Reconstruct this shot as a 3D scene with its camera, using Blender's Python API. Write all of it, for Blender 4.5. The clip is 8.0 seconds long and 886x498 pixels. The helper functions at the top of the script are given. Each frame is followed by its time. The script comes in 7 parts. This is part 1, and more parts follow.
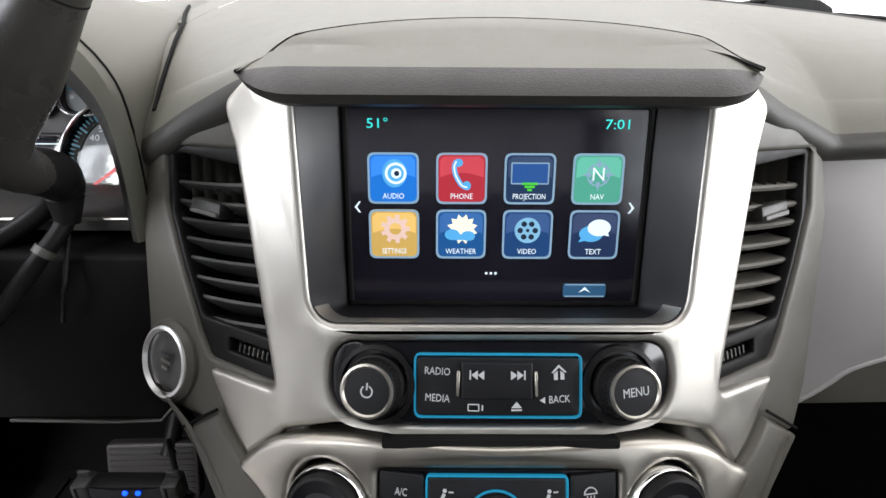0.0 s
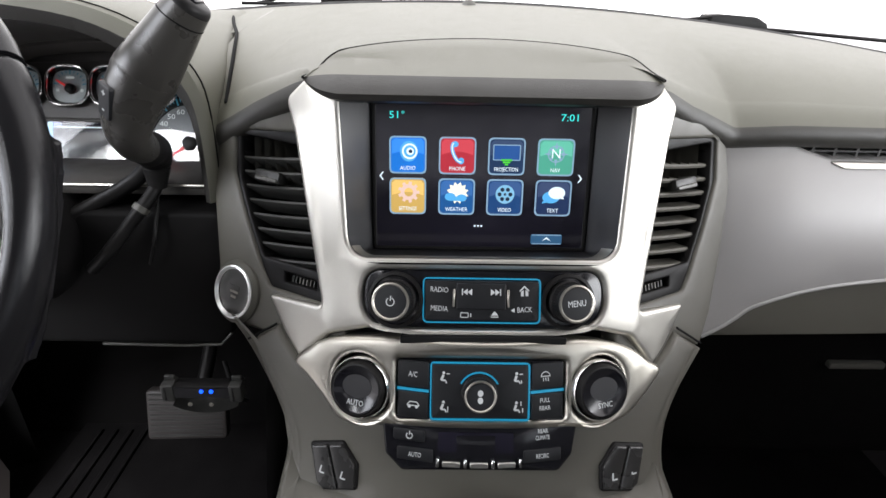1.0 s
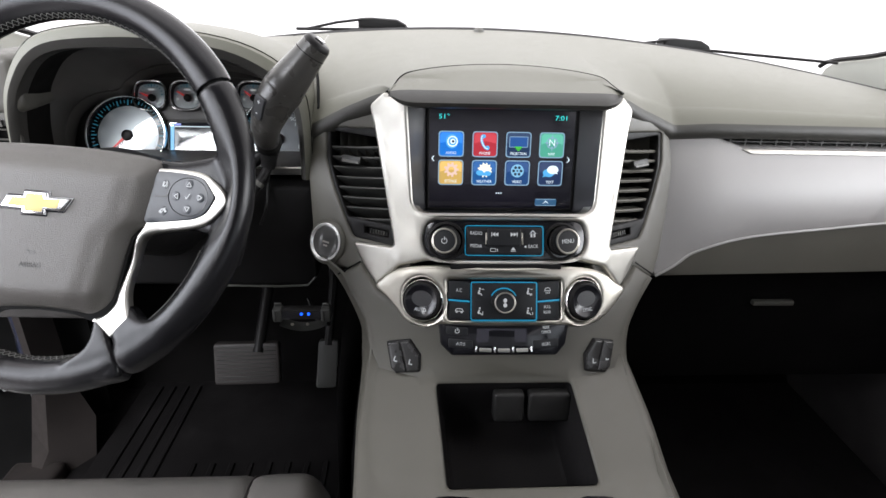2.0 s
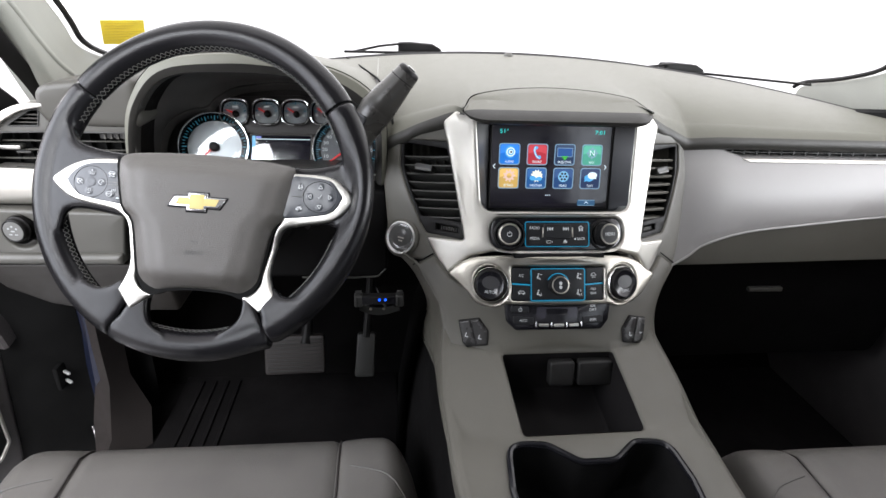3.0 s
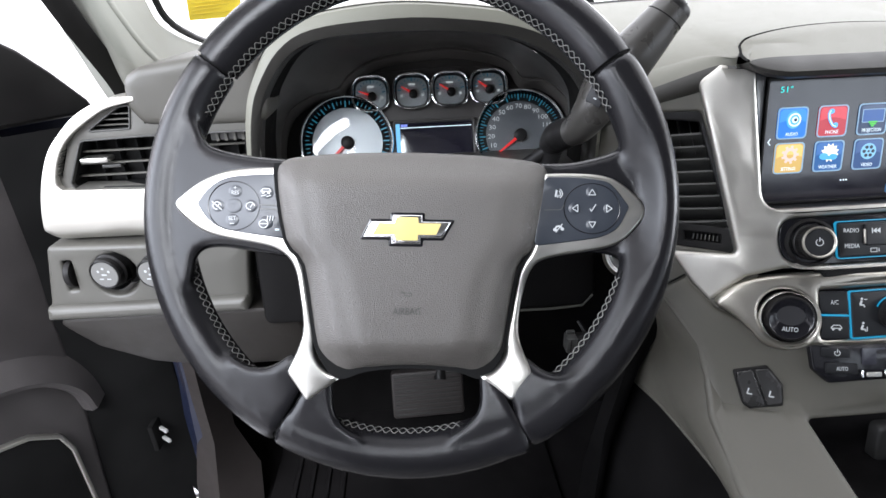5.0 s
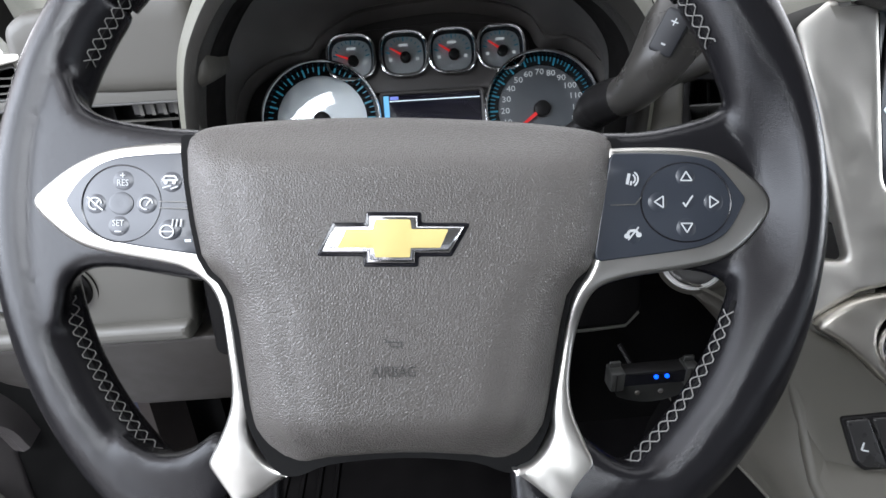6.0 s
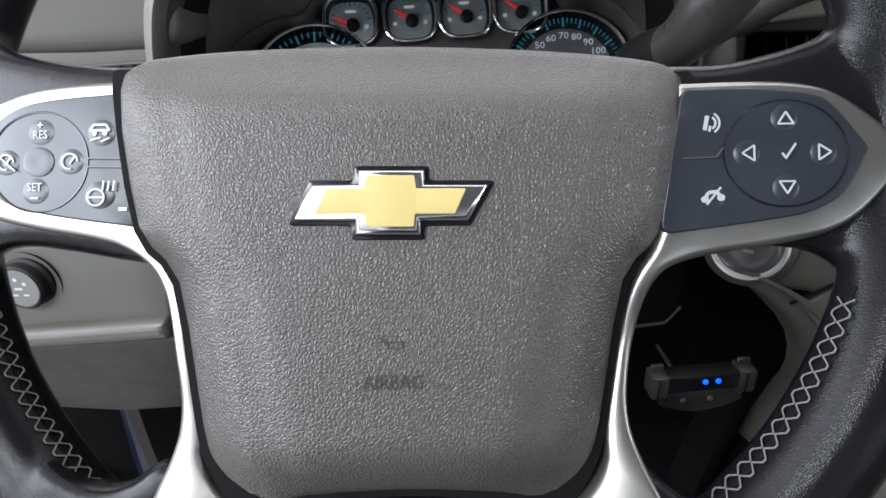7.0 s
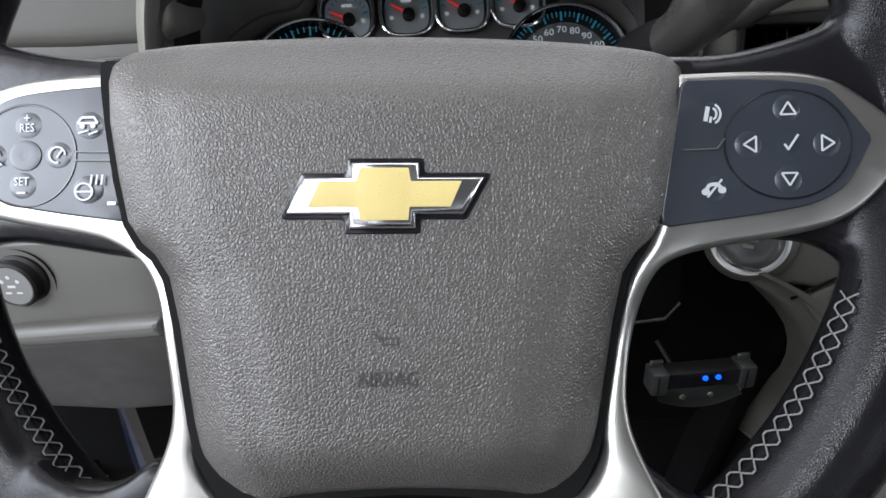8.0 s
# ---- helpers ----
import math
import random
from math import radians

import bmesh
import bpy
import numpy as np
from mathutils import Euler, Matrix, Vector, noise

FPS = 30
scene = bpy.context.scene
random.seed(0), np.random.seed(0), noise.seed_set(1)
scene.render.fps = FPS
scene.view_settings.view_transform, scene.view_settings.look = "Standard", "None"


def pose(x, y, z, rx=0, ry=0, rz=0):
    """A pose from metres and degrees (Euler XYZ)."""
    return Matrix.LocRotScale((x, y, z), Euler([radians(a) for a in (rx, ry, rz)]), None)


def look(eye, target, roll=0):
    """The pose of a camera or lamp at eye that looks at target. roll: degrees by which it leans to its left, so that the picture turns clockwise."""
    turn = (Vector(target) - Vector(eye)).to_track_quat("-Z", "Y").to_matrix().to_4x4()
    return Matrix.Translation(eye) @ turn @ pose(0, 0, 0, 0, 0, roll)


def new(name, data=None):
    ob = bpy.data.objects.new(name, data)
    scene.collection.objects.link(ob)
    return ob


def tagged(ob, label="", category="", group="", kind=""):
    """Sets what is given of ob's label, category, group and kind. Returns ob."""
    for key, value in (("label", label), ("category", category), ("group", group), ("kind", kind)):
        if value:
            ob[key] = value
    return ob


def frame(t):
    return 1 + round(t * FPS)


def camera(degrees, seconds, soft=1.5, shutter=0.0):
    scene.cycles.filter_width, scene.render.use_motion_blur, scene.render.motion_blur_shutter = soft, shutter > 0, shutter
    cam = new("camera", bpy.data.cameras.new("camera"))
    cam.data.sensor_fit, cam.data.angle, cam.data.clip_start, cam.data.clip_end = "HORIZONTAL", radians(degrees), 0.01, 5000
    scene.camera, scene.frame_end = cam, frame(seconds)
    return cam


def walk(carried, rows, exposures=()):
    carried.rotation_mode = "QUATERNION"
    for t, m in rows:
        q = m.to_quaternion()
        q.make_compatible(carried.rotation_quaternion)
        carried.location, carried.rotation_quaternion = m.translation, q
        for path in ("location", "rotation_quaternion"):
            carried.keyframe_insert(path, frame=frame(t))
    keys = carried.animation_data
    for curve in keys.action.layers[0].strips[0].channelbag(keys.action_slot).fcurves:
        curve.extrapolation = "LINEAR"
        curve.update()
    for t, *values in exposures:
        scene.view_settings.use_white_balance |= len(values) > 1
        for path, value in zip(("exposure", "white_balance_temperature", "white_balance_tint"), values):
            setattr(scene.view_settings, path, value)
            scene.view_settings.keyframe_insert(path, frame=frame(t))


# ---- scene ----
cam = camera(78.0, 8.0)
PATH = [
    (0, (-0.035, 0.0677, 0.8581), (-0.029, 0.9722, 0.4316), 0.4),
    (0.5, (-0.0393, 0.0013, 0.8708), (-0.0258, 0.9089, 0.4512), 1.08),
    (1, (-0.0437, -0.0642, 0.8848), (-0.0207, 0.8359, 0.4498), 1.42),
    (1.5, (-0.059, -0.1459, 0.8909), (-0.035, 0.7591, 0.4662), 1.3),
    (1.7, (-0.0721, -0.1979, 0.9044), (-0.0441, 0.7035, 0.4723), 1.33),
    (2.8, (-0.236, -0.4117, 0.9539), (-0.105, 0.4928, 0.5481), 2.8),
    (3, (-0.2513, -0.3971, 0.9537), (-0.1452, 0.5094, 0.5449), 2.49),
    (3.5, (-0.319, -0.3697, 0.9506), (-0.2165, 0.5347, 0.5364), 1.83),
    (4, (-0.3889, -0.3095, 0.941), (-0.3149, 0.5931, 0.5171), 0.08),
    (4.5, (-0.4468, -0.2289, 0.9191), (-0.3963, 0.6746, 0.4936), -1.33),
    (5, (-0.4545, -0.1412, 0.8897), (-0.41, 0.7608, 0.4602), -2.34),
    (5.2, (-0.4457, -0.1101, 0.875), (-0.4127, 0.7948, 0.4508), -2.94),
    (6.3, (-0.4545, 0.0177, 0.8251), (-0.404, 0.9124, 0.3814), -2.86),
    (6.5, (-0.4555, 0.0243, 0.8154), (-0.4251, 0.9248, 0.3817), -3.61),
    (7, (-0.4512, 0.0487, 0.8004), (-0.4227, 0.9465, 0.361), -3.68),
    (7.5, (-0.449, 0.0538, 0.7971), (-0.423, 0.9497, 0.3535), -3.94),
    (8, (-0.4501, 0.0515, 0.7977), (-0.4201, 0.9472, 0.3541), -3.81),
]
walk(cam, [(t, look(eye, target, roll)) for t, eye, target, roll in PATH],
     exposures=((0.0, 0.08, 6520, 10), (1.2, 0.17, 6490, 10), (1.7, 0.17, 6470, 10), (3.0, 0.12, 6420, 10), (4.5, 0.38, 6250, 10), (5.2, 0.40, 6200, 10), (6.3, 0.18, 6180, 9), (8.0, -0.02, 6180, 9)))

# ---------------------------------------------------------------- light
# The vehicle stands in a bright white photo bay: even white light from all
# round, and a broad soft overhead light.
world = bpy.data.worlds.new("white_bay")
scene.world = world
world.use_nodes = True
bg = world.node_tree.nodes["Background"]
bg.inputs["Color"].default_value = (1.0, 0.96, 0.985, 1)
bg.inputs["Strength"].default_value = 3.1


def area(name, place, target, sx, sy, power, colour=(1, 1, 1)):
    d = bpy.data.lights.new(name, "AREA")
    d.shape, d.size, d.size_y, d.energy, d.color = "RECTANGLE", sx, sy, power, colour
    ob = new(name, d)
    ob.matrix_world = look(place, target)
    return ob


# the bay's light walls: one beyond the passenger side, one beyond the open driver's door
area("bay_light_right", (3.2, -1.9, 1.2), (0.4, -0.6, 0.8), 6.5, 1.1, 275, (0.94, 0.97, 1.0))
area("bay_light", (-3.0, -0.7, 1.8), (-0.4, 0.1, 0.75), 3.0, 1.7, 134, (0.86, 0.91, 1.0))
# a bank of overhead lamps above and behind the driver's side
area("bay_light_overhead", (-1.35, -1.85, 2.45), (-0.45, 0.3, 0.7), 1.25, 0.9, 90, (0.95, 0.97, 1.0))


# ---------------------------------------------------------------- materials
def material(name, colour, rough=0.5, metal=0.0, grain=0.0, grain_scale=900.0, vary=0.12, vary_scale=14.0,
             coat=0.0, spec=0.5, kind="NOISE", mottle=0.06):
    """Principled surface with broad tone variation, fine grain and bump."""
    m = bpy.data.materials.new(name)
    m.use_nodes = True
    nt = m.node_tree
    p = nt.nodes["Principled BSDF"]
    p.inputs["Roughness"].default_value = rough
    p.inputs["Metallic"].default_value = metal
    p.inputs["Specular IOR Level"].default_value = spec
    p.inputs["Coat Weight"].default_value = coat
    p.inputs["Coat Roughness"].default_value = 0.08
    co = nt.nodes.new("ShaderNodeTexCoord")
    n1 = nt.nodes.new("ShaderNodeTexNoise")
    n1.inputs["Scale"].default_value = vary_scale
    n1.inputs["Detail"].default_value = 5
    nt.links.new(co.outputs["Object"], n1.inputs["Vector"])
    ramp = nt.nodes.new("ShaderNodeMapRange")
    ramp.inputs["From Min"].default_value, ramp.inputs["From Max"].default_value = 0.3, 0.7
    ramp.inputs["To Min"].default_value, ramp.inputs["To Max"].default_value = 1 - vary, 1 + vary
    nt.links.new(n1.outputs["Fac"], ramp.inputs["Value"])
    mul = nt.nodes.new("ShaderNodeVectorMath")
    mul.operation = "SCALE"
    mul.inputs[0].default_value = colour[:3]
    nt.links.new(ramp.outputs["Result"], mul.inputs["Scale"])
    nt.links.new(mul.outputs["Vector"], p.inputs["Base Color"])
    rr = nt.nodes.new("ShaderNodeMapRange")
    n2 = nt.nodes.new("ShaderNodeTexNoise")
    n2.inputs["Scale"].default_value = vary_scale * 4
    n2.inputs["Detail"].default_value = 6
    nt.links.new(co.outputs["Object"], n2.inputs["Vector"])
    rr.inputs["From Min"].default_value, rr.inputs["From Max"].default_value = 0.3, 0.7
    rr.inputs["To Min"].default_value, rr.inputs["To Max"].default_value = max(rough - mottle, 0.02), min(rough + mottle, 1)
    nt.links.new(n2.outputs["Fac"], rr.inputs["Value"])
    nt.links.new(rr.outputs["Result"], p.inputs["Roughness"])
    if grain > 0:
        b = nt.nodes.new("ShaderNodeBump")
        b.inputs["Strength"].default_value = grain
        b.inputs["Distance"].default_value = 0.001
        if kind == "LEATHER":
            v = nt.nodes.new("ShaderNodeTexVoronoi")
            v.feature = "DISTANCE_TO_EDGE"
            v.inputs["Scale"].default_value = grain_scale
            wob = nt.nodes.new("ShaderNodeTexNoise")
            wob.inputs["Scale"].default_value = grain_scale * 0.6
            mix = nt.nodes.new("ShaderNodeVectorMath")
            mix.operation = "MULTIPLY_ADD"
            mix.inputs[1].default_value = (0.0010, 0.0010, 0.0010)
            nt.links.new(co.outputs["Object"], wob.inputs["Vector"])
            nt.links.new(wob.outputs["Color"], mix.inputs[0])
            nt.links.new(co.outputs["Object"], mix.inputs[2])
            nt.links.new(mix.outputs["Vector"], v.inputs["Vector"])
            cl = nt.nodes.new("ShaderNodeMapRange")
            cl.inputs["From Max"].default_value = 0.30
            cl.interpolation_type = "SMOOTHSTEP"
            nt.links.new(v.outputs["Distance"], cl.inputs["Value"])
            nt.links.new(cl.outputs["Result"], b.inputs["Height"])
        elif kind == "BRUSHED":
            mp = nt.nodes.new("ShaderNodeMapping")
            mp.inputs["Scale"].default_value = (8, 300, 900)
            n3 = nt.nodes.new("ShaderNodeTexNoise")
            n3.inputs["Scale"].default_value = 1.0
            nt.links.new(co.outputs["Object"], mp.inputs["Vector"])
            nt.links.new(mp.outputs["Vector"], n3.inputs["Vector"])
            nt.links.new(n3.outputs["Fac"], b.inputs["Height"])
        else:
            n3 = nt.nodes.new("ShaderNodeTexNoise")
            n3.inputs["Scale"].default_value = grain_scale
            n3.inputs["Detail"].default_value = 3
            nt.links.new(co.outputs["Object"], n3.inputs["Vector"])
            nt.links.new(n3.outputs["Fac"], b.inputs["Height"])
        nt.links.new(b.outputs["Normal"], p.inputs["Normal"])
    return m


def glow(name, colour, strength):
    m = bpy.data.materials.new(name)
    m.use_nodes = True
    p = m.node_tree.nodes["Principled BSDF"]
    p.inputs["Base Color"].default_value = (*[c * 0.3 for c in colour], 1)
    p.inputs["Emission Color"].default_value = (*colour, 1)
    p.inputs["Emission Strength"].default_value = strength
    p.inputs["Roughness"].default_value = 0.35
    return m


def glass_material(name, gloss=0.05, haze=0.02):
    """Thin clear pane: see-through with a faint mirror gloss."""
    m = bpy.data.materials.new(name)
    m.use_nodes = True
    nt = m.node_tree
    nt.nodes.clear()
    out = nt.nodes.new("ShaderNodeOutputMaterial")
    mix = nt.nodes.new("ShaderNodeMixShader")
    clear = nt.nodes.new("ShaderNodeBsdfTransparent")
    shine = nt.nodes.new("ShaderNodeBsdfGlossy")
    clear.inputs["Color"].default_value = (0.96, 0.98, 0.97, 1)
    shine.inputs["Roughness"].default_value = haze
    mix.inputs["Fac"].default_value = gloss
    nt.links.new(clear.outputs["BSDF"], mix.inputs[1])
    nt.links.new(shine.outputs["BSDF"], mix.inputs[2])
    nt.links.new(mix.outputs["Shader"], out.inputs["Surface"])
    return m


DASH = material("dash_vinyl", (0.108, 0.106, 0.083), 0.5, grain=0.22, grain_scale=1100, kind="LEATHER", vary=0.02, mottle=0.02)
POD = material("pod_vinyl", (0.052, 0.049, 0.041), 0.5, grain=0.14, grain_scale=1100, kind="LEATHER", vary=0.04)
DASH_LOW = material("dash_plastic", (0.079, 0.0745, 0.0615), 0.5, grain=0.12, grain_scale=1800, vary=0.06)
# dash vinyl again, darkened to hold the shade on the cabin-facing roll
ROLL_SHADED = material("dash_roll_vinyl", (0.030, 0.0285, 0.024), 0.48, grain=0.2, grain_scale=900, kind="LEATHER", vary=0.03, mottle=0.02)
# shaded tone of the dash vinyl for front faces turned from the windscreen
LIP_SHADED = material("dash_lip_vinyl", (0.021, 0.0198, 0.0174), 0.42, spec=0.4, grain=0.20, grain_scale=760, kind="LEATHER")
# grey vinyl, its base lifted to carry light from the passenger side
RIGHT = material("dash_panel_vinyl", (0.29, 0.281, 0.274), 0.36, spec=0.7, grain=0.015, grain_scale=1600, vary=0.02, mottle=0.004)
SILVER = material("satin_silver", (0.50, 0.485, 0.445), 0.42, metal=0.9, grain=0.02, kind="BRUSHED", vary=0.05)
NICKEL = material("brushed_nickel", (0.41, 0.39, 0.345), 0.36, metal=0.95, vary=0.05)
CHROME = material("chrome", (0.80, 0.80, 0.80), 0.16, metal=1.0, vary=0.02)
BLACK = material("black_plastic", (0.011, 0.0105, 0.0105), 0.42, grain=0.1, grain_scale=1500, vary=0.25, spec=0.14)
PIANO = material("gloss_black", (0.008, 0.008, 0.010), 0.16, vary=0.2, spec=0.35, coat=0.05)
KEYCAP = material("key_black", (0.012, 0.0125, 0.014), 0.42, vary=0.2, spec=0.28)
CAVITY = material("dark_cavity", (0.0075, 0.0075, 0.0075), 0.8, vary=0.3, spec=0.1)
RECESS = material("recess_grey", (0.020, 0.020, 0.022), 0.36, vary=0.1)
VENT = material("vent_grey", (0.064, 0.062, 0.054), 0.45, vary=0.1)
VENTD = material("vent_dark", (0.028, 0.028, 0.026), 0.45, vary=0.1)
RIM_LEATHER = material("wheel_leather", (0.0085, 0.0083, 0.0092), 0.155, spec=0.21, grain=0.10, grain_scale=1300, kind="LEATHER", vary=0.05, mottle=0.015)
PAD = material("airbag_vinyl", (0.070, 0.0645, 0.0585), 0.36, grain=0.33, grain_scale=760, kind="LEATHER", vary=0.03, mottle=0.02)
WSILVER = material("wheel_silver", (0.455, 0.445, 0.415), 0.33, metal=0.95, vary=0.03, mottle=0.02)
BUTTON = material("wheel_button", (0.020, 0.0235, 0.030), 0.34, vary=0.1)
GOLD = material("yellow_enamel", (0.52, 0.415, 0.15), 0.45, metal=0.0, vary=0.04, grain=0.3, grain_scale=2500)
THREAD = material("grey_thread", (0.12, 0.117, 0.11), 0.7, vary=0.15)
SEAT = material("grey_leather", (0.108, 0.102, 0.094), 0.45, grain=0.3, grain_scale=700, kind="LEATHER", vary=0.1)
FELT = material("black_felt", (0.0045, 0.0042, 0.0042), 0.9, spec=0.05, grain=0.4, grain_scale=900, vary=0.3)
KNEE = material("knee_plastic", (0.019, 0.0165, 0.014), 0.5, vary=0.12)
CARPET = material("black_rubber", (0.0095, 0.0088, 0.0090), 0.7, spec=0.08, grain=0.4, grain_scale=700, vary=0.3)
KICK = material("kick_plastic", (0.030, 0.0255, 0.024), 0.5, vary=0.15)
PILLAR = material("pillar_fabric", (0.30, 0.30, 0.27), 0.75, grain=0.3, grain_scale=2200, vary=0.05)
ROOF = material("headliner_fabric", (0.34, 0.33, 0.30), 0.9, grain=0.3, grain_scale=1500, vary=0.05)
DOORM = material("door_black_vinyl", (0.056, 0.051, 0.051), 0.42, grain=0.3, grain_scale=900, kind="LEATHER", vary=0.2)
PAINT = material("blue_black_paint", (0.010, 0.013, 0.030), 0.38, spec=0.3, vary=0.1)
STICKER = material("yellow_paper", (0.70, 0.52, 0.03), 0.6, vary=0.08)
INK = material("dark_print", (0.52, 0.38, 0.02), 0.6, vary=0.1)
SCREEN = material("display_glass", (0.012, 0.011, 0.019), 0.14, vary=0.1, coat=0.4)
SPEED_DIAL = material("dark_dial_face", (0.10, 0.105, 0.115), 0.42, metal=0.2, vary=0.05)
RING = material("gauge_ring_silver", (0.88, 0.88, 0.87), 0.36, metal=0.6, vary=0.03)
FLOOR_OUT = material("bay_floor", (0.5, 0.5, 0.5), 0.6, vary=0.06)
WINDOW = glass_material("window_glass")
TINTED = glass_material("privacy_glass", 0.04)
TINTED.node_tree.nodes["Transparent BSDF"].inputs["Color"].default_value = (0.42, 0.43, 0.44, 1)
WHITE_P = glow("white_print", (0.75, 0.78, 0.80), 0.35)
CYAN = glow("cyan_light", (0.015, 0.34, 0.58), 0.48)
ICE = glow("screen_white", (0.80, 0.92, 1.0), 0.9)
CYAN_T = glow("screen_cyan", (0.05, 0.85, 0.80), 0.9)
RED = glow("needle_red", (0.75, 0.03, 0.03), 0.5)
BLUE_LED = glow("blue_led", (0.006, 0.08, 1.0), 2.6)
TICK = glow("tick_blue", (0.05, 0.34, 0.50), 0.20)


# ---------------------------------------------------------------- modelling helpers
def link_mesh(name, me, mat, parent=None, label="", smooth=True):
    me.materials.append(mat)
    if smooth:
        me.shade_smooth()
        me.set_sharp_from_angle(angle=radians(38))
    ob = new(name, me)
    if parent is not None:
        ob.parent = parent
    if label:
        ob["label"] = label
    return ob


def part(name, bm, mat, parent=None, label="", smooth=True):
    me = bpy.data.meshes.new(name)
    bmesh.ops.recalc_face_normals(bm, faces=bm.faces)
    bm.to_mesh(me)
    bm.free()
    return link_mesh(name, me, mat, parent, label, smooth)


def thing(name, label, category, group="", kind="", at=(0, 0, 0)):
    ob = new(name)
    ob.empty_display_size = 0.02
    ob.location = at
    tagged(ob, label, category, group, kind)
    return ob


def in_world(parts_of):
    """Let parts built in world places keep them under an Empty that stands elsewhere."""
    inv = Matrix.Translation(parts_of.location).inverted()
    for c in parts_of.children:
        c.matrix_parent_inverse = inv
    return parts_of


def fillet(pts, r, seg=5):
    """Round the corners of a polygon; r is one radius or one for each corner."""
    out, n = [], len(pts)
    for i in range(n):
        p, a, b = Vector(pts[i]), Vector(pts[i - 1]), Vector(pts[(i + 1) % n])
        rad = r[i] if isinstance(r, (list, tuple)) else r
        u, v = (a - p), (b - p)
        lu, lv = u.length, v.length
        if rad <= 0 or lu < 1e-9 or lv < 1e-9:
            out.append((p.x, p.y))
            continue
        u, v = u / lu, v / lv
        ang = math.acos(max(-1, min(1, u.dot(v))))
        if ang > 3.0:
            out.append((p.x, p.y))
            continue
        d = min(rad / math.tan(ang / 2), lu * 0.48, lv * 0.48)
        p0, p1 = p + u * d, p + v * d
        for k in range(seg + 1):
            s = k / seg
            q = p0 * (1 - s) ** 2 + p * 2 * s * (1 - s) + p1 * s * s
            out.append((q.x, q.y))
    return out


def circle(cx, cy, rx, ry=None, n=28):
    ry = rx if ry is None else ry
    return [(cx + rx * math.cos(2 * math.pi * k / n), cy + ry * math.sin(2 * math.pi * k / n)) for k in range(n)]


def rect(x0, y0, x1, y1, r=0.0):
    p = [(x0, y0), (x1, y0), (x1, y1), (x0, y1)]
    return fillet(p, r, 4) if r > 0 else p


def spline(pts, n=6, closed=False):
    """Catmull-Rom through the points (any dimension)."""
    P = [np.array(p, float) for p in pts]
    m, out = len(P), []
    for i in range(m if closed else m - 1):
        a = P[i - 1] if closed or i > 0 else 2 * P[0] - P[1]
        b, c = P[i], P[(i + 1) % m]
        d = P[(i + 2) % m] if closed or i + 2 < m else 2 * P[-1] - P[-2]
        for k in range(n):
            s = k / n
            out.append(tuple(0.5 * (2 * b + (c - a) * s + (2 * a - 5 * b + 4 * c - d) * s * s + (3 * b - a - 3 * c + d) * s ** 3)))
    if not closed:
        out.append(tuple(P[-1]))
    return out


def inside(p, poly):
    x, y, c = p[0], p[1], False
    j = len(poly) - 1
    for i in range(len(poly)):
        (xi, yi), (xj, yj) = poly[i], poly[j]
        if (yi > y) != (yj > y) and x < (xj - xi) * (y - yi) / (yj - yi) + xi:
            c = not c
        j = i
    return c


def signed_area(poly):
    return 0.5 * sum(poly[i - 1][0] * poly[i][1] - poly[i][0] * poly[i - 1][1] for i in range(len(poly)))


def shrink(poly, d):
    """Offset a polygon inwards by d."""
    if signed_area(poly) < 0:
        d = -d
    n, out = len(poly), []
    for i in range(n):
        a, p, b = Vector(poly[i - 1]), Vector(poly[i]), Vector(poly[(i + 1) % n])
        e1, e2 = (p - a), (b - p)
        if e1.length < 1e-9 or e2.length < 1e-9:
            out.append((p.x, p.y))
            continue
        n1, n2 = Vector((-e1.y, e1.x)).normalized(), Vector((-e2.y, e2.x)).normalized()
        k = (n1 + n2)
        if k.length < 1e-6:
            out.append((p.x, p.y))
            continue
        k.normalize()
        k = k / max(k.dot(n1), 0.5)
        q = p + k * d
        out.append((q.x, q.y))
    return out


from mathutils.geometry import delaunay_2d_cdt


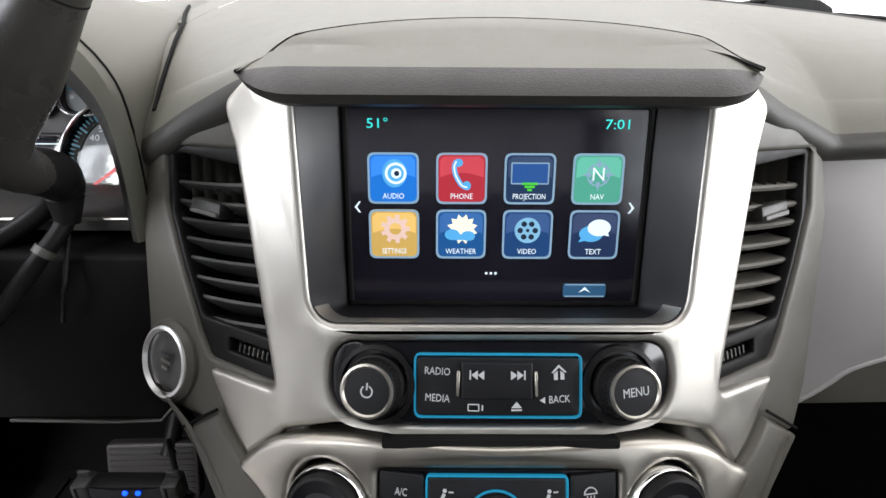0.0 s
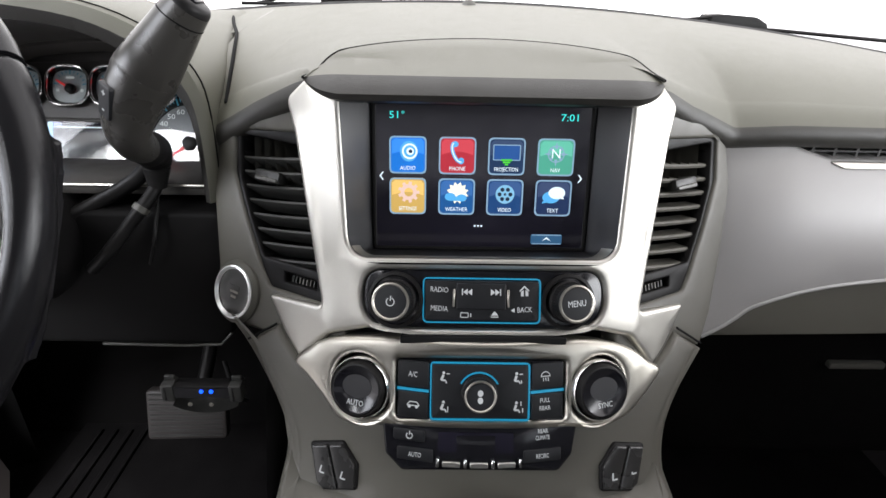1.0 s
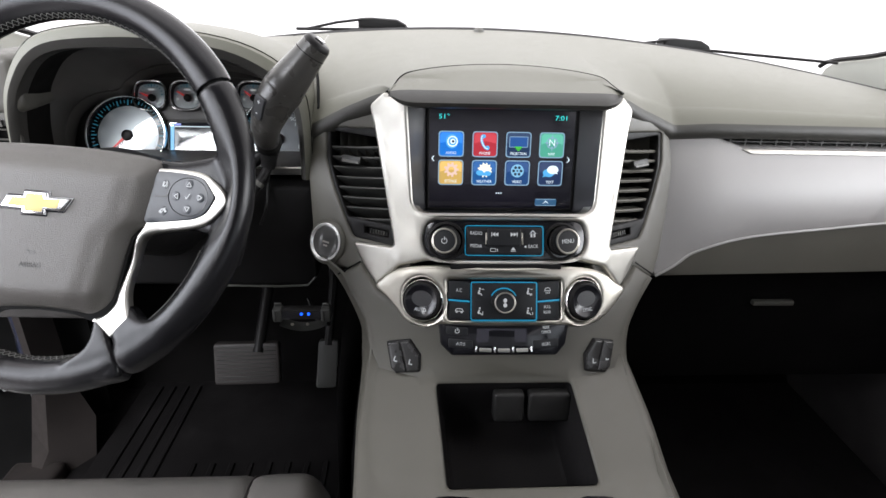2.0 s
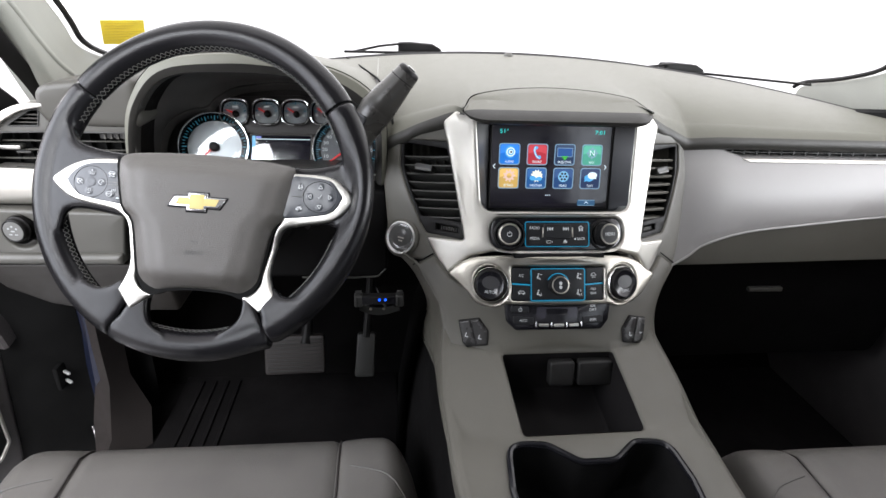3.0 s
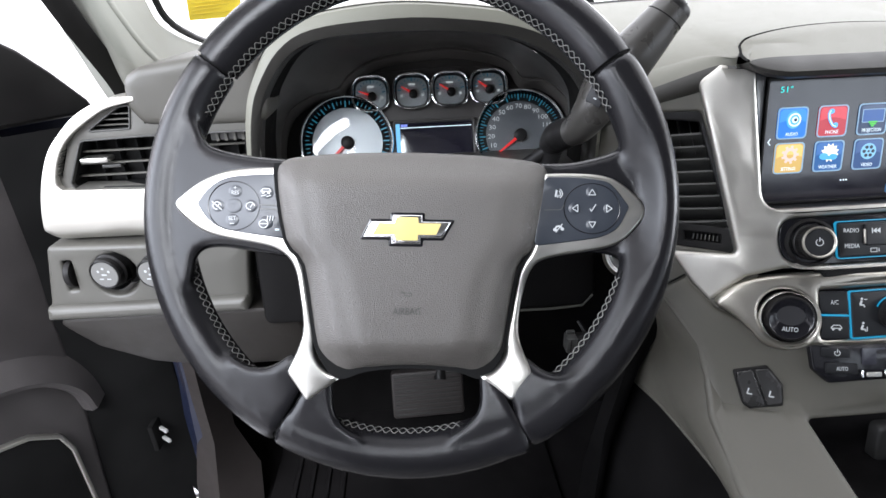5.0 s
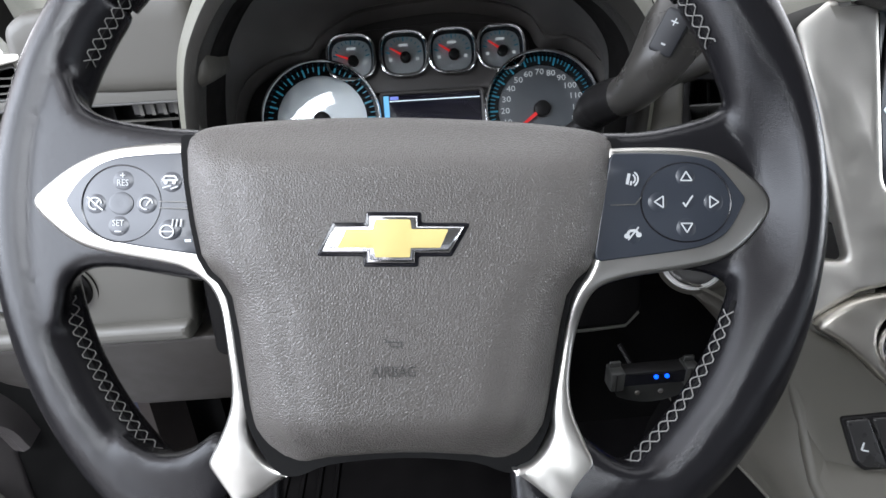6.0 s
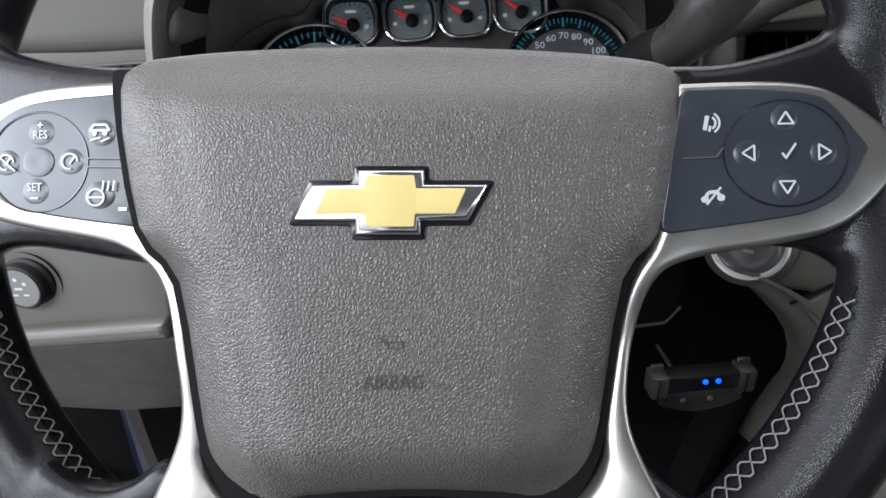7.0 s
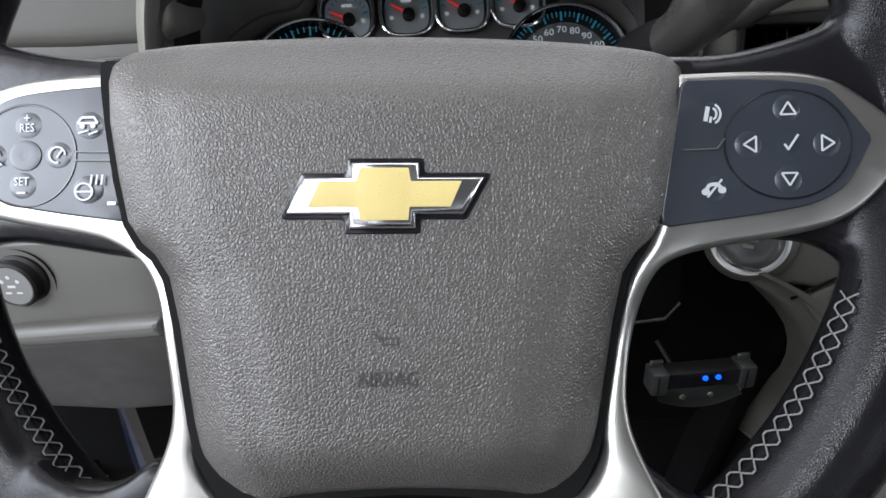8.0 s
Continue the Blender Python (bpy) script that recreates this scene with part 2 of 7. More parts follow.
def sheet(name, outer, to3d, mat, parent=None, holes=(), thick=0.006, step=0.02, edge=0.0, label="", back=False):
    """A panel cut to an outline, with holes, bent onto a surface: to3d(u, v, d) with d the depth below it."""
    loops = [list(outer)] + [list(h) for h in holes]
    tops = [shrink(loops[0], edge)] + [shrink(h, -edge) for h in loops[1:]]
    verts, edges = [], []
    for lp in tops:
        k = len(verts)
        verts += [Vector(p) for p in lp]
        edges += [(k + i, k + (i + 1) % len(lp)) for i in range(len(lp))]
    xs, ys = [p[0] for p in tops[0]], [p[1] for p in tops[0]]
    gx = np.arange(min(xs) + step * 0.5, max(xs), step)
    gy = np.arange(min(ys) + step * 0.5, max(ys), step)
    guard = [shrink(lp, step * 0.3 * (1 if i == 0 else -1)) for i, lp in enumerate(tops)]
    for x in gx:
        for y in gy:
            if inside((x, y), guard[0]) and not any(inside((x, y), h) for h in guard[1:]):
                verts.append(Vector((x, y)))
    vv, _, ff, _, _, _ = delaunay_2d_cdt(verts, edges, [], 0, 1e-7)
    bm = bmesh.new()
    bv = [bm.verts.new(to3d(p.x, p.y, 0.0)) for p in vv]
    for f in ff:
        c = sum((vv[i] for i in f), Vector((0, 0))) / len(f)
        if inside(c, tops[0]) and not any(inside(c, h) for h in tops[1:]):
            try:
                bm.faces.new([bv[i] for i in f])
            except ValueError:
                pass
    bm.verts.ensure_lookup_table()
    used = [v for v in bm.verts if not v.link_faces]
    bmesh.ops.delete(bm, geom=used, context="VERTS")
    rings = [(0.0, 0.0)]
    if edge > 0:
        rings = [(0.0, 0.0), (0.45, 0.12), (0.8, 0.42), (1.0, 1.0)]
    for i, lp in enumerate(loops):
        sgn = 1 if i == 0 else -1
        prev = None
        seq = [(shrink(lp, sgn * edge * (1 - a)), edge * b) for a, b in rings] + [(lp, max(thick, edge))]
        for q, d in seq:
            ring = [bm.verts.new(to3d(x, y, d)) for x, y in q]
            if prev:
                n = len(ring)
                for k in range(n):
                    bm.faces.new([prev[k], prev[(k + 1) % n], ring[(k + 1) % n], ring[k]])
            prev = ring
        if back and i == 0:
            bm.faces.new(prev)
    bmesh.ops.remove_doubles(bm, verts=bm.verts, dist=1e-6)
    return part(name, bm, mat, parent, label)


def flat(m):
    """to3d for a plane: the frame m's x and y, with depth below its z."""
    return lambda u, v, d: m @ Vector((u, v, -d))


def box_bm(x0, x1, y0, y1, z0, z1, r=0.0, seg=2, m=None):
    bm = bmesh.new()
    bmesh.ops.create_cube(bm, size=1.0, matrix=Matrix.LocRotScale(((x0 + x1) / 2, (y0 + y1) / 2, (z0 + z1) / 2), None, (x1 - x0, y1 - y0, z1 - z0)))
    if r > 0:
        bmesh.ops.bevel(bm, geom=bm.edges[:], offset=r, segments=seg, affect="EDGES", profile=0.5)
    if m is not None:
        bm.transform(m)
    return bm


def turned(profile, n=32, m=None, cap=True):
    """A body of revolution about z from (radius, height) pairs."""
    bm = bmesh.new()
    prev = None
    for r, h in profile:
        ring = [bm.verts.new((r * math.cos(2 * math.pi * k / n), r * math.sin(2 * math.pi * k / n), h)) for k in range(n)]
        if prev:
            for k in range(n):
                bm.faces.new([prev[k], prev[(k + 1) % n], ring[(k + 1) % n], ring[k]])
        prev = ring
    if cap:
        bm.faces.new(prev)
    if m is not None:
        bm.transform(m)
    return bm


def tube_bm(path, rad, n=10, closed=False, flatten=1.0, up=(0, 0, 1), cap=True):
    """A tube along a path; rad is a radius or one for each point."""
    bm = bmesh.new()
    P = [Vector(p) for p in path]
    m, rings = len(P), []
    for i in range(m):
        a, b = (P[i - 1], P[(i + 1) % m]) if closed else (P[max(i - 1, 0)], P[min(i + 1, m - 1)])
        t = (b - a).normalized()
        s = t.cross(Vector(up))
        if s.length < 1e-4:
            s = t.cross(Vector((1, 0, 0)))
        s.normalize()
        w = s.cross(t)
        r = rad[i] if isinstance(rad, (list, tuple)) else rad
        rings.append([bm.verts.new(P[i] + s * r * math.cos(2 * math.pi * k / n) + w * r * flatten * math.sin(2 * math.pi * k / n)) for k in range(n)])
    for i in range(m if closed else m - 1):
        a, b = rings[i], rings[(i + 1) % m]
        for k in range(n):
            bm.faces.new([a[k], a[(k + 1) % n], b[(k + 1) % n], b[k]])
    if cap and not closed:
        bm.faces.new(rings[0])
        bm.faces.new(rings[-1])
    return bm


def loft_bm(sections, closed=False, caps=False):
    """Join rows of points into a surface."""
    bm = bmesh.new()
    rows = [[bm.verts.new(p) for p in s] for s in sections]
    for a, b in zip(rows, rows[1:]):
        n = len(a)
        for k in range(n if closed else n - 1):
            bm.faces.new([a[k], a[(k + 1) % n], b[(k + 1) % n], b[k]])
    if caps and closed:
        bm.faces.new(rows[0])
        bm.faces.new(rows[-1])
    return bm


def grid_bm(fn, us, vs):
    return loft_bm([[fn(u, v) for u in us] for v in vs])


def text_part(name, words, size, m, mat, parent, depth=0.0003, align="CENTER", squeeze=1.0, shear=0.0):
    cu = bpy.data.curves.new(name, "FONT")
    cu.body, cu.size, cu.extrude, cu.align_x, cu.align_y, cu.shear = words, size, depth, align, "CENTER", shear
    cu.resolution_u = 2
    tmp = bpy.data.objects.new(name, cu)
    me = bpy.data.meshes.new_from_object(tmp)
    bpy.data.objects.remove(tmp)
    me.transform(m @ Matrix.Diagonal((squeeze, 1, 1, 1)))
    return link_mesh(name, me, mat, parent, smooth=False)


def joined(bms):
    """One bmesh out of several pieces of the same part."""
    out = bmesh.new()
    for b in bms:
        me = bpy.data.meshes.new("piece")
        b.to_mesh(me)
        b.free()
        out.from_mesh(me)
        bpy.data.meshes.remove(me)
    return out


def strip(p, q, w):
    """A thin flat bar from p to q in 2D."""
    p, q = Vector(p), Vector(q)
    n = (q - p).normalized()
    n = Vector((-n.y, n.x)) * w / 2
    return [tuple(p + n), tuple(p - n), tuple(q - n), tuple(q + n)]


def flat_bm(polys, to3d, d=-0.0004):
    """Flat printed shapes, a little proud, each with a thin edge."""
    bm = bmesh.new()
    for poly in polys:
        a = [bm.verts.new(to3d(x, y, d)) for x, y in poly]
        b = [bm.verts.new(to3d(x, y, 0.0)) for x, y in poly]
        bm.faces.new(a)
        n = len(poly)
        for k in range(n):
            bm.faces.new([a[k], b[k], b[(k + 1) % n], a[(k + 1) % n]])
    return bm


# ---------------------------------------------------------------- the form of the dashboard
STACK_Z = [0.497, 0.515, 0.585, 0.62, 0.667, 0.75, 0.82, 0.95]
STACK_Y = [0.243, 0.253, 0.283, 0.300, 0.322, 0.355, 0.372, 0.40]
CONS_Y = [-0.40, 0.04, 0.128, 0.243]
CONS_Z = [0.438, 0.447, 0.452, 0.497]


def stack_base(x, v):
    """The centre stack's face: v is the height, and below the shelf's edge the way back along the console."""
    bow = 1.5 * min(abs(x), 0.28) ** 2
    if v >= 0.497:
        return Vector((x, float(np.interp(v, STACK_Z, STACK_Y)) + bow, v))
    y = 0.243 - (0.497 - v)
    k = max(0.0, min(1.0, (y - 0.0) / 0.243))
    return Vector((x, y + bow * k, float(np.interp(y, CONS_Y, CONS_Z))))


def stack_axes(x, v):
    e = 0.004
    p = stack_base(x, v)
    tx = (stack_base(x + e, v) - stack_base(x - e, v)).normalized()
    tv = (stack_base(x, v + e) - stack_base(x, v - e)).normalized()
    n = tx.cross(tv).normalized()  # out of the dash
    return p, tx, tv, n


def stack(x, v, d=0.0):
    p, _, _, n = stack_axes(x, v)
    return p - n * d


def stack_at(lift):
    return lambda x, v, d: stack(x, v, d - lift)


def stack_frame(x, v, lift=0.0):
    p, tx, tv, n = stack_axes(x, v)
    tv = n.cross(tx).normalized()
    m = Matrix((tx, tv, n)).transposed().to_4x4()
    m.translation = p + n * lift
    return m


def top_z(x, y):
    crown = 0.0135 * math.exp(-(x / 0.16) ** 4) * min(max((0.80 - y) / 0.355, 0), 1)
    return 0.820 + 0.093 * (y - 0.36) - 0.115 * x * x + crown


def base_y(x):
    """The windscreen's foot."""
    return 0.805 - 0.33 * x * x


def lip(x):
    """The front edge of the dash top: y and z by |x|."""
    a = abs(x)
    y = float(np.interp(a, [0.0, 0.13, 0.147, 0.199, 0.246, 0.30, 0.90], [0.385, 0.385, 0.400, 0.430, 0.452, 0.448, 0.440]))
    z = float(np.interp(a, [0.0, 0.13, 0.147, 0.199, 0.246, 0.28, 0.90], [0.812, 0.812, 0.810, 0.784, 0.757, 0.755, 0.750])) + float(np.interp(x, [0.19, 0.29, 0.90], [0.0, 0.0135, 0.0165]))
    return y, z


def edge_in(x):
    """How far behind the lip the flat of the dash top begins."""
    return 0.018 * min(max((abs(x) - 0.140) / 0.015, 0), 1)


def dash_top(x, s):
    """s from 0 at the lip to 1 at the windscreen."""
    yf, zf = lip(x)
    yb = base_y(x)
    y0 = yf + edge_in(x)
    if abs(x) < 0.139:
        y0 = max(brow_y(x), yf)
    elif -0.645 < x < -0.262:
        y0 = 0.60
    return on_top(x, y0 + (yb - y0) * s)


def on_top(x, y):
    """The dash top at a place: it rolls down to the lip beside the screen's brow."""
    yf, zf = lip(x)
    k = 1 - math.exp(-(max(y - yf, 0) / 0.055) ** 1.15)
    w = min(max((abs(x) - 0.118) / 0.024, 0), 1)
    k += (1 - k) * (1 - w * w * (3 - 2 * w))
    return Vector((x, y, zf + 0.008 + (top_z(x, y) - zf - 0.008) * k))


def brow_y(x):
    return float(np.interp(abs(x), [0.0, 0.03, 0.06, 0.09, 0.12, 0.132, 0.139], [0.445, 0.442, 0.436, 0.427, 0.414, 0.398, 0.385]))


dashboard = thing("dashboard", "grey-green grained vinyl dashboard with a shaded rolled front edge", "dashboard", kind="structure")
xs_right = [0.1405 + 0.0055 * i for i in range(1, 24)] + [0.28, 0.3, 0.35, 0.4, 0.5, 0.6, 0.7, 0.8, 0.84]
ss = [0, 0.01, 0.03, 0.06, 0.1, 0.15, 0.2, 0.28, 0.36, 0.45, 0.55, 0.65, 0.75, 0.85, 0.93, 1.0]


def top_row(xs):
    return grid_bm(lambda u, v: dash_top(u, v), xs, ss)


part("top_pad", top_row([-0.83, -0.8, -0.7, -0.66, -0.646, -0.644, -0.6, -0.5, -0.4, -0.33, -0.29, -0.2622]), DASH, dashboard)
part("top_pad", top_row([-0.2618] + [-x for x in xs_right[::-1] if x <= 0.26] + [-0.1405, -0.1385, -0.13, -0.12, -0.10, -0.08, -0.04, 0, 0.04, 0.08, 0.10, 0.12, 0.13, 0.1385, 0.1405] + xs_right), DASH, dashboard)
# rolled edge under the top, its shade painted in, on both sides of the screen hood
for sgn in (-1, 1):
    xs = [0.136, 0.1385] + [0.1405 + 0.0055 * i for i in range(23)] + ([0.2618] if sgn < 0 else [0.28, 0.3, 0.35, 0.4, 0.5, 0.6, 0.7, 0.8, 0.88])
    rows = []
    for x in xs:
        y, z = lip(sgn * x)
        r = 0.0165 * (1 - 0.40 * math.exp(-((x - 0.136) / 0.014) ** 2)) * (1 if sgn < 0 else 0.86)
        c = Vector((sgn * x, y + 0.0120, z - 0.0060))
        arc = [c + Vector((0, -r * math.cos(a), r * 0.94 * math.sin(a))) for a in np.linspace(-1.9, 0.75, 13)]
        far = edge_in(x) + 0.004
        end, top = arc[-1], on_top(sgn * x, y + far)
        rows.append(arc + [end.lerp(top, k) + Vector((0, 0, 0.0022 * math.sin(math.pi * k))) for k in (0.25, 0.5, 0.75)] + [top + Vector((0, 0, 0.0002)), on_top(sgn * x, y + far + 0.006) - Vector((0, 0, 0.0012))])
    part("rolled_edge", loft_bm([q[:13] for q in rows]), ROLL_SHADED, dashboard, "grained vinyl edge roll with shade in its colour")
    part("edge_pad", loft_bm([q[12:] for q in rows]), DASH, dashboard, "soft shoulder of the dash top")

# joint between the cluster hood's skin and the dash top
way = [(-0.2375, 0.461), (-0.243, 0.503), (-0.251, 0.545), (-0.2605, 0.585), (-0.270, 0.612), (-0.282, 0.645), (-0.300, 0.700), (-0.325, 0.775)]
part("joint", tube_bm([on_top(x, y) + Vector((0, 0, 0.0012)) for x, y in spline(way, 5)], 0.0019, 6), CAVITY, dashboard, "dark joint in the dash top")

# screen hood: a raised brow over the display
brow = spline([(-0.142, 0.366), (-0.133, 0.397), (-0.120, 0.414), (-0.062, 0.435), (0.0, 0.445), (0.062, 0.435), (0.118, 0.414), (0.128, 0.397), (0.134, 0.366)], 6)


def hood_point(u, s):
    """u along the brow from left to right, s from the back seam over the front edge and under it."""
    k = u * (len(brow) - 1)
    i = min(int(k), len(brow) - 2)
    a, b = brow[i], brow[i + 1]
    f = k - i
    bx, by = a[0] + (b[0] - a[0]) * f, a[1] + (b[1] - a[1]) * f
    zb = on_top(bx, by).z
    fx = -0.130 + 0.257 * u
    out = abs(2 * u - 1)
    w = 1 - math.sqrt(max(0.0, 1 - max(0.0, (out - 0.84) / 0.16) ** 2.2))
    ye = 0.345 + 0.012 * w
    rows = [(bx, by, zb + 0.0005), (bx * 0.99, by - 0.003, zb + 0.0016), None,
            (fx, ye + 0.050, 0.8304), (fx, ye + 0.034, 0.8268), (fx, ye + 0.018, 0.8226), (fx, ye + 0.006, 0.8172), (fx, ye, 0.8115), (fx, ye + 0.002, 0.8066),
            (fx * 0.99, ye + 0.009, 0.8038), (fx * 0.98, ye + 0.020, 0.8030), (fx * 0.97, ye + 0.072, 0.8045)]
    if s == 2:
        p, q = rows[1], rows[3]
        r = Vector((p[0] * 0.55 + q[0] * 0.45, p[1] * 0.55 + q[1] * 0.45, p[2] * 0.55 + q[2] * 0.45 + 0.0006))
        s_w = w * 0.8
    else:
        r = Vector(rows[s])
        s_w = w if s >= 3 else 0.0
    corner = Vector((-0.1425 if u < 0.5 else 0.1350, 0.366, 0.8185))
    return r.lerp(corner, s_w)


us = [0.5 - 0.5 * math.cos(math.pi * i / 56) * (1 + 0.25 * math.sin(math.pi * i / 56) ** 2) for i in range(57)]
part("screen_hood", loft_bm([[hood_point(u, s) for u in us] for s in range(0, 6)]), DASH, dashboard, "raised vinyl brow over the display")
part("hood_front", loft_bm([[hood_point(u, s) for u in us] for s in range(5, 12)]), LIP_SHADED, dashboard, "rolled front of the brow with shade in its colour")
part("hood_seam", tube_bm([(x, y, on_top(x, y).z + 0.0008) for x, y in brow], 0.0013, 6), CAVITY, dashboard, "dark seam round the brow")

part("cowl", box_bm(-0.835, 0.835, 0.655, 1.03, 0.735, 0.755), CAVITY, dashboard, "dark closing panel under the windscreen foot")
# side walls and dark space behind the panels
part("inner_shell", box_bm(-0.83, 0.83, 0.62, 0.66, 0.50, 0.79), CAVITY, dashboard)

# ---------------------------------------------------------------- surround of the centre stack
surround_l = [(-0.262, 0.748), (-0.205, 0.781), (-0.165, 0.799), (-0.120, 0.806), (-0.116, 0.58), (-0.165, 0.565), (-0.1965, 0.600), (-0.232, 0.596), (-0.252, 0.610), (-0.251, 0.640), (-0.257, 0.70)]
hole_l = [(-0.2290, 0.762), (-0.1610, 0.769), (-0.1280, 0.637), (-0.150, 0.638), (-0.1915, 0.6385), (-0.2000, 0.651), (-0.2185, 0.690), (-0.2310, 0.725)]
mirror = lambda pts: [(-x, y) for x, y in pts][::-1]
centre_stack = thing("centre_stack", "grey plastic centre stack with satin silver bezel", "centre stack", kind="structure")
vent_hole = fillet(hole_l, 0.006)
sheet("surround", fillet(surround_l, 0.006), stack_at(-0.006), DASH_LOW, centre_stack, holes=[vent_hole], thick=0.02, step=0.014, edge=0.003)
surround_r = [(0.245, 0.752), (0.205, 0.781), (0.165, 0.799), (0.120, 0.806), (0.116, 0.58), (0.165, 0.565), (0.185, 0.603), (0.214, 0.585), (0.228, 0.610), (0.243, 0.660), (0.252, 0.715)]
sheet("surround", fillet(surround_r, 0.006), stack_at(-0.006), DASH_LOW, centre_stack, holes=[fillet(mirror(hole_l), 0.006)], thick=0.02, step=0.014, edge=0.003)

# satin silver bezel with the display's opening
silver = [(-0.148, 0.812), (-0.1655, 0.796), (-0.159, 0.770), (-0.1345, 0.637), (-0.1915, 0.633), (-0.1755, 0.6065), (-0.1600, 0.589), (-0.1280, 0.6170), (-0.095, 0.6275), (0.095, 0.6275),
          (0.1280, 0.6170), (0.1565, 0.586), (0.1700, 0.598), (0.1925, 0.629), (0.1360, 0.635), (0.159, 0.770), (0.1640, 0.796), (0.148, 0.812)]
opening = fillet([(-0.1185, 0.806), (-0.1105, 0.681), (0.1110, 0.681), (0.1195, 0.806)], [0.002, 0.016, 0.016, 0.002], 6)
radio_out = fillet([(-0.0985, 0.6315), (-0.060, 0.6315), (0.060, 0.6315), (0.1010, 0.6315), (0.1010, 0.6735), (-0.0985, 0.6735)], [0.021, 0.03, 0.03, 0.021, 0.021, 0.021], 8)


def bezel_face(x, v, d):
    """The bezel's lower corners under the vents turn outwards past a soft ridge."""
    k = max(0.0, abs(x) - 0.1290) * min(max((0.650 - v) / 0.018, 0), 1)
    return stack(x, v, d - 0.004 + 0.12 * k + 0.13 * max(0.0, 0.634 - v) * min(max((abs(x) - 0.126) / 0.012, 0), 1))


sheet("bezel", fillet(silver, [0.004, 0.012, 0.03, 0.006, 0.004, 0.03, 0.003, 0.01, 0.02, 0.02, 0.01, 0.003, 0.03, 0.004, 0.006, 0.03, 0.012, 0.004], 6), bezel_face, SILVER, centre_stack,
      holes=[opening, radio_out], thick=0.02, step=0.010, edge=0.0040, label="satin silver trim round the display")

# joints between the surround and the console's skin
for sgn in (-1, 1):
    part("joint", tube_bm([stack(sgn * a, v, 0.0010) for a, v in ((0.2090, 0.5905), (0.1940, 0.6015), (0.1795, 0.6118))], 0.0011, 6), CAVITY, centre_stack, "dark joint in the surround")

# climate bezel
climate = spline([(-0.1560, 0.591), (-0.1415, 0.606), (-0.1268, 0.6143), (-0.1053, 0.6202), (-0.0688, 0.6246), (0.0, 0.6255), (0.0655, 0.6246), (0.1029, 0.6185), (0.1250, 0.6095), (0.1410, 0.597), (0.1540, 0.587),
                  (0.1385, 0.571), (0.1220, 0.5592), (0.0960, 0.5540), (0.0662, 0.5592), (0.0, 0.5620), (-0.0775, 0.5592), (-0.0970, 0.5540), (-0.1165, 0.5570), (-0.1285, 0.569), (-0.1430, 0.582)], 3, True)
keys_hole = rect(-0.0690, 0.5660, 0.0665, 0.6098, 0.004)
sheet("climate_bezel", climate, stack_at(0.009), NICKEL, centre_stack, holes=[circle(-0.0972, 0.5845, 0.0243), circle(0.0945, 0.5845, 0.0243), keys_hole],
      thick=0.024, step=0.010, edge=0.0042, label="brushed nickel bezel round the climate controls")

# lower skin and console
skin = [(-0.200, 0.597), (-0.1790, 0.6110), (-0.1740, 0.6040), (-0.1560, 0.5860), (-0.130, 0.575), (0.130, 0.575), (0.1530, 0.5840), (0.1690, 0.5960), (0.1800, 0.6080), (0.211, 0.586), (0.186, 0.562), (0.166, 0.535), (0.160, 0.510), (0.163, 0.48), (0.170, 0.42), (0.166, 0.33), (0.160, 0.22), (0.155, -0.10),
        (-0.155, -0.10), (-0.163, 0.22), (-0.170, 0.33), (-0.176, 0.42), (-0.172, 0.48), (-0.168, 0.515), (-0.174, 0.545), (-0.205, 0.589)]
bin_hole = fillet([(-0.083, 0.494), (-0.074, 0.382), (0.090, 0.382), (0.083, 0.494)], 0.006)
cup_hole = fillet([(-0.098, 0.365), (-0.106, 0.30), (-0.10, 0.20), (0.10, 0.20), (0.113, 0.30), (0.108, 0.358), (0.065, 0.364), (0.030, 0.338), (-0.014, 0.338), (-0.050, 0.366)], [0.04, 0.03, 0.03, 0.03, 0.03, 0.04, 0.025, 0.025, 0.025, 0.025])
rear_hole = fillet([(-0.080, 0.565), (-0.077, 0.535), (-0.064, 0.5240), (0.062, 0.5240), (0.073, 0.535), (0.078, 0.565)], 0.006)
console = thing("centre_console", "olive-grey plastic console with open bin and cup holders", "console", kind="structure")
sheet("skin", skin, stack_at(0.0), DASH_LOW, console, holes=[bin_hole, cup_hole], thick=0.03, step=0.013, edge=0.005)
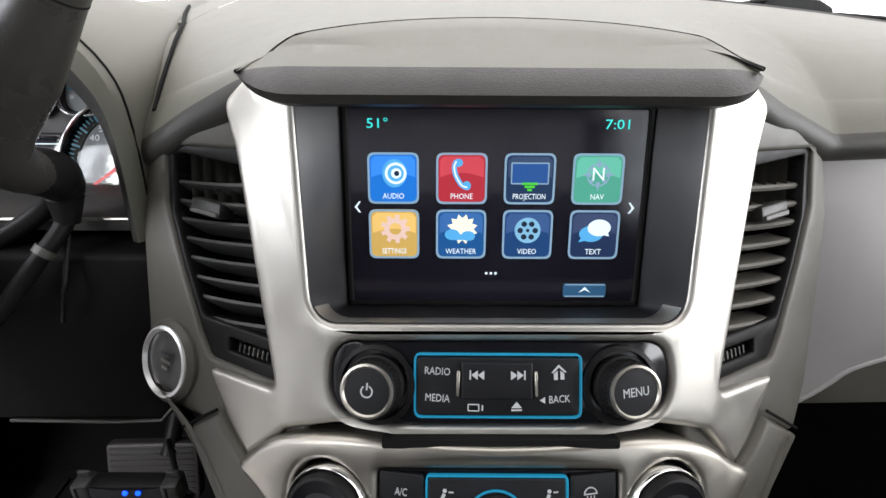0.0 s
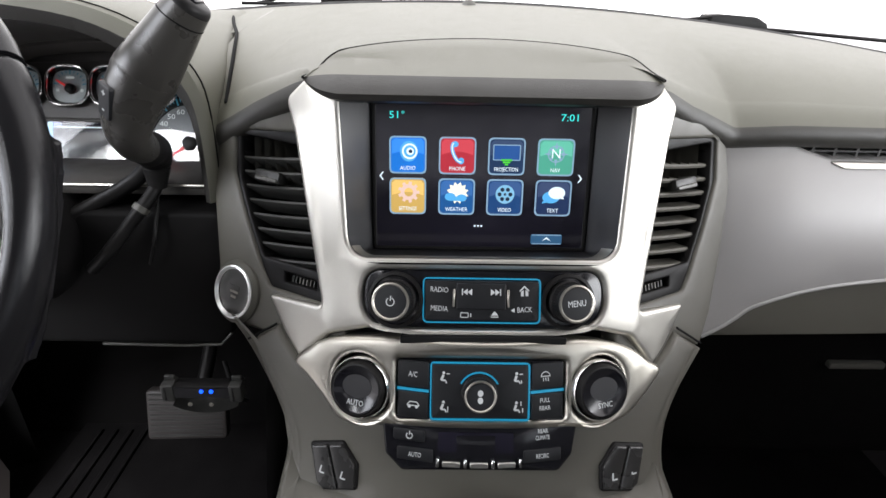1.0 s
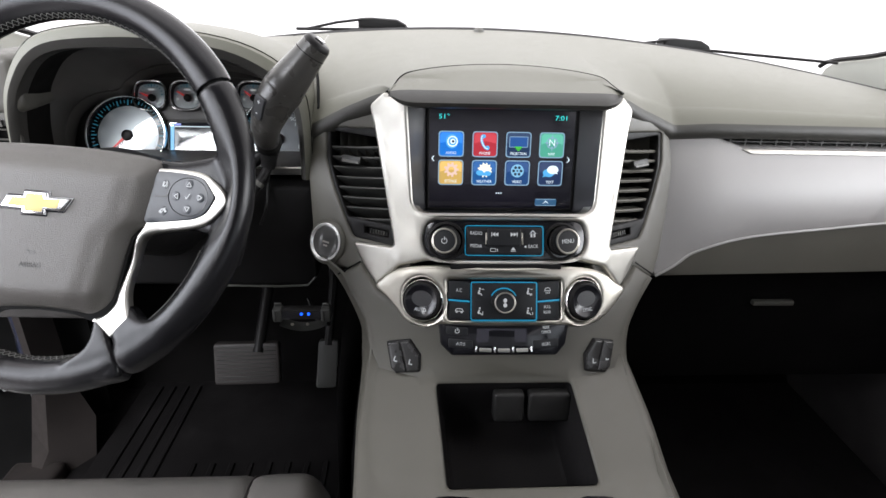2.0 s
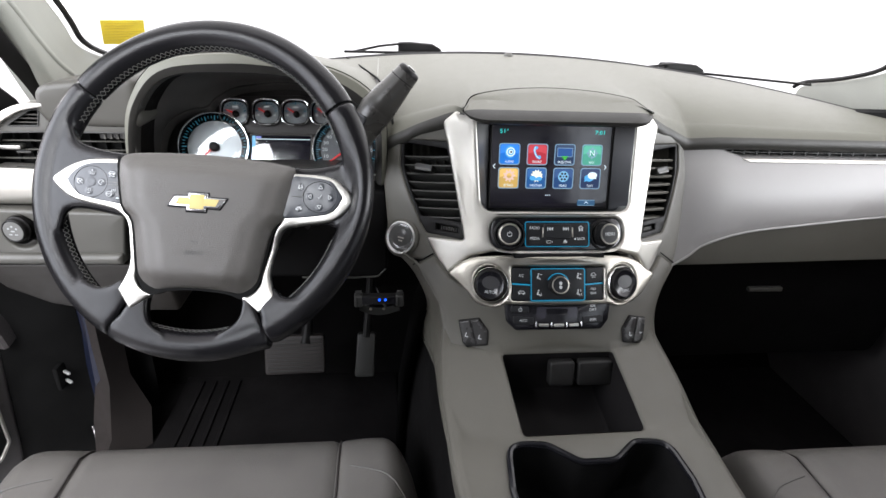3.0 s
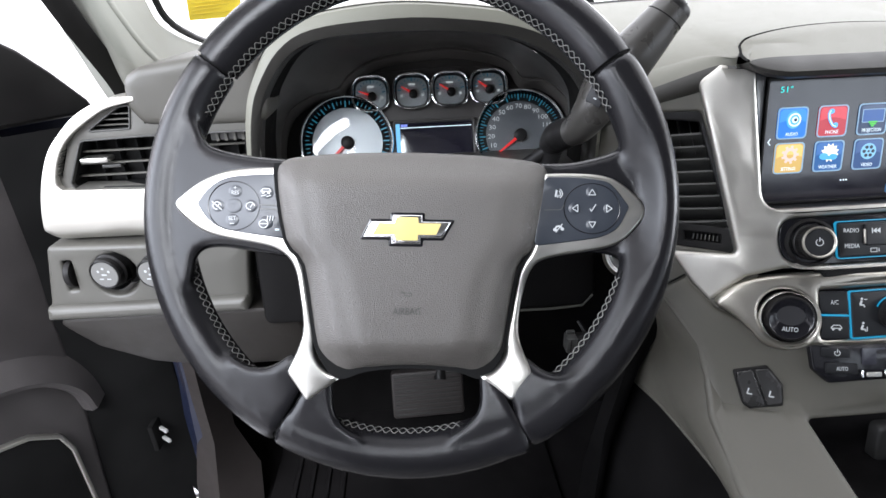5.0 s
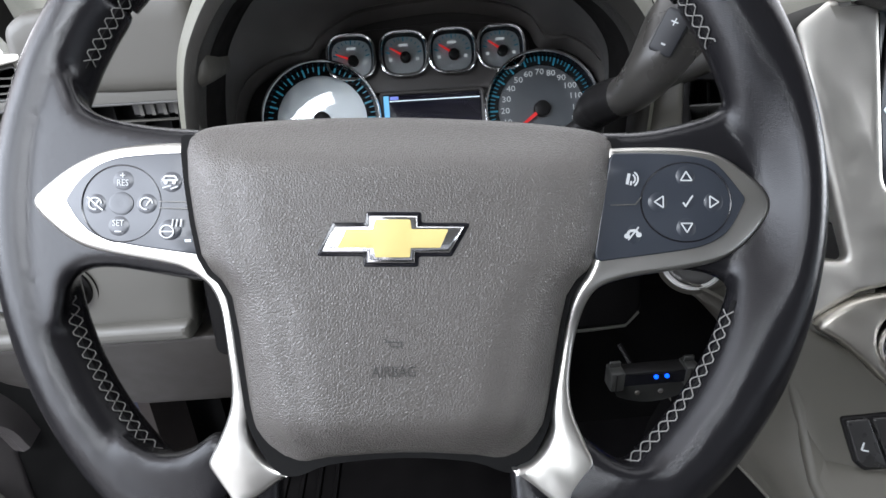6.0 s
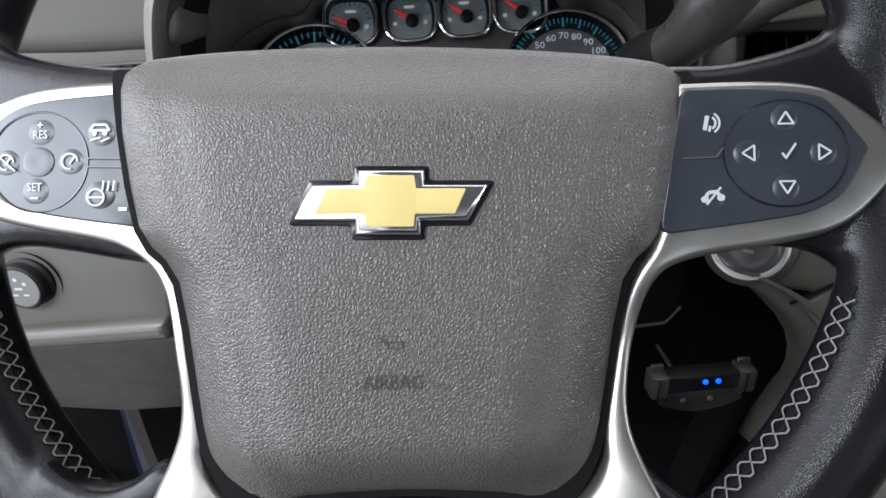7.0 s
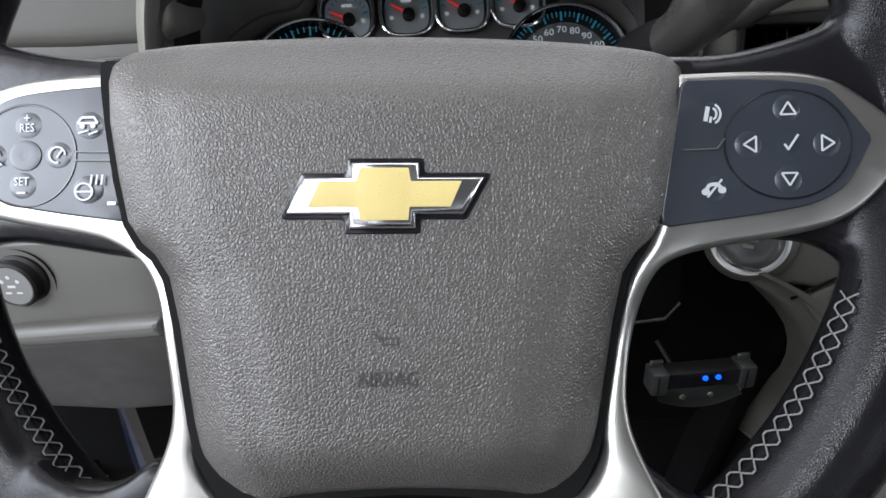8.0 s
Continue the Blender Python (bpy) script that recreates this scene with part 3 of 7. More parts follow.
# sides of the console going down to the floor
for sgn in (-1, 1):
    edge_in = [(0.204, 0.589), (0.173, 0.545), (0.166, 0.515), (0.169, 0.48), (0.173, 0.42), (0.168, 0.33), (0.161, 0.22), (0.154, -0.10)]
    hem = [(0.198, 0.365, 0.560), (0.182, 0.385, 0.495), (0.192, 0.445, 0.425), (0.178, 0.350, 0.432), (0.168, 0.275, 0.434), (0.161, 0.185, 0.436), (0.155, 0.06, 0.430), (0.150, -0.26, 0.425)]
    if sgn < 0:
        edge_in, hem = [(0.236, 0.606)] + edge_in, [(0.232, 0.395, 0.600)] + hem
    edge_in, hem = spline(edge_in, 4), spline(hem, 4)
    top = [stack(sgn * a, v, 0.002) for a, v in edge_in]
    low = [Vector((sgn * a, b, c)) for a, b, c in hem]
    inset = lambda off, d: [stack(sgn * (a - off), v, d) for a, v in edge_in]
    rim_row = inset(-0.0015, 0.003)
    flank = [inset(0.012, -0.0004), inset(0.005, -0.0006)]
    for k in (0.0, 0.12, 0.28, 0.5, 0.75, 1.0):
        flank.append([p.lerp(q, k) + Vector((sgn * 0.006 * math.sin(math.pi * min(k * 1.4, 1.0)), 0, 0)) for p, q in zip(rim_row, low)])
    part("flank", loft_bm(flank), DASH_LOW, console, "olive-grey side of the console")
    part("flank_hem", tube_bm(spline([tuple(p) for p in low[8:]], 1), 0.0022, 6), DASH_LOW, console)
    down = [[Vector((p.x - sgn * 0.004, p.y + 0.004, p.z + 0.004)) for p in low[4:]], [Vector((p.x + sgn * 0.010, p.y + 0.01, p.z - 0.05)) for p in low[4:]],
            [Vector((p.x + sgn * 0.030, p.y + 0.02, p.z - 0.20)) for p in low[4:]], [Vector((p.x + sgn * 0.040, p.y + 0.02, 0.02)) for p in low[4:]]]
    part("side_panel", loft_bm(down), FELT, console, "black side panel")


def well(name, outline, to3d, depth, mat, parent, taper=0.92):
    """An open box with walls and a floor below an outline."""
    cx = sum(p[0] for p in outline) / len(outline)
    cy = sum(p[1] for p in outline) / len(outline)
    rows = []
    for k, d in ((1.0, 0.002), (0.99, depth * 0.5), (taper, depth * 0.95), (taper - 0.06, depth)):
        rows.append([to3d(cx + (x - cx) * k, cy + (y - cy) * k, d) for x, y in outline])
    bm = loft_bm(rows, closed=True)
    bm.verts.ensure_lookup_table()
    n = len(outline)
    bm.faces.new(bm.verts[-n:])
    return part(name, bm, mat, parent)


well("bin", bin_hole, stack_at(0.0), 0.085, CARPET, console)

# ---------------------------------------------------------------- display
screen_m = pose(0, 0.393, 0.733, 79, 0, 0)
on_screen = flat(screen_m)
display = thing("touch_display", "lit touch display with eight colour icons on black", "display", at=(0, 0.393, 0.673))
sheet("glass", rect(-0.092, -0.062, 0.093, 0.062, 0.002), on_screen, SCREEN, display, thick=0.004, step=0.05)
sheet("glass_rim", rect(-0.095, -0.065, 0.096, 0.065, 0.003), lambda u, v, d: screen_m @ Vector((u, v, 0.0015 - d)), BLACK, display,
      holes=[rect(-0.0915, -0.0615, 0.0925, 0.0615, 0.002)], thick=0.006, step=0.05, edge=0.001)
inner_loop = [(min(max(x, -0.0950), 0.0960), min(max(0.733 + (v - 0.733) * 1.35, 0.6685), 0.7975)) for x, v in opening]
rec = [[stack(x, v, -0.002) for x, v in opening],
       [stack(x, v, 0.012).lerp(Vector((a * 1.03, 0.372, b)), 0.25) for (x, v), (a, b) in zip(opening, inner_loop)],
       [Vector((a, 0.3945 + 0.194 * (b - 0.733), b)) for a, b in inner_loop]]
part("recess", loft_bm(rec, closed=True), RECESS, display, "dark grey recess round the glass")
part("backing", box_bm(-0.115, 0.115, -0.068, 0.068, -0.012, -0.008, m=screen_m), CAVITY, display)


def tile(cx, cy, w, colour, strength):
    """One icon tile: a rounded plate with a pale rim."""
    m = glow("icon_tile", colour, strength)
    t = sheet("icon", rect(cx - w, cy - w, cx + w, cy + w, w * 0.28), lambda u, v, d: screen_m @ Vector((u, v, 0.0006 - d)), m, display, thick=0.0006, step=0.05)
    outer, hole = rect(cx - w, cy - w, cx + w, cy + w, w * 0.28), rect(cx - w * 0.92, cy - w * 0.92, cx + w * 0.92, cy + w * 0.92, w * 0.24)
    sheet("icon_rim", outer, lambda u, v, d: screen_m @ Vector((u, v, 0.0009 - d)), RIMGLOW, t, holes=[hole], thick=0.0003, step=0.05)
    return t


RIMGLOW = glow("icon_rim", (0.35, 0.55, 0.75), 0.55)
GLOSS = glow("icon_shade", (0.02, 0.05, 0.12), 0.2)
GREEN = glow("icon_green", (0.10, 0.80, 0.05), 0.6)
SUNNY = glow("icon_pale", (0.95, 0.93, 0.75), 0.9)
SKYB = glow("icon_sky", (0.10, 0.45, 0.85), 0.8)


def glyph(name, polys, mat, parent, lift=0.0011):
    return part(name, flat_bm(polys, lambda u, v, d: screen_m @ Vector((u, v, lift - d)), -0.0002), mat, parent, smooth=False)


def ring_poly(cx, cy, r, t, n=24):
    """A ring as a chain of small quads."""
    out = []
    for k in range(n):
        a, b = 2 * math.pi * k / n, 2 * math.pi * (k + 1) / n
        out.append([(cx + (r - t) * math.cos(a), cy + (r - t) * math.sin(a)), (cx + r * math.cos(a), cy + r * math.sin(a)),
                    (cx + r * math.cos(b), cy + r * math.sin(b)), (cx + (r - t) * math.cos(b), cy + (r - t) * math.sin(b))])
    return out


cols = [-0.0642, -0.0214, 0.0212, 0.0640]
rows_v = [0.0192, -0.0165]
W = 0.0160
tones = [(0.01, 0.20, 0.75), (0.50, 0.03, 0.05), (0.01, 0.035, 0.10), (0.08, 0.42, 0.30), (0.70, 0.45, 0.12), (0.01, 0.10, 0.32), (0.01, 0.06, 0.20), (0.01, 0.03, 0.10)]
names = ["AUDIO", "PHONE", "PROJECTION", "NAV", "SETTINGS", "WEATHER", "VIDEO", "TEXT"]
for i in range(8):
    cx, cy = cols[i % 4], rows_v[i // 4]
    t = tile(cx, cy, W, tones[i], 0.75)
    g = lambda x, y: (cx + x * W, cy + y * W)
    glyph("sheen", [[g(-0.86, 0.05)] + [g(-0.86 + 1.72 * k / 8, 0.05 + 0.18 * math.sin(math.pi * k / 8)) for k in range(1, 8)] + [g(0.86, 0.05), g(0.86, 0.70), g(0.70, 0.86), g(-0.70, 0.86), g(-0.86, 0.70)]],
          glow("icon_sheen", tuple(min(1, c * 1.35 + 0.03) for c in tones[i]), 0.75), t, 0.0009)
    text_part("caption", names[i], 0.0050, screen_m @ Matrix.Translation((cx, cy - W * 0.70, 0.0012)), ICE, t, 0.0001, squeeze=0.85 if len(names[i]) < 8 else 0.72)
    if i == 0:
        glyph("speaker", [circle(*g(0.05, 0.2), W * 0.48, W * 0.55)], SKYB, t)
        glyph("cone", ring_poly(*g(0.1, 0.2), W * 0.42, W * 0.10) + [circle(*g(0.12, 0.2), W * 0.2)], ICE, t, 0.0014)
        glyph("dust_cap", [circle(*g(0.14, 0.2), W * 0.10)], GLOSS, t, 0.0017)
    elif i == 1:
        path = spline([g(-0.22, 0.68), g(-0.30, 0.45), g(-0.22, 0.1), g(0.0, -0.25), g(0.22, -0.34)], 5)
        glyph("handset", [strip(a, b, W * 0.20) for a, b in zip(path, path[1:])] + [circle(*g(-0.14, 0.62), W * 0.18, W * 0.16), circle(*g(0.2, -0.27), W * 0.16, W * 0.18)], SKYB, t)
        glyph("shine", [strip(a, b, W * 0.06) for a, b in zip(path, path[1:])], ICE, t, 0.0014)
    elif i == 2:
        glyph("monitor", [rect(*g(-0.72, -0.18), *g(0.72, 0.62))], glow("icon_blue", (0.02, 0.10, 0.35), 0.7), t)
        glyph("monitor_rim", [strip(g(-0.72, -0.18), g(0.72, -0.18), W * 0.05), strip(g(-0.72, 0.62), g(0.72, 0.62), W * 0.05), strip(g(-0.72, -0.18), g(-0.72, 0.62), W * 0.05), strip(g(0.72, -0.18), g(0.72, 0.62), W * 0.05)], RIMGLOW, t, 0.0014)
        glyph("waves", [strip(g(-0.3, -0.18), g(0.3, -0.18), W * 0.09), strip(g(-0.2, -0.30), g(0.2, -0.30), W * 0.09), strip(g(-0.09, -0.42), g(0.09, -0.42), W * 0.09)], GREEN, t, 0.0016)
    elif i == 3:
        rays = []
        for k in range(8):
            a = k * math.pi / 4
            rr = 0.68 if k % 2 == 0 else 0.5
            rays.append([g(rr * math.cos(a), 0.18 + rr * math.sin(a)), g(0.3 * math.cos(a + 0.3), 0.18 + 0.3 * math.sin(a + 0.3)), g(0.3 * math.cos(a - 0.3), 0.18 + 0.3 * math.sin(a - 0.3))])
        glyph("compass", ring_poly(*g(0, 0.18), W * 0.46, W * 0.06) + rays, RIMGLOW, t)
        text_part("letter", "N", 0.0115, screen_m @ Matrix.Translation((*g(0, 0.18), 0.0014)), ICE, t, 0.0001)
    elif i == 4:
        glyph("gear", [strip(g(0.05 + 0.3 * math.cos(a), 0.22 + 0.3 * math.sin(a)), g(0.05 + 0.58 * math.cos(a), 0.22 + 0.58 * math.sin(a)), W * 0.17) for a in [k * math.pi / 4.5 for k in range(9)]] + ring_poly(*g(0.05, 0.22), W * 0.44, W * 0.2), glow("icon_pink", (0.85, 0.62, 0.55), 0.8), t)
    elif i == 5:
        glyph("sun", [[g(0.05 + (0.62 if k % 2 else 0.45) * math.cos(k * math.pi / 12), 0.22 + (0.62 if k % 2 else 0.45) * math.sin(k * math.pi / 12)) for k in range(24)]], SUNNY, t)
        glyph("cloud", [circle(*g(-0.35, 0.0), W * 0.30, W * 0.22), circle(*g(0.28, -0.05), W * 0.28, W * 0.2), rect(*g(-0.4, -0.22), *g(0.35, 0.02))], SKYB, t, 0.0014)
    elif i == 6:
        glyph("reel", [circle(*g(0, 0.18), W * 0.52)], glow("icon_reel", (0.25, 0.55, 0.80), 0.75), t)
        glyph("reel_holes", [circle(*g(0.30 * math.cos(a), 0.18 + 0.30 * math.sin(a)), W * 0.11) for a in [k * math.pi / 3 for k in range(6)]] + [circle(*g(0, 0.18), W * 0.07)], GLOSS, t, 0.0014)
    else:
        glyph("bubble", [circle(*g(-0.12, 0.05), W * 0.48, W * 0.33), [g(-0.62, -0.3), g(-0.2, -0.2), g(-0.45, 0.0)]], SKYB, t)
        glyph("bubble_front", [circle(*g(0.18, 0.30), W * 0.46, W * 0.34), [g(0.6, -0.05), g(0.2, 0.05), g(0.5, 0.25)]], ICE, t, 0.0014)
text_part("temperature", "51°", 0.0084, screen_m @ Matrix.Translation((-0.0735, 0.0525, 0.0006)), CYAN_T, display, 0.0001, squeeze=1.2)
text_part("clock", "7:01", 0.0084, screen_m @ Matrix.Translation((0.0745, 0.0525, 0.0006)), CYAN_T, display, 0.0001, squeeze=1.2)
for cx, sgn in ((-0.0870, 1), (0.0865, -1)):
    glyph("page_arrow", [[(cx - sgn * 0.002, 0.001), (cx + sgn * 0.0008, 0.0045), (cx + sgn * 0.002, 0.0045), (cx - sgn * 0.0004, 0.001), (cx + sgn * 0.002, -0.0025), (cx + sgn * 0.0008, -0.0025)]], ICE, display, 0.0005)
glyph("page_dots", [circle(-0.0045 + 0.003 * k, -0.0425, 0.0009, n=10) for k in range(3)], ICE, display, 0.0005)
tray = sheet("tray_button", rect(0.0465, -0.0585, 0.0745, -0.0495, 0.0015), lambda u, v, d: screen_m @ Vector((u, v, 0.0006 - d)), glow("tray_blue", (0.03, 0.12, 0.25), 0.6), display, thick=0.0006, step=0.05)
glyph("tray_rim", [strip((0.0475, -0.0500), (0.0735, -0.0500), 0.0008), strip((0.0475, -0.0580), (0.0735, -0.0580), 0.0008)], RIMGLOW, tray, 0.0009)
glyph("tray_arrow", [[(0.0565, -0.0555), (0.0605, -0.0515), (0.0645, -0.0555), (0.0605, -0.0535)]], ICE, tray, 0.0010)
in_world(display)


# ---------------------------------------------------------------- controls of the centre stack
def knob(name, x, v, r, h, parent, words="", size=0.006, lift=0.0, ring=NICKEL, face=KEYCAP, tilt=0.0):
    m = stack_frame(x, v, lift)
    k = part(name, turned([(r * 1.08, 0), (r * 1.08, h * 0.25), (r, h * 0.3), (r * 0.985, h * 0.85), (r * 0.93, h)], 36, m), BLACK, parent)
    part("ring", turned([(r * 0.94, h - 0.0004), (r * 0.94, h + 0.0012), (r * 0.86, h + 0.0016), (r * 0.80, h + 0.0006)], 36, m, cap=False), ring, k)
    part("cap", turned([(r * 0.83, h - 0.0006), (r * 0.81, h + 0.0004), (r * 0.5, h + 0.0007), (0.0004, h + 0.0008)], 32, m), face, k)
    grips = []
    for i in range(40):
        a = 2 * math.pi * i / 40
        grips.append(box_bm(-0.0004, 0.0004, -0.0004, 0.0004, h * 0.35, h * 0.8, m=m @ Matrix.Rotation(a, 4, "Z") @ Matrix.Translation((r * 0.995, 0, 0))))
    part("grip", joined(grips), BLACK, k)
    if words:
        text_part("caption", words, size, m @ Matrix.Translation((0, 0, h + 0.0009)), WHITE_P, k, 0.0001, squeeze=0.8)
    return k


def key(name, u0, v0, u1, v1, parent, words="", size=0.0052, lift=0.006, dx=0.0, mat=KEYCAP, r=0.0015, squeeze=0.7):
    k = sheet(name, rect(u0, v0, u1, v1, r), stack_at(lift), mat, parent, thick=0.004, step=0.03, edge=0.0008)
    if words:
        text_part("caption", words, size, stack_frame((u0 + u1) / 2 + dx, (v0 + v1) / 2, lift + 0.0002), WHITE_P, k, 0.0001, squeeze=squeeze)
    return k


def sign(name, x, v, polys, parent, mat=WHITE_P, lift=0.0064):
    f = stack_frame(x, v, lift)
    return part(name, flat_bm(polys, flat(f), -0.0002), mat, parent, smooth=False)


radio = thing("radio_panel", "black radio panel with two knobs and cyan lit border", "radio", at=(0, 0.315, 0.632))
sheet("plate", shrink(radio_out, 0.0006), stack_at(0.001), PIANO, radio, thick=0.012, step=0.02, edge=0.001)
for kx, w in ((-0.0712, ""), (0.0697, "MENU")):
    part("knob_well", turned([(0.0235, 0.0), (0.0232, 0.0022), (0.0205, 0.0030), (0.0200, 0.0012)], 40, stack_frame(kx, 0.6515, 0.001), cap=False), BLACK, radio)
    k = knob("radio_knob", kx, 0.6515, 0.0162, 0.017, radio, w, 0.0072, 0.001)
    if not w:
        f = stack_frame(kx, 0.6515, 0.0189)
        part("power_mark", flat_bm(ring_poly(0, 0, 0.0036, 0.0008, 20)[7:] + ring_poly(0, 0, 0.0036, 0.0008, 20)[:4] + [strip((0, 0.0008), (0, 0.0048), 0.0009)], flat(f), -0.0002), WHITE_P, k, smooth=False)
border = rect(-0.0490, 0.6370, 0.0462, 0.6705, 0.004)
sheet("lit_border", border, stack_at(0.0030), CYAN, radio, holes=[shrink(border, 0.0009)], thick=0.003, step=0.03, label="cyan lit outline")
field = shrink(border, 0.0020)
sheet("key_field", field, stack_at(0.0042), KEYCAP, radio, thick=0.004, step=0.03, edge=0.0008)
text_part("caption", "RADIO", 0.0060, stack_frame(-0.0356, 0.6620, 0.0046), WHITE_P, radio, 0.0001, squeeze=0.8)
text_part("caption", "MEDIA", 0.0060, stack_frame(-0.0356, 0.6483, 0.0046), WHITE_P, radio, 0.0001, squeeze=0.8)
text_part("caption", "BACK", 0.0060, stack_frame(0.0325, 0.6480, 0.0046), WHITE_P, radio, 0.0001, squeeze=0.8)
for sx in (-0.0240, 0.0192):
    part("chrome_bar", box_bm(-0.0009, 0.0009, -0.0075, 0.0068, 0, 0.0022, 0.0005, 1, stack_frame(sx, 0.6570, 0.0042)), NICKEL, radio)
sheet("rocker", rect(-0.0222, 0.6485, 0.0174, 0.6675, 0.001), stack_at(0.0058), KEYCAP, radio, thick=0.003, step=0.03, edge=0.001)
tri = lambda x, s, h=0.0026: [(x, 0), (x - s, h), (x - s, -h)]
sign("return_mark", 0.0232, 0.6480, [[(-0.0018, 0.0), (0.0012, 0.0018), (0.0012, -0.0018)]], radio, lift=0.0046)
sign("next_mark", 0.0085, 0.6615, [tri(0.0, 0.0036), tri(0.0036, 0.0036), strip((0.0042, -0.0026), (0.0042, 0.0026), 0.0009)], radio)
sign("back_mark", -0.0132, 0.6615, [tri(0.0, -0.0036), tri(-0.0036, -0.0036), strip((-0.0042, -0.0026), (-0.0042, 0.0026), 0.0009)], radio)
sign("eject_mark", 0.0085, 0.6445, [[(-0.003, 0), (0.003, 0), (0, 0.0035)], strip((-0.003, -0.0012), (0.003, -0.0012), 0.0008)], radio, lift=0.0046)
sign("card_mark", -0.0145, 0.6445, [strip((-0.004, 0.0018), (0.002, 0.0018), 0.0006), strip((-0.004, -0.0018), (0.002, -0.0018), 0.0006), strip((-0.004, -0.0018), (-0.004, 0.0018), 0.0006), strip((0.002, -0.0018), (0.002, 0.0018), 0.0006), strip((0.004, -0.0015), (0.004, 0.0015), 0.0008)], radio, lift=0.0046)
sign("home_mark", 0.0322, 0.6618, [[(-0.0045, 0.0), (0, 0.0045), (0.0045, 0.0), (0.003, 0.0), (0, 0.003), (-0.003, 0.0)], [(-0.003, -0.004), (-0.0008, -0.004), (-0.0008, 0.001), (-0.003, -0.0006)], [(0.003, -0.004), (0.0008, -0.004), (0.0008, 0.001), (0.003, -0.0006)]], radio, lift=0.0046)
in_world(radio)

# media slot between the two bezels
slot = part("media_slot", box_bm(-0.067, 0.067, -0.0030, 0.0030, -0.006, 0.0095, 0.001, 1, stack_frame(0, 0.6265, -0.004)), CAVITY, centre_stack, "narrow black disc slot")

climate_panel = thing("climate_panel", "black climate panel with two dials and cyan lit keys", "climate control", at=(0, 0.27, 0.56))
for kx, w in ((-0.0972, "AUTO"), (0.0945, "SYNC")):
    m = stack_frame(kx, 0.5845, 0.002)
    part("dial_well", turned([(0.0252, 0.0), (0.0252, 0.0088), (0.0243, 0.0100), (0.0233, 0.0090), (0.0228, 0.002)], 48, m, cap=False), CHROME, climate_panel, "bright ring round the dial")
    d = part("dial", turned([(0.0226, 0.0), (0.0222, 0.0115), (0.0210, 0.0148), (0.0196, 0.0152)], 48, m, cap=False), BLACK, climate_panel)
    part("dial_face", turned([(0.0197, 0.0152), (0.0182, 0.0142), (0.0004, 0.0138)], 40, m), PIANO, d)
    part("dial_window", flat_bm([circle(0, 0.0026, 0.0125, 0.0095)], flat(m @ Matrix.Translation((0, 0, 0.0140))), -0.0002), RECESS, d, smooth=False)
    text_part("caption", w, 0.0065, m @ Matrix.Translation((0, -0.0108, 0.0144)), WHITE_P, d, 0.0001, squeeze=0.8)
sheet("key_plate", shrink(keys_hole, 0.0006), stack_at(0.004), PIANO, climate_panel, thick=0.012, step=0.02, edge=0.001)
# keys in three blocks
key("key", -0.0678, 0.5895, -0.0430, 0.6085, climate_panel, "A/C", 0.0062)
key("key", -0.0678, 0.5670, -0.0430, 0.5862, climate_panel)
sign("recirculate_mark", -0.0550, 0.5775, [strip((-0.005, -0.001), (0.005, -0.001), 0.0008), strip((-0.003, 0.002), (0.003, 0.002), 0.0008), strip((-0.005, -0.001), (-0.003, 0.002), 0.0008), strip((0.005, -0.001), (0.003, 0.002), 0.0008), circle(-0.003, -0.002, 0.0012, n=8), circle(0.003, -0.002, 0.0012, n=8)], climate_panel)
key("key", 0.0390, 0.5895, 0.0652, 0.6085, climate_panel)
sign("defrost_mark", 0.0500, 0.5990, ring_poly(0, 0, 0.0040, 0.0007, 16)[:8] + [strip((-0.004, 0.0), (0.004, 0.0), 0.0007), strip((-0.002, -0.001), (-0.002, -0.004), 0.0006), strip((0, -0.001), (0, -0.004), 0.0006), strip((0.002, -0.001), (0.002, -0.004), 0.0006)], climate_panel)
k2 = key("key", 0.0390, 0.5670, 0.0652, 0.5862, climate_panel)
text_part("caption", "FULL", 0.0050, stack_frame(0.0498, 0.5815, 0.0063), WHITE_P, k2, 0.0001, squeeze=0.8)
text_part("caption", "REAR", 0.0050, stack_frame(0.0498, 0.5757, 0.0063), WHITE_P, k2, 0.0001, squeeze=0.8)
for u0, u1 in ((-0.0682, -0.0430), (0.0385, 0.0656)):
    sheet("lit_line", rect(u0, 0.5868, u1, 0.5885), stack_at(0.0056), CYAN, climate_panel, thick=0.002, step=0.05)
mid = rect(-0.0418, 0.5668, 0.0376, 0.6092, 0.003)
sheet("lit_border", mid, stack_at(0.0058), CYAN, climate_panel, holes=[shrink(mid, 0.0010)], thick=0.003, step=0.05, label="cyan lit outline")
sheet("key_field", shrink(mid, 0.0016), stack_at(0.0062), KEYCAP, climate_panel, thick=0.003, step=0.03, edge=0.0008)
figure_mark = [circle(-0.0002, 0.0035, 0.0013, n=8), strip((-0.0004, 0.002), (-0.002, -0.0025), 0.0020), strip((-0.002, -0.0025), (0.0015, -0.0025), 0.0014), strip((0.0015, -0.0025), (0.0025, -0.0048), 0.0011)]
vent_marks = [[strip((0.002, 0.003), (0.0048, 0.003), 0.0008)], [strip((0.002, 0.003), (0.0048, 0.003), 0.0008), strip((0.0035, -0.002), (0.0035, -0.0045), 0.0008)], [strip((0.0035, 0.0), (0.0035, -0.0045), 0.0008)], [strip((0.0035, 0.0045), (0.0035, 0.001), 0.0008), strip((0.0048, -0.001), (0.0048, -0.0045), 0.0008)]]
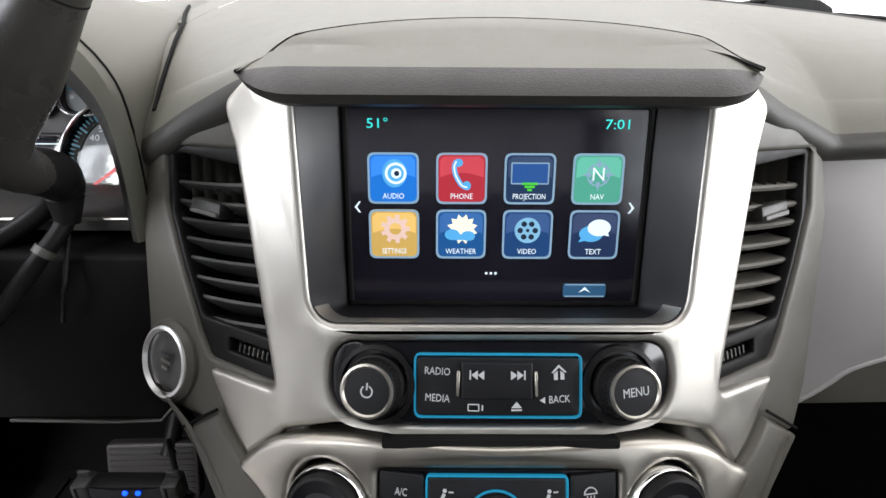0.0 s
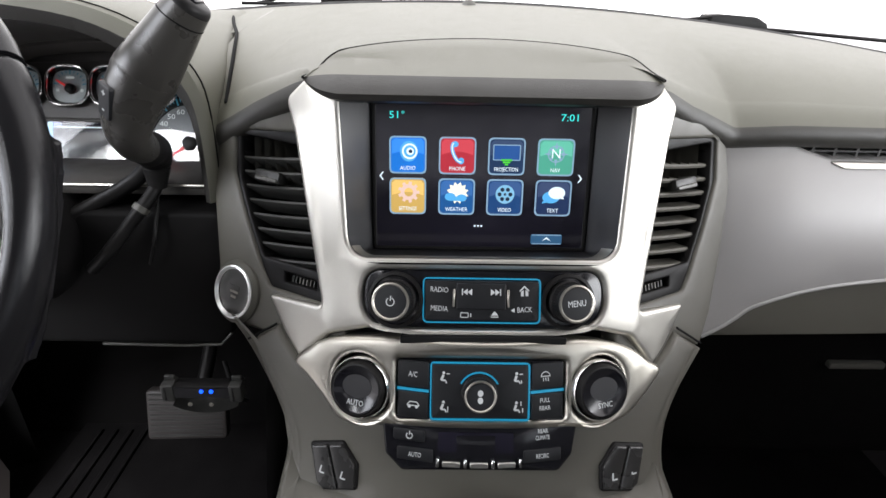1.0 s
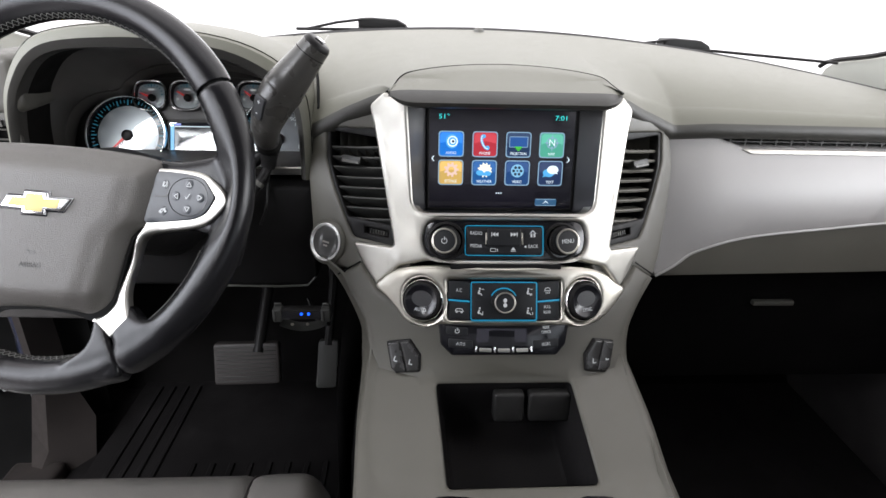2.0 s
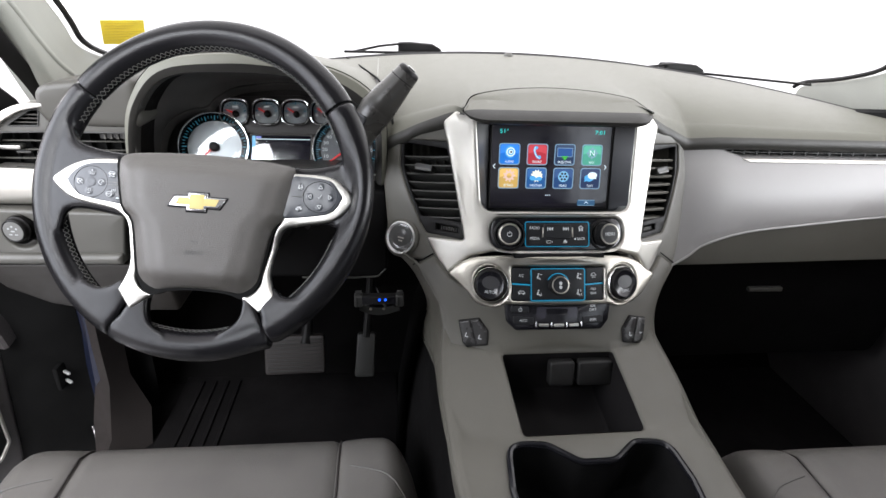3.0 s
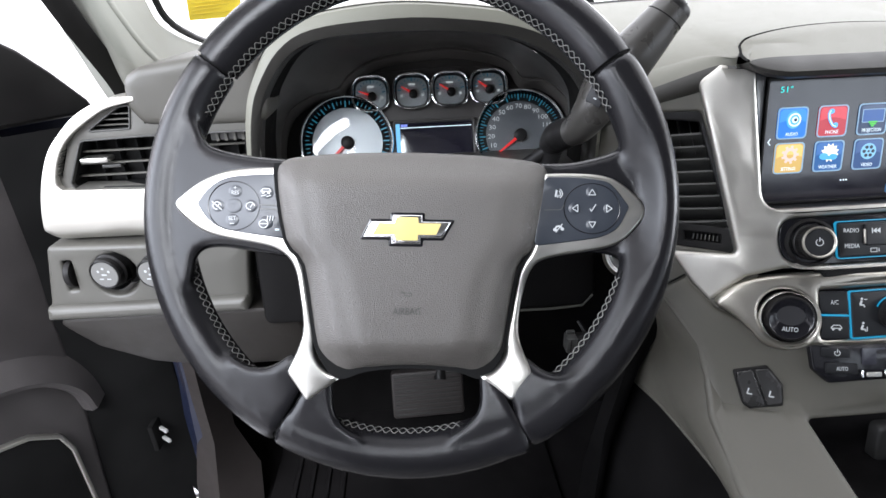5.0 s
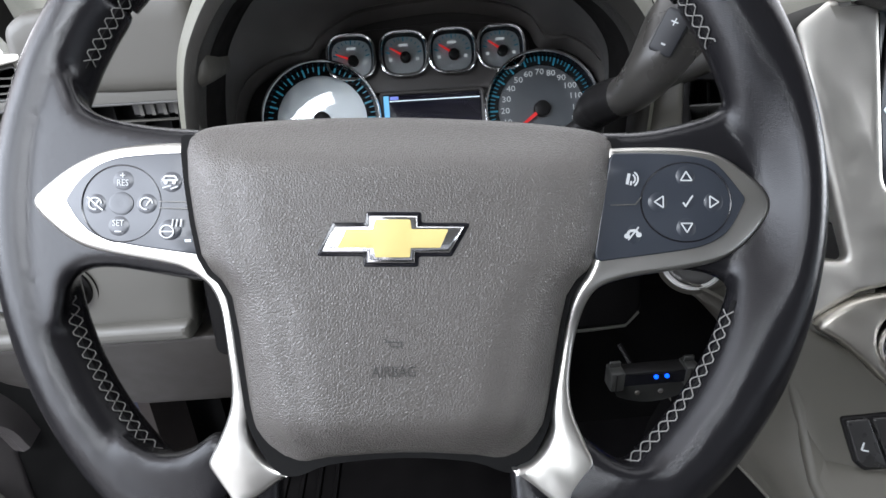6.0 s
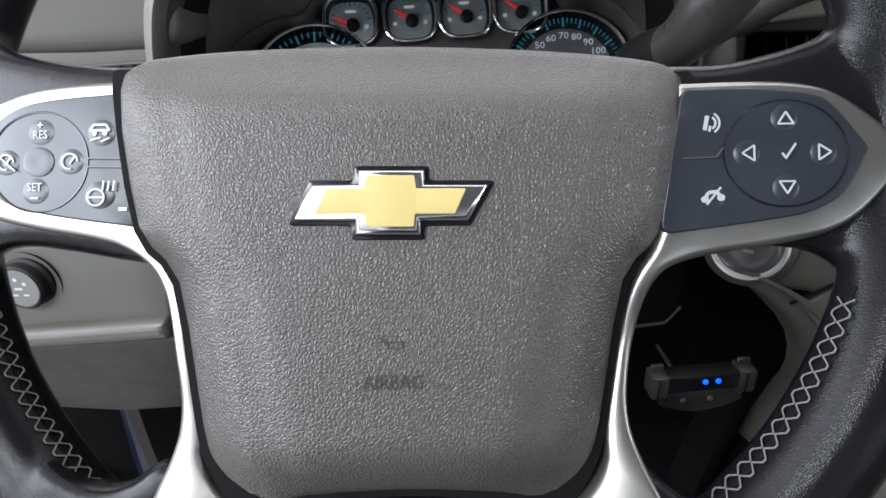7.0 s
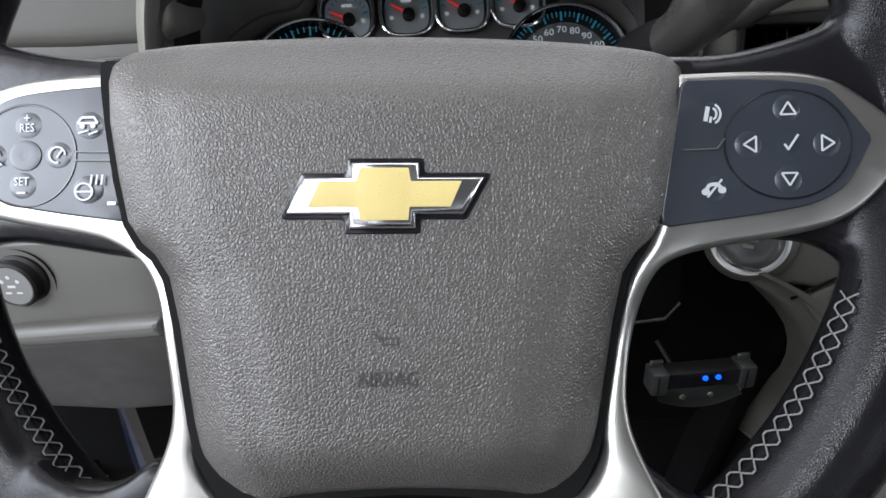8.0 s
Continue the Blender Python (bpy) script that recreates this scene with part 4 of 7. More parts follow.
for (sx, sv), extra in zip(((-0.0310, 0.5990), (0.0268, 0.5990), (-0.0310, 0.5780), (0.0268, 0.5780)), vent_marks):
    sign("airflow_mark", sx, sv, [[(x * 0.95, y * 0.95) for x, y in p] for p in figure_mark[1:]] + [circle(-0.0002, 0.0036, 0.0012, n=8)] + extra, climate_panel, lift=0.0066)
mk = knob("fan_knob", -0.0030, 0.5885, 0.0135, 0.011, climate_panel, "", lift=0.0062)
part("fan_glow", flat_bm(ring_poly(0, 0, 0.0172, 0.0014, 40)[3:17], flat(stack_frame(-0.0030, 0.5885, 0.0063)), -0.0003), CYAN, mk, smooth=False)
sign("fan_mark", -0.0030, 0.5885, [circle(0, 0.0028, 0.0022, 0.0026, 12), circle(0, -0.0028, 0.0022, 0.0026, 12)], mk, lift=0.0181)
in_world(climate_panel)

rear_panel = thing("rear_climate_panel", "gloss black rear climate panel with silver keys", "climate control", at=(0, 0.26, 0.523))
sheet("plate", [(x, y + 0.003) for x, y in rear_hole], stack_at(0.0075), PIANO, rear_panel, thick=0.014, step=0.008, edge=0.002)
key("key", -0.0700, 0.5505, -0.0450, 0.5590, rear_panel, lift=0.0093)
f = stack_frame(-0.0570, 0.5550, 0.0100)
part("power_mark", flat_bm(ring_poly(0, 0, 0.0028, 0.0007, 16)[6:] + ring_poly(0, 0, 0.0028, 0.0007, 16)[:3] + [strip((0, 0.0006), (0, 0.0038), 0.0008)], flat(f), -0.0002), WHITE_P, rear_panel, smooth=False)
sheet("window", rect(-0.0345, 0.5440, 0.0245, 0.5590, 0.001), stack_at(0.0083), SCREEN, rear_panel, thick=0.002, step=0.05)
text_part("caption", "REAR", 0.0052, stack_frame(0.0480, 0.5590, 0.0079), WHITE_P, rear_panel, 0.0001, squeeze=0.7)
text_part("caption", "CLIMATE", 0.0050, stack_frame(0.0480, 0.5540, 0.0079), WHITE_P, rear_panel, 0.0001, squeeze=0.6)
key("key", -0.0670, 0.5360, -0.0385, 0.5455, rear_panel, "AUTO", 0.0055, 0.0093)
key("key", 0.0325, 0.5360, 0.0630, 0.5455, rear_panel, "RECIRC", 0.0052, 0.0093, squeeze=0.62)
for i in range(4):
    sx = -0.0350 + 0.0217 * i
    part("chrome_stud", box_bm(-0.0012, 0.0012, -0.0035, 0.0035, 0, 0.003, 0.0006, 1, stack_frame(sx, 0.5365, 0.0073)), CHROME, rear_panel)
    if i < 3:
        part("silver_key", box_bm(-0.0072, 0.0072, -0.0022, 0.0022, 0, 0.0026, 0.0006, 1, stack_frame(sx + 0.0108, 0.5357, 0.0073)), WSILVER, rear_panel)
in_world(rear_panel)

# seat heater switches on the flanks
SWITCH = material("switch_grey", (0.024, 0.0235, 0.023), 0.26, vary=0.1)
for sgn in (-1, 1):
    sw = thing("seat_heater_switch", "grey twin rocker switch in the console flank", "switch", group="seat heater switches", at=(sgn * 0.124, 0.275, 0.512))
    shape = fillet([(sgn * 0.1435, 0.5290), (sgn * 0.1140, 0.5375), (sgn * 0.1012, 0.5215), (sgn * 0.1022, 0.5025), (sgn * 0.1320, 0.4950), (sgn * 0.1375, 0.5000)], 0.003)
    if sgn < 0:
        shape = shape[::-1]
    sheet("frame", shape, stack_at(0.003), BLACK, sw, thick=0.008, step=0.02, edge=0.0015)
    cxm = sgn * 0.1245
    la = [(sgn * 0.1410, 0.5280), (sgn * 0.1270, 0.5320), (sgn * 0.1180, 0.4998), (sgn * 0.1310, 0.4965), (sgn * 0.1358, 0.5010)]
    lb = [(sgn * 0.1255, 0.5324), (sgn * 0.1145, 0.5355), (sgn * 0.1028, 0.5210), (sgn * 0.1036, 0.5038), (sgn * 0.1166, 0.5003)]
    for poly in (la, lb):
        poly = fillet(poly if signed_area(poly) > 0 else poly[::-1], 0.0022)
        rk = sheet("rocker", poly, stack_at(0.0055), SWITCH, sw, thick=0.004, step=0.02, edge=0.0016)
        cx = sum(p[0] for p in poly) / len(poly)
        sign("mark", cx, 0.512, [strip((-0.002, -0.003), (-0.001, 0.003), 0.0012), strip((-0.0015, -0.0028), (0.0025, -0.0028), 0.0012)], rk, lift=0.0058)
    in_world(sw)

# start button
# lit copy of the slat grey, for the right centre vent only
VENT_LIT = material("vent_olive", (0.105, 0.10, 0.086), 0.45, vary=0.08)
CAPGREY = material("start_cap", (0.13, 0.13, 0.125), 0.38, coat=0.15, vary=0.05)
STARTCAP = material("start_cap_dark", (0.085, 0.085, 0.083), 0.22, coat=0.8, vary=0.05)
start = thing("start_button", "round dark engine start button with silver ring", "button", at=(-0.224, 0.37, 0.61))
m = stack_frame(-0.2275, 0.6235, -0.004)
part("boss", turned([(0.031, -0.012), (0.0295, 0.0), (0.0262, 0.0030), (0.0250, 0.0030)], 44, m, cap=False), DASH_LOW, start)
part("ring", turned([(0.0252, 0.0005), (0.0250, 0.0042), (0.0232, 0.0050), (0.0214, 0.0022)], 44, m, cap=False), RING, start, "satin silver ring")
part("cap", turned([(0.0216, 0.0012), (0.0205, 0.0018), (0.012, 0.0006), (0.0004, 0.0002)], 40, m), STARTCAP, start, "glossy dark dished cap")
for i, w in enumerate((0.013, 0.011, 0.007)):
    part("print_bar", flat_bm([rect(-w / 2, 0.0035 - i * 0.0048, w / 2, 0.0058 - i * 0.0048)], flat(m @ Matrix.Translation((0, 0, 0.0018))), -0.0002), VENTD if i == 0 else NICKEL, start, smooth=False)
in_world(start)


# ---------------------------------------------------------------- air vents of the centre stack
def edge_at(poly, v):
    xs = []
    for (x0, y0), (x1, y1) in zip(poly, poly[1:] + poly[:1]):
        if (y0 - v) * (y1 - v) < 0:
            xs.append(x0 + (x1 - x0) * (v - y0) / (y1 - y0))
    return (min(xs), max(xs)) if len(xs) > 1 else None


def stack_vent(sgn):
    hole = vent_hole if sgn < 0 else fillet(mirror(hole_l), 0.006)
    vent = thing("air_vent", "tall dark air vent with horizontal slats in the centre stack", "air vent", group="air vents", at=(sgn * 0.185, 0.40, 0.64))
    grille = [p for p in hole]
    low = 0.6605
    hi = 0.7585
    cut = fillet([(edge_at(hole, low)[0] + 0.004, low), (edge_at(hole, low)[1] - 0.004, low)] + [(edge_at(hole, v)[1] - 0.004, v) for v in (0.69, 0.72, 0.75)] +
                 [(edge_at(hole, hi)[1] - 0.004, hi), (edge_at(hole, hi)[0] + 0.004, hi)] + [(edge_at(hole, v)[0] + 0.004, v) for v in (0.745, 0.72, 0.69, 0.675)], 0.004)
    thumb = rect(min(sgn * 0.178, sgn * 0.146), 0.6455, max(sgn * 0.178, sgn * 0.146), 0.6535, 0.001)
    sheet("frame", shrink(hole, -0.001), stack_at(-0.009), BLACK, vent, holes=[cut, thumb], thick=0.03, step=0.012, edge=0.0015)
    part("duct", loft_bm([[stack(x, v, 0.012) for x, v in cut], [stack(x, v, 0.05) for x, v in cut]], closed=True), CAVITY, vent)
    part("duct_back", flat_bm([cut], lambda u, v, d: stack(u, v, 0.05 + d), 0.0), CAVITY, vent)
    n = 8
    lean = -0.0125 if sgn < 0 else 0.0
    for i in range(n):
        v = hi - 0.0115 - (hi - low - 0.014) * i / (n - 1)
        e = edge_at(cut, v)
        if not e:
            continue
        xs = np.linspace(e[0] - 0.002, e[1] + 0.002, 6)
        sag = lambda x: -0.13 * (abs(x) - 0.165)
        front = [stack(x, v + sag(x), 0.0125) for x in xs]
        top = [stack(x, v + sag(x) + 0.0016, 0.0135) for x in xs]
        back = [stack(x, v + sag(x) + 0.0050 + lean, 0.030) for x in xs]
        under = [stack(x, v + sag(x) - 0.0018, 0.0140) for x in xs]
        backu = [stack(x, v + sag(x) + 0.0030 + lean, 0.030) for x in xs]
        # light on the slats is put into the colour: left dark, right pale
        part("slat", loft_bm([back, top, front, under, backu]), VENTD if sgn < 0 else VENT_LIT, vent)
    for i in range(5):
        u = 0.15 + 0.175 * i
        pts = []
        for v in (hi - 0.001, hi - 0.03):
            e = edge_at(cut, v - 0.0005)
            pts.append((e[0] + (e[1] - e[0]) * u, v))
        part("vane", loft_bm([[stack(pts[0][0], pts[0][1], 0.0145), stack(pts[1][0], pts[1][1], 0.0145)], [stack(pts[0][0] + 0.001, pts[0][1], 0.045), stack(pts[1][0] + 0.001, pts[1][1], 0.045)]]), VENT, vent)
    e = edge_at(cut, 0.7285)
    cx = (e[0] + e[1]) / 2 + (-0.006 if sgn < 0 else 0.004)
    part("slider", box_bm(-0.0145, 0.0145, -0.0052, 0.0052, -0.012, 0.002, 0.0015, 2, stack_frame(cx, 0.7285, -0.010)), VENTD, vent)
    part("slider_tip", box_bm(-0.0135, 0.0135, -0.0046, -0.0008, 0.0, 0.0034, 0.0008, 1, stack_frame(cx, 0.7285, -0.010)), VENT, vent, "ribbed pull tab")
    part("thumb_slot", flat_bm([thumb], lambda u, v, d: stack(u, v, 0.016 + d), 0.0), CAVITY, vent)
    for i in range(7):
        tx = min(thumb[0][0], thumb[3][0]) + 0.006 + 0.0035 * i
        part("ridge", box_bm(-0.0006, 0.0006, -0.0028, 0.0028, -0.004, 0.002, m=stack_frame(sgn * 0.178 - sgn * (0.008 + 0.0035 * i), 0.6495, -0.012)), VENT if i in (2, 3, 4, 5) else VENTD, vent)
    in_world(vent)


stack_vent(-1)
stack_vent(1)

# sockets in the open bin
FLAP = material("socket_rubber", (0.014, 0.0135, 0.013), 0.5, spec=0.3, vary=0.1)
for sx, w in ((0.0065, 0.0190), (0.0570, 0.0265)):
    so = thing("power_socket", "black rubber socket cover in the console bin", "socket cover", group="socket covers", at=(sx, 0.29, 0.44))
    mm = pose(sx, 0.236, 0.466, 80, 0, 0)
    sheet("flap", rect(-w, -0.020, w, 0.019, 0.006), flat(mm), FLAP, so, thick=0.014, step=0.03, edge=0.004)
    in_world(so)

# cup holders
CUPS = material("cup_rubber", (0.006, 0.0058, 0.0058), 0.55, spec=0.15, vary=0.2)
cup = thing("cup_holder", "black twin cup holder with rubber liner", "cup holder", at=(0, 0.0, 0.36))
well("tray", cup_hole, stack_at(0.0), 0.075, CUPS, cup, taper=0.9)
part("rim", tube_bm([stack(x, v, -0.0015) for x, v in cup_hole], 0.0042, 8, True), PIANO, cup)
for sx in (-0.052, 0.058):
    part("liner", turned([(0.045, 0.0), (0.043, 0.012), (0.041, 0.012), (0.039, 0.002), (0.0004, 0.002)], 36, Matrix.Translation((sx, 0.035, 0.374))), CUPS, cup)
in_world(cup)


# ---------------------------------------------------------------- instrument cluster and its hood
cl_m = pose(-0.43, 0.5585, 0.735, 65, 0, 0)


def cl_at(lift):
    return lambda u, v, d: cl_m @ Vector((u, v, lift - d))


CLUSTER = material("cluster_plastic", (0.040, 0.037, 0.035), 0.42, grain=0.05, spec=0.4, vary=0.12)
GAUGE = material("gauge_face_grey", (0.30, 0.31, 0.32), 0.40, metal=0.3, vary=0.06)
# paler dial face: glare on the lens is painted into the colour
GLARE_FACE = material("gauge_face_pale", (0.50, 0.53, 0.56), 0.40, metal=0.25, vary=0.05)
GAUGE_GLASS = glass_material("gauge_glass", 0.055, 0.05)
cluster = thing("instrument_cluster", "instrument cluster with chrome ringed dials and red needles", "instrument cluster", at=(-0.43, 0.55, 0.69))
sheet("back_plate", rect(-0.205, -0.075, 0.185, 0.085, 0.01), cl_at(-0.006), CLUSTER, cluster, thick=0.006, step=0.08)
plate = fillet([(-0.104, 0.004), (-0.104, 0.052), (-0.068, 0.0675), (0.03, 0.0720), (0.096, 0.0675), (0.106, 0.050), (0.106, 0.004)], [0.004, 0.012, 0.03, 0.05, 0.02, 0.008, 0.004])[::-1]
sheet("gauge_plate", plate, cl_at(0.001), CLUSTER, cluster, thick=0.006, step=0.03, edge=0.002)


def needle(cx, cy, ang, length, parent, w=0.0016, lift=0.006):
    a = radians(ang)
    d = (math.cos(a), math.sin(a))
    n = (-d[1], d[0])
    tail = length * 0.18
    poly = [(cx - d[0] * tail + n[0] * w, cy - d[1] * tail + n[1] * w), (cx - d[0] * tail - n[0] * w, cy - d[1] * tail - n[1] * w), (cx + d[0] * length - n[0] * w * 0.4, cy + d[1] * length - n[1] * w * 0.4), (cx + d[0] * length + n[0] * w * 0.4, cy + d[1] * length + n[1] * w * 0.4)]
    part("needle", flat_bm([poly], cl_at(lift), -0.0008), RED, parent, "red needle", smooth=False)
    big = length > 0.03
    part("hub", turned([(0.0085 if big else 0.0056, 0), (0.0080 if big else 0.0052, 0.004), (0.0060 if big else 0.0038, 0.0050), (0.0004, 0.0050)], 24, cl_m @ Matrix.Translation((cx, cy, lift - 0.003))), BLACK, parent)


def squircle(cx, cy, rx, ry, p=3.0, n=36):
    """A rounded square outline."""
    out = []
    for k in range(n):
        a = 2 * math.pi * k / n
        c, q = math.cos(a), math.sin(a)
        r = (abs(c) ** p + abs(q) ** p) ** (-1 / p)
        out.append((cx + rx * r * c, cy + ry * r * q))
    return out


def ring_tube(outline, lift, rad, mat, parent, label=""):
    return part("gauge_ring", tube_bm([cl_m @ Vector((x, y, lift)) for x, y in outline], rad, 8, True, up=cl_m.to_3x3() @ Vector((0, 0, 1))), mat, parent, label)


for i, (cx, cy) in enumerate(((-0.0725, 0.0400), (-0.0205, 0.0408), (0.0280, 0.0412), (0.0770, 0.0420))):
    sq = squircle(cx, cy, 0.0222, 0.0208)
    g = sheet("small_gauge", shrink(sq, 0.0025), cl_at(0.0015), GLARE_FACE if i == 0 else GAUGE, cluster, thick=0.004, step=0.03)
    part("gauge_wall", loft_bm([[cl_m @ Vector((x, y, 0.0075)) for x, y in sq], [cl_m @ Vector((x, y, 0.0012)) for x, y in shrink(sq, 0.0030)]], closed=True), PIANO, g, "dark sloping wall of the gauge")
    ring_tube(squircle(cx, cy, 0.0232, 0.0218), 0.0070, 0.0017, CHROME, g, "chrome ring")
    ticks = []
    for k in range(11):
        a = radians(165 - 150 * k / 10)
        r0 = 0.78 if k % 5 == 0 else 0.86
        ticks.append(strip((cx + 0.0185 * r0 * math.cos(a), cy - 0.002 + 0.0200 * r0 * math.sin(a)), (cx + 0.0185 * math.cos(a), cy - 0.002 + 0.0200 * math.sin(a)), 0.0012 if k % 5 == 0 else 0.0008))
    part("scale_print", flat_bm(ticks, cl_at(0.0019), -0.0003), TICK, g, smooth=False)
    part("print_bar", flat_bm([rect(cx - 0.0045, cy + 0.0085, cx + 0.0045, cy + 0.0108), rect(cx - 0.0150, cy - 0.0060, cx - 0.0118, cy - 0.0030), rect(cx + 0.0118, cy - 0.0060, cx + 0.0150, cy - 0.0030)], cl_at(0.0019), -0.0003), WHITE_P, g, "pale print", smooth=False)
    needle(cx + 0.0015, cy - 0.0030, (158, 148, 146, 144)[i], 0.0175, g, 0.0014, 0.0050)
    pane = sheet("glass", shrink(sq, 0.0008), cl_at(0.0078), GAUGE_GLASS, g, thick=0.0003, step=0.05)
    pane.visible_shadow = False
for cx, cy, ang, nums in ((-0.1055, -0.0195, 225, ["", "1", "2", "3", "4", "5", "6"]), (0.1145, -0.0215, 216, ["", "10", "20", "30", "40", "50", "60", "70", "80", "90", "100", "110", "120", "130", "140"])):
    R = 0.0560
    fast = len(nums) > 8
    at = cl_m @ Matrix.Translation((cx, cy, 0.0))
    g = part("dial", turned([(R * 0.985, 0.0), (R * 0.985, 0.001), (R * 0.74, 0.002), (0.0004, 0.002)], 56, at), SPEED_DIAL if fast else GLARE_FACE, cluster)
    part("bezel", turned([(R * 1.045, -0.006), (R * 1.045, 0.010), (R * 1.030, 0.0118), (R * 1.005, 0.0118), (R * 0.99, 0.0100)], 72, at, cap=False), CHROME, g, "chrome bezel")
    part("bezel_wall", turned([(R * 0.991, 0.0102), (R * 0.960, 0.0050), (R * 0.945, 0.0020)], 64, at, cap=False), PIANO, g)
    part("tick_band", turned([(R * 0.95, 0.0012), (R * 0.945, 0.0024), (R * 0.79, 0.0030), (R * 0.785, 0.002)], 64, at, cap=False), BLACK if fast else PIANO, g)
    ticks = []
    for k in range(43 if not fast else 57):
        a = radians(216 - 252 * k / (42 if not fast else 56))
        long = k % (3 if not fast else 4) == 0
        ticks.append(strip((cx + R * (0.80 if long else 0.86) * math.cos(a), cy + R * (0.80 if long else 0.86) * math.sin(a)), (cx + R * 0.94 * math.cos(a), cy + R * 0.94 * math.sin(a)), 0.0017 if long else 0.0009))
    part("scale_print", flat_bm(ticks, cl_at(0.0036), -0.0003), TICK, g, smooth=False)
    for k, w in enumerate(nums):
        if w:
            a = radians(216 - 252 * k / (len(nums) - 1))
            text_part("numeral", w, 0.0082 if fast else 0.0105, cl_m @ Matrix.Translation((cx + R * 0.665 * math.cos(a), cy + R * 0.665 * math.sin(a), 0.0028)), WHITE_P, g, 0.0001, squeeze=1.15)
    needle(cx, cy, ang, 0.040, g, 0.0022)
    pane = part("glass", turned([(R * 0.785, 0.0060), (R * 0.5, 0.0061), (0.0004, 0.0061)], 56, at), GAUGE_GLASS, g)
    pane.visible_shadow = False
info = sheet("driver_display", rect(-0.0445, -0.062, 0.0535, 0.0010, 0.003), cl_at(0.002), SCREEN, cluster, thick=0.004, step=0.05, edge=0.001)
sheet("display_frame", rect(-0.0480, -0.065, 0.0570, 0.0042, 0.004), cl_at(0.0045), CLUSTER, info, holes=[rect(-0.0445, -0.062, 0.0535, 0.0010, 0.003)], thick=0.006, step=0.05, edge=0.0012)
part("lit_block", flat_bm([rect(-0.0440, -0.040, -0.0388, 0.0004)], cl_at(0.0026), -0.0002), glow("info_blue", (0.16, 0.48, 0.85), 0.9), info, smooth=False)
part("lit_print", flat_bm([rect(-0.0375, -0.0036, -0.0290, -0.0004)], cl_at(0.0026), -0.0002), glow("info_violet", (0.20, 0.25, 0.75), 0.8), info, smooth=False)
part("lit_line", flat_bm([strip((-0.0380, -0.0050), (0.0525, -0.0050), 0.0010)], cl_at(0.0028), -0.0002), ICE, info, smooth=False)
pane = sheet("glass", rect(-0.0445, -0.062, 0.0535, 0.0010, 0.003), cl_at(0.0040), GAUGE_GLASS, info, thick=0.0003, step=0.05)
pane.visible_shadow = False
in_world(cluster)

hood_o = spline([(-0.632, 0.690), (-0.628, 0.740), (-0.622, 0.780), (-0.611, 0.810), (-0.587, 0.845), (-0.556, 0.866), (-0.495, 0.876), (-0.432, 0.876), (-0.343, 0.864), (-0.289, 0.842), (-0.258, 0.810), (-0.250, 0.770), (-0.252, 0.690)], 4)
hood_i = spline([(-0.622, 0.690), (-0.617, 0.740), (-0.608, 0.780), (-0.596, 0.806), (-0.570, 0.836), (-0.532, 0.850), (-0.459, 0.853), (-0.405, 0.851), (-0.345, 0.842), (-0.300, 0.820), (-0.272, 0.792), (-0.262, 0.760), (-0.262, 0.690)], 4)
hood_c = Vector((-0.44, 0, 0.74))


def arch(loop, y, k=1.0, dz=0.0):
    return [Vector((hood_c.x + (x - hood_c.x) * k, y, hood_c.z + (z - hood_c.z) * k + dz)) for x, z in loop]


def settle(loop, y, k):
    """The hood's back runs down into the dash top."""
    return [Vector((x, y, max(min(z, top_z(x, y) + 0.004 + (z - 0.85) * k), 0.69))) for x, z in loop]


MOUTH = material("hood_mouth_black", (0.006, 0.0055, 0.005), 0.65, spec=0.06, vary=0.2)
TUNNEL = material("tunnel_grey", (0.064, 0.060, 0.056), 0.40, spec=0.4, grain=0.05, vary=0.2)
meter_hood = thing("cluster_hood", "grey vinyl hood arching over the instruments", "dash hood", kind="structure")
mid_loop = [((a[0] + b[0]) / 2, (a[1] + b[1]) / 2) for a, b in zip(hood_o, hood_i)]
part("hood", loft_bm([arch(mid_loop, 0.4330, 1.006), arch(hood_o, 0.4375, 1.004), arch(hood_o, 0.444, 1.016), arch(hood_o, 0.455, 1.025), arch(hood_o, 0.475, 1.03), arch(hood_o, 0.55, 1.03, -0.002), settle([(x * 1.0, z) for x, z in hood_o], 0.66, 0.5), settle(hood_o, 0.74, 0.1)]), DASH, meter_hood)
# the hood's front edge is coloured dark in place of shade
part("hood_edge", loft_bm([arch(mid_loop, 0.4330, 1.006), arch(mid_loop, 0.4332, 0.996), arch(hood_i, 0.4365, 1.004), arch(hood_i, 0.443, 0.990), arch(hood_i, 0.455, 0.984)]), LIP_SHADED, meter_hood, "grained edge of the hood, shade painted in")
part("hood_seam", tube_bm(arch(hood_o, 0.4445, 1.0175), 0.0009, 6), CAVITY, meter_hood, "dark stitched seam along the hood")
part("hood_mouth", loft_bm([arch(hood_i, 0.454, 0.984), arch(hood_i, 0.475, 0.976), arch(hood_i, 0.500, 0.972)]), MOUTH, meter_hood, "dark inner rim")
# moulded visor round the gauges, opening out to the hood
visor = spline([(-0.186, -0.060), (-0.184, -0.013), (-0.171, 0.019), (-0.141, 0.0365), (-0.112, 0.0420), (-0.098, 0.0570), (-0.0665, 0.0745), (-0.022, 0.0820), (0.030, 0.0850), (0.0816, 0.0765), (0.1060, 0.0640), (0.1150, 0.0480), (0.1240, 0.0425), (0.1472, 0.0400), (0.1725, 0.0162), (0.180, -0.020), (0.181, -0.060)], 4)
inner_arch = arch(hood_i, 0.500, 0.971)


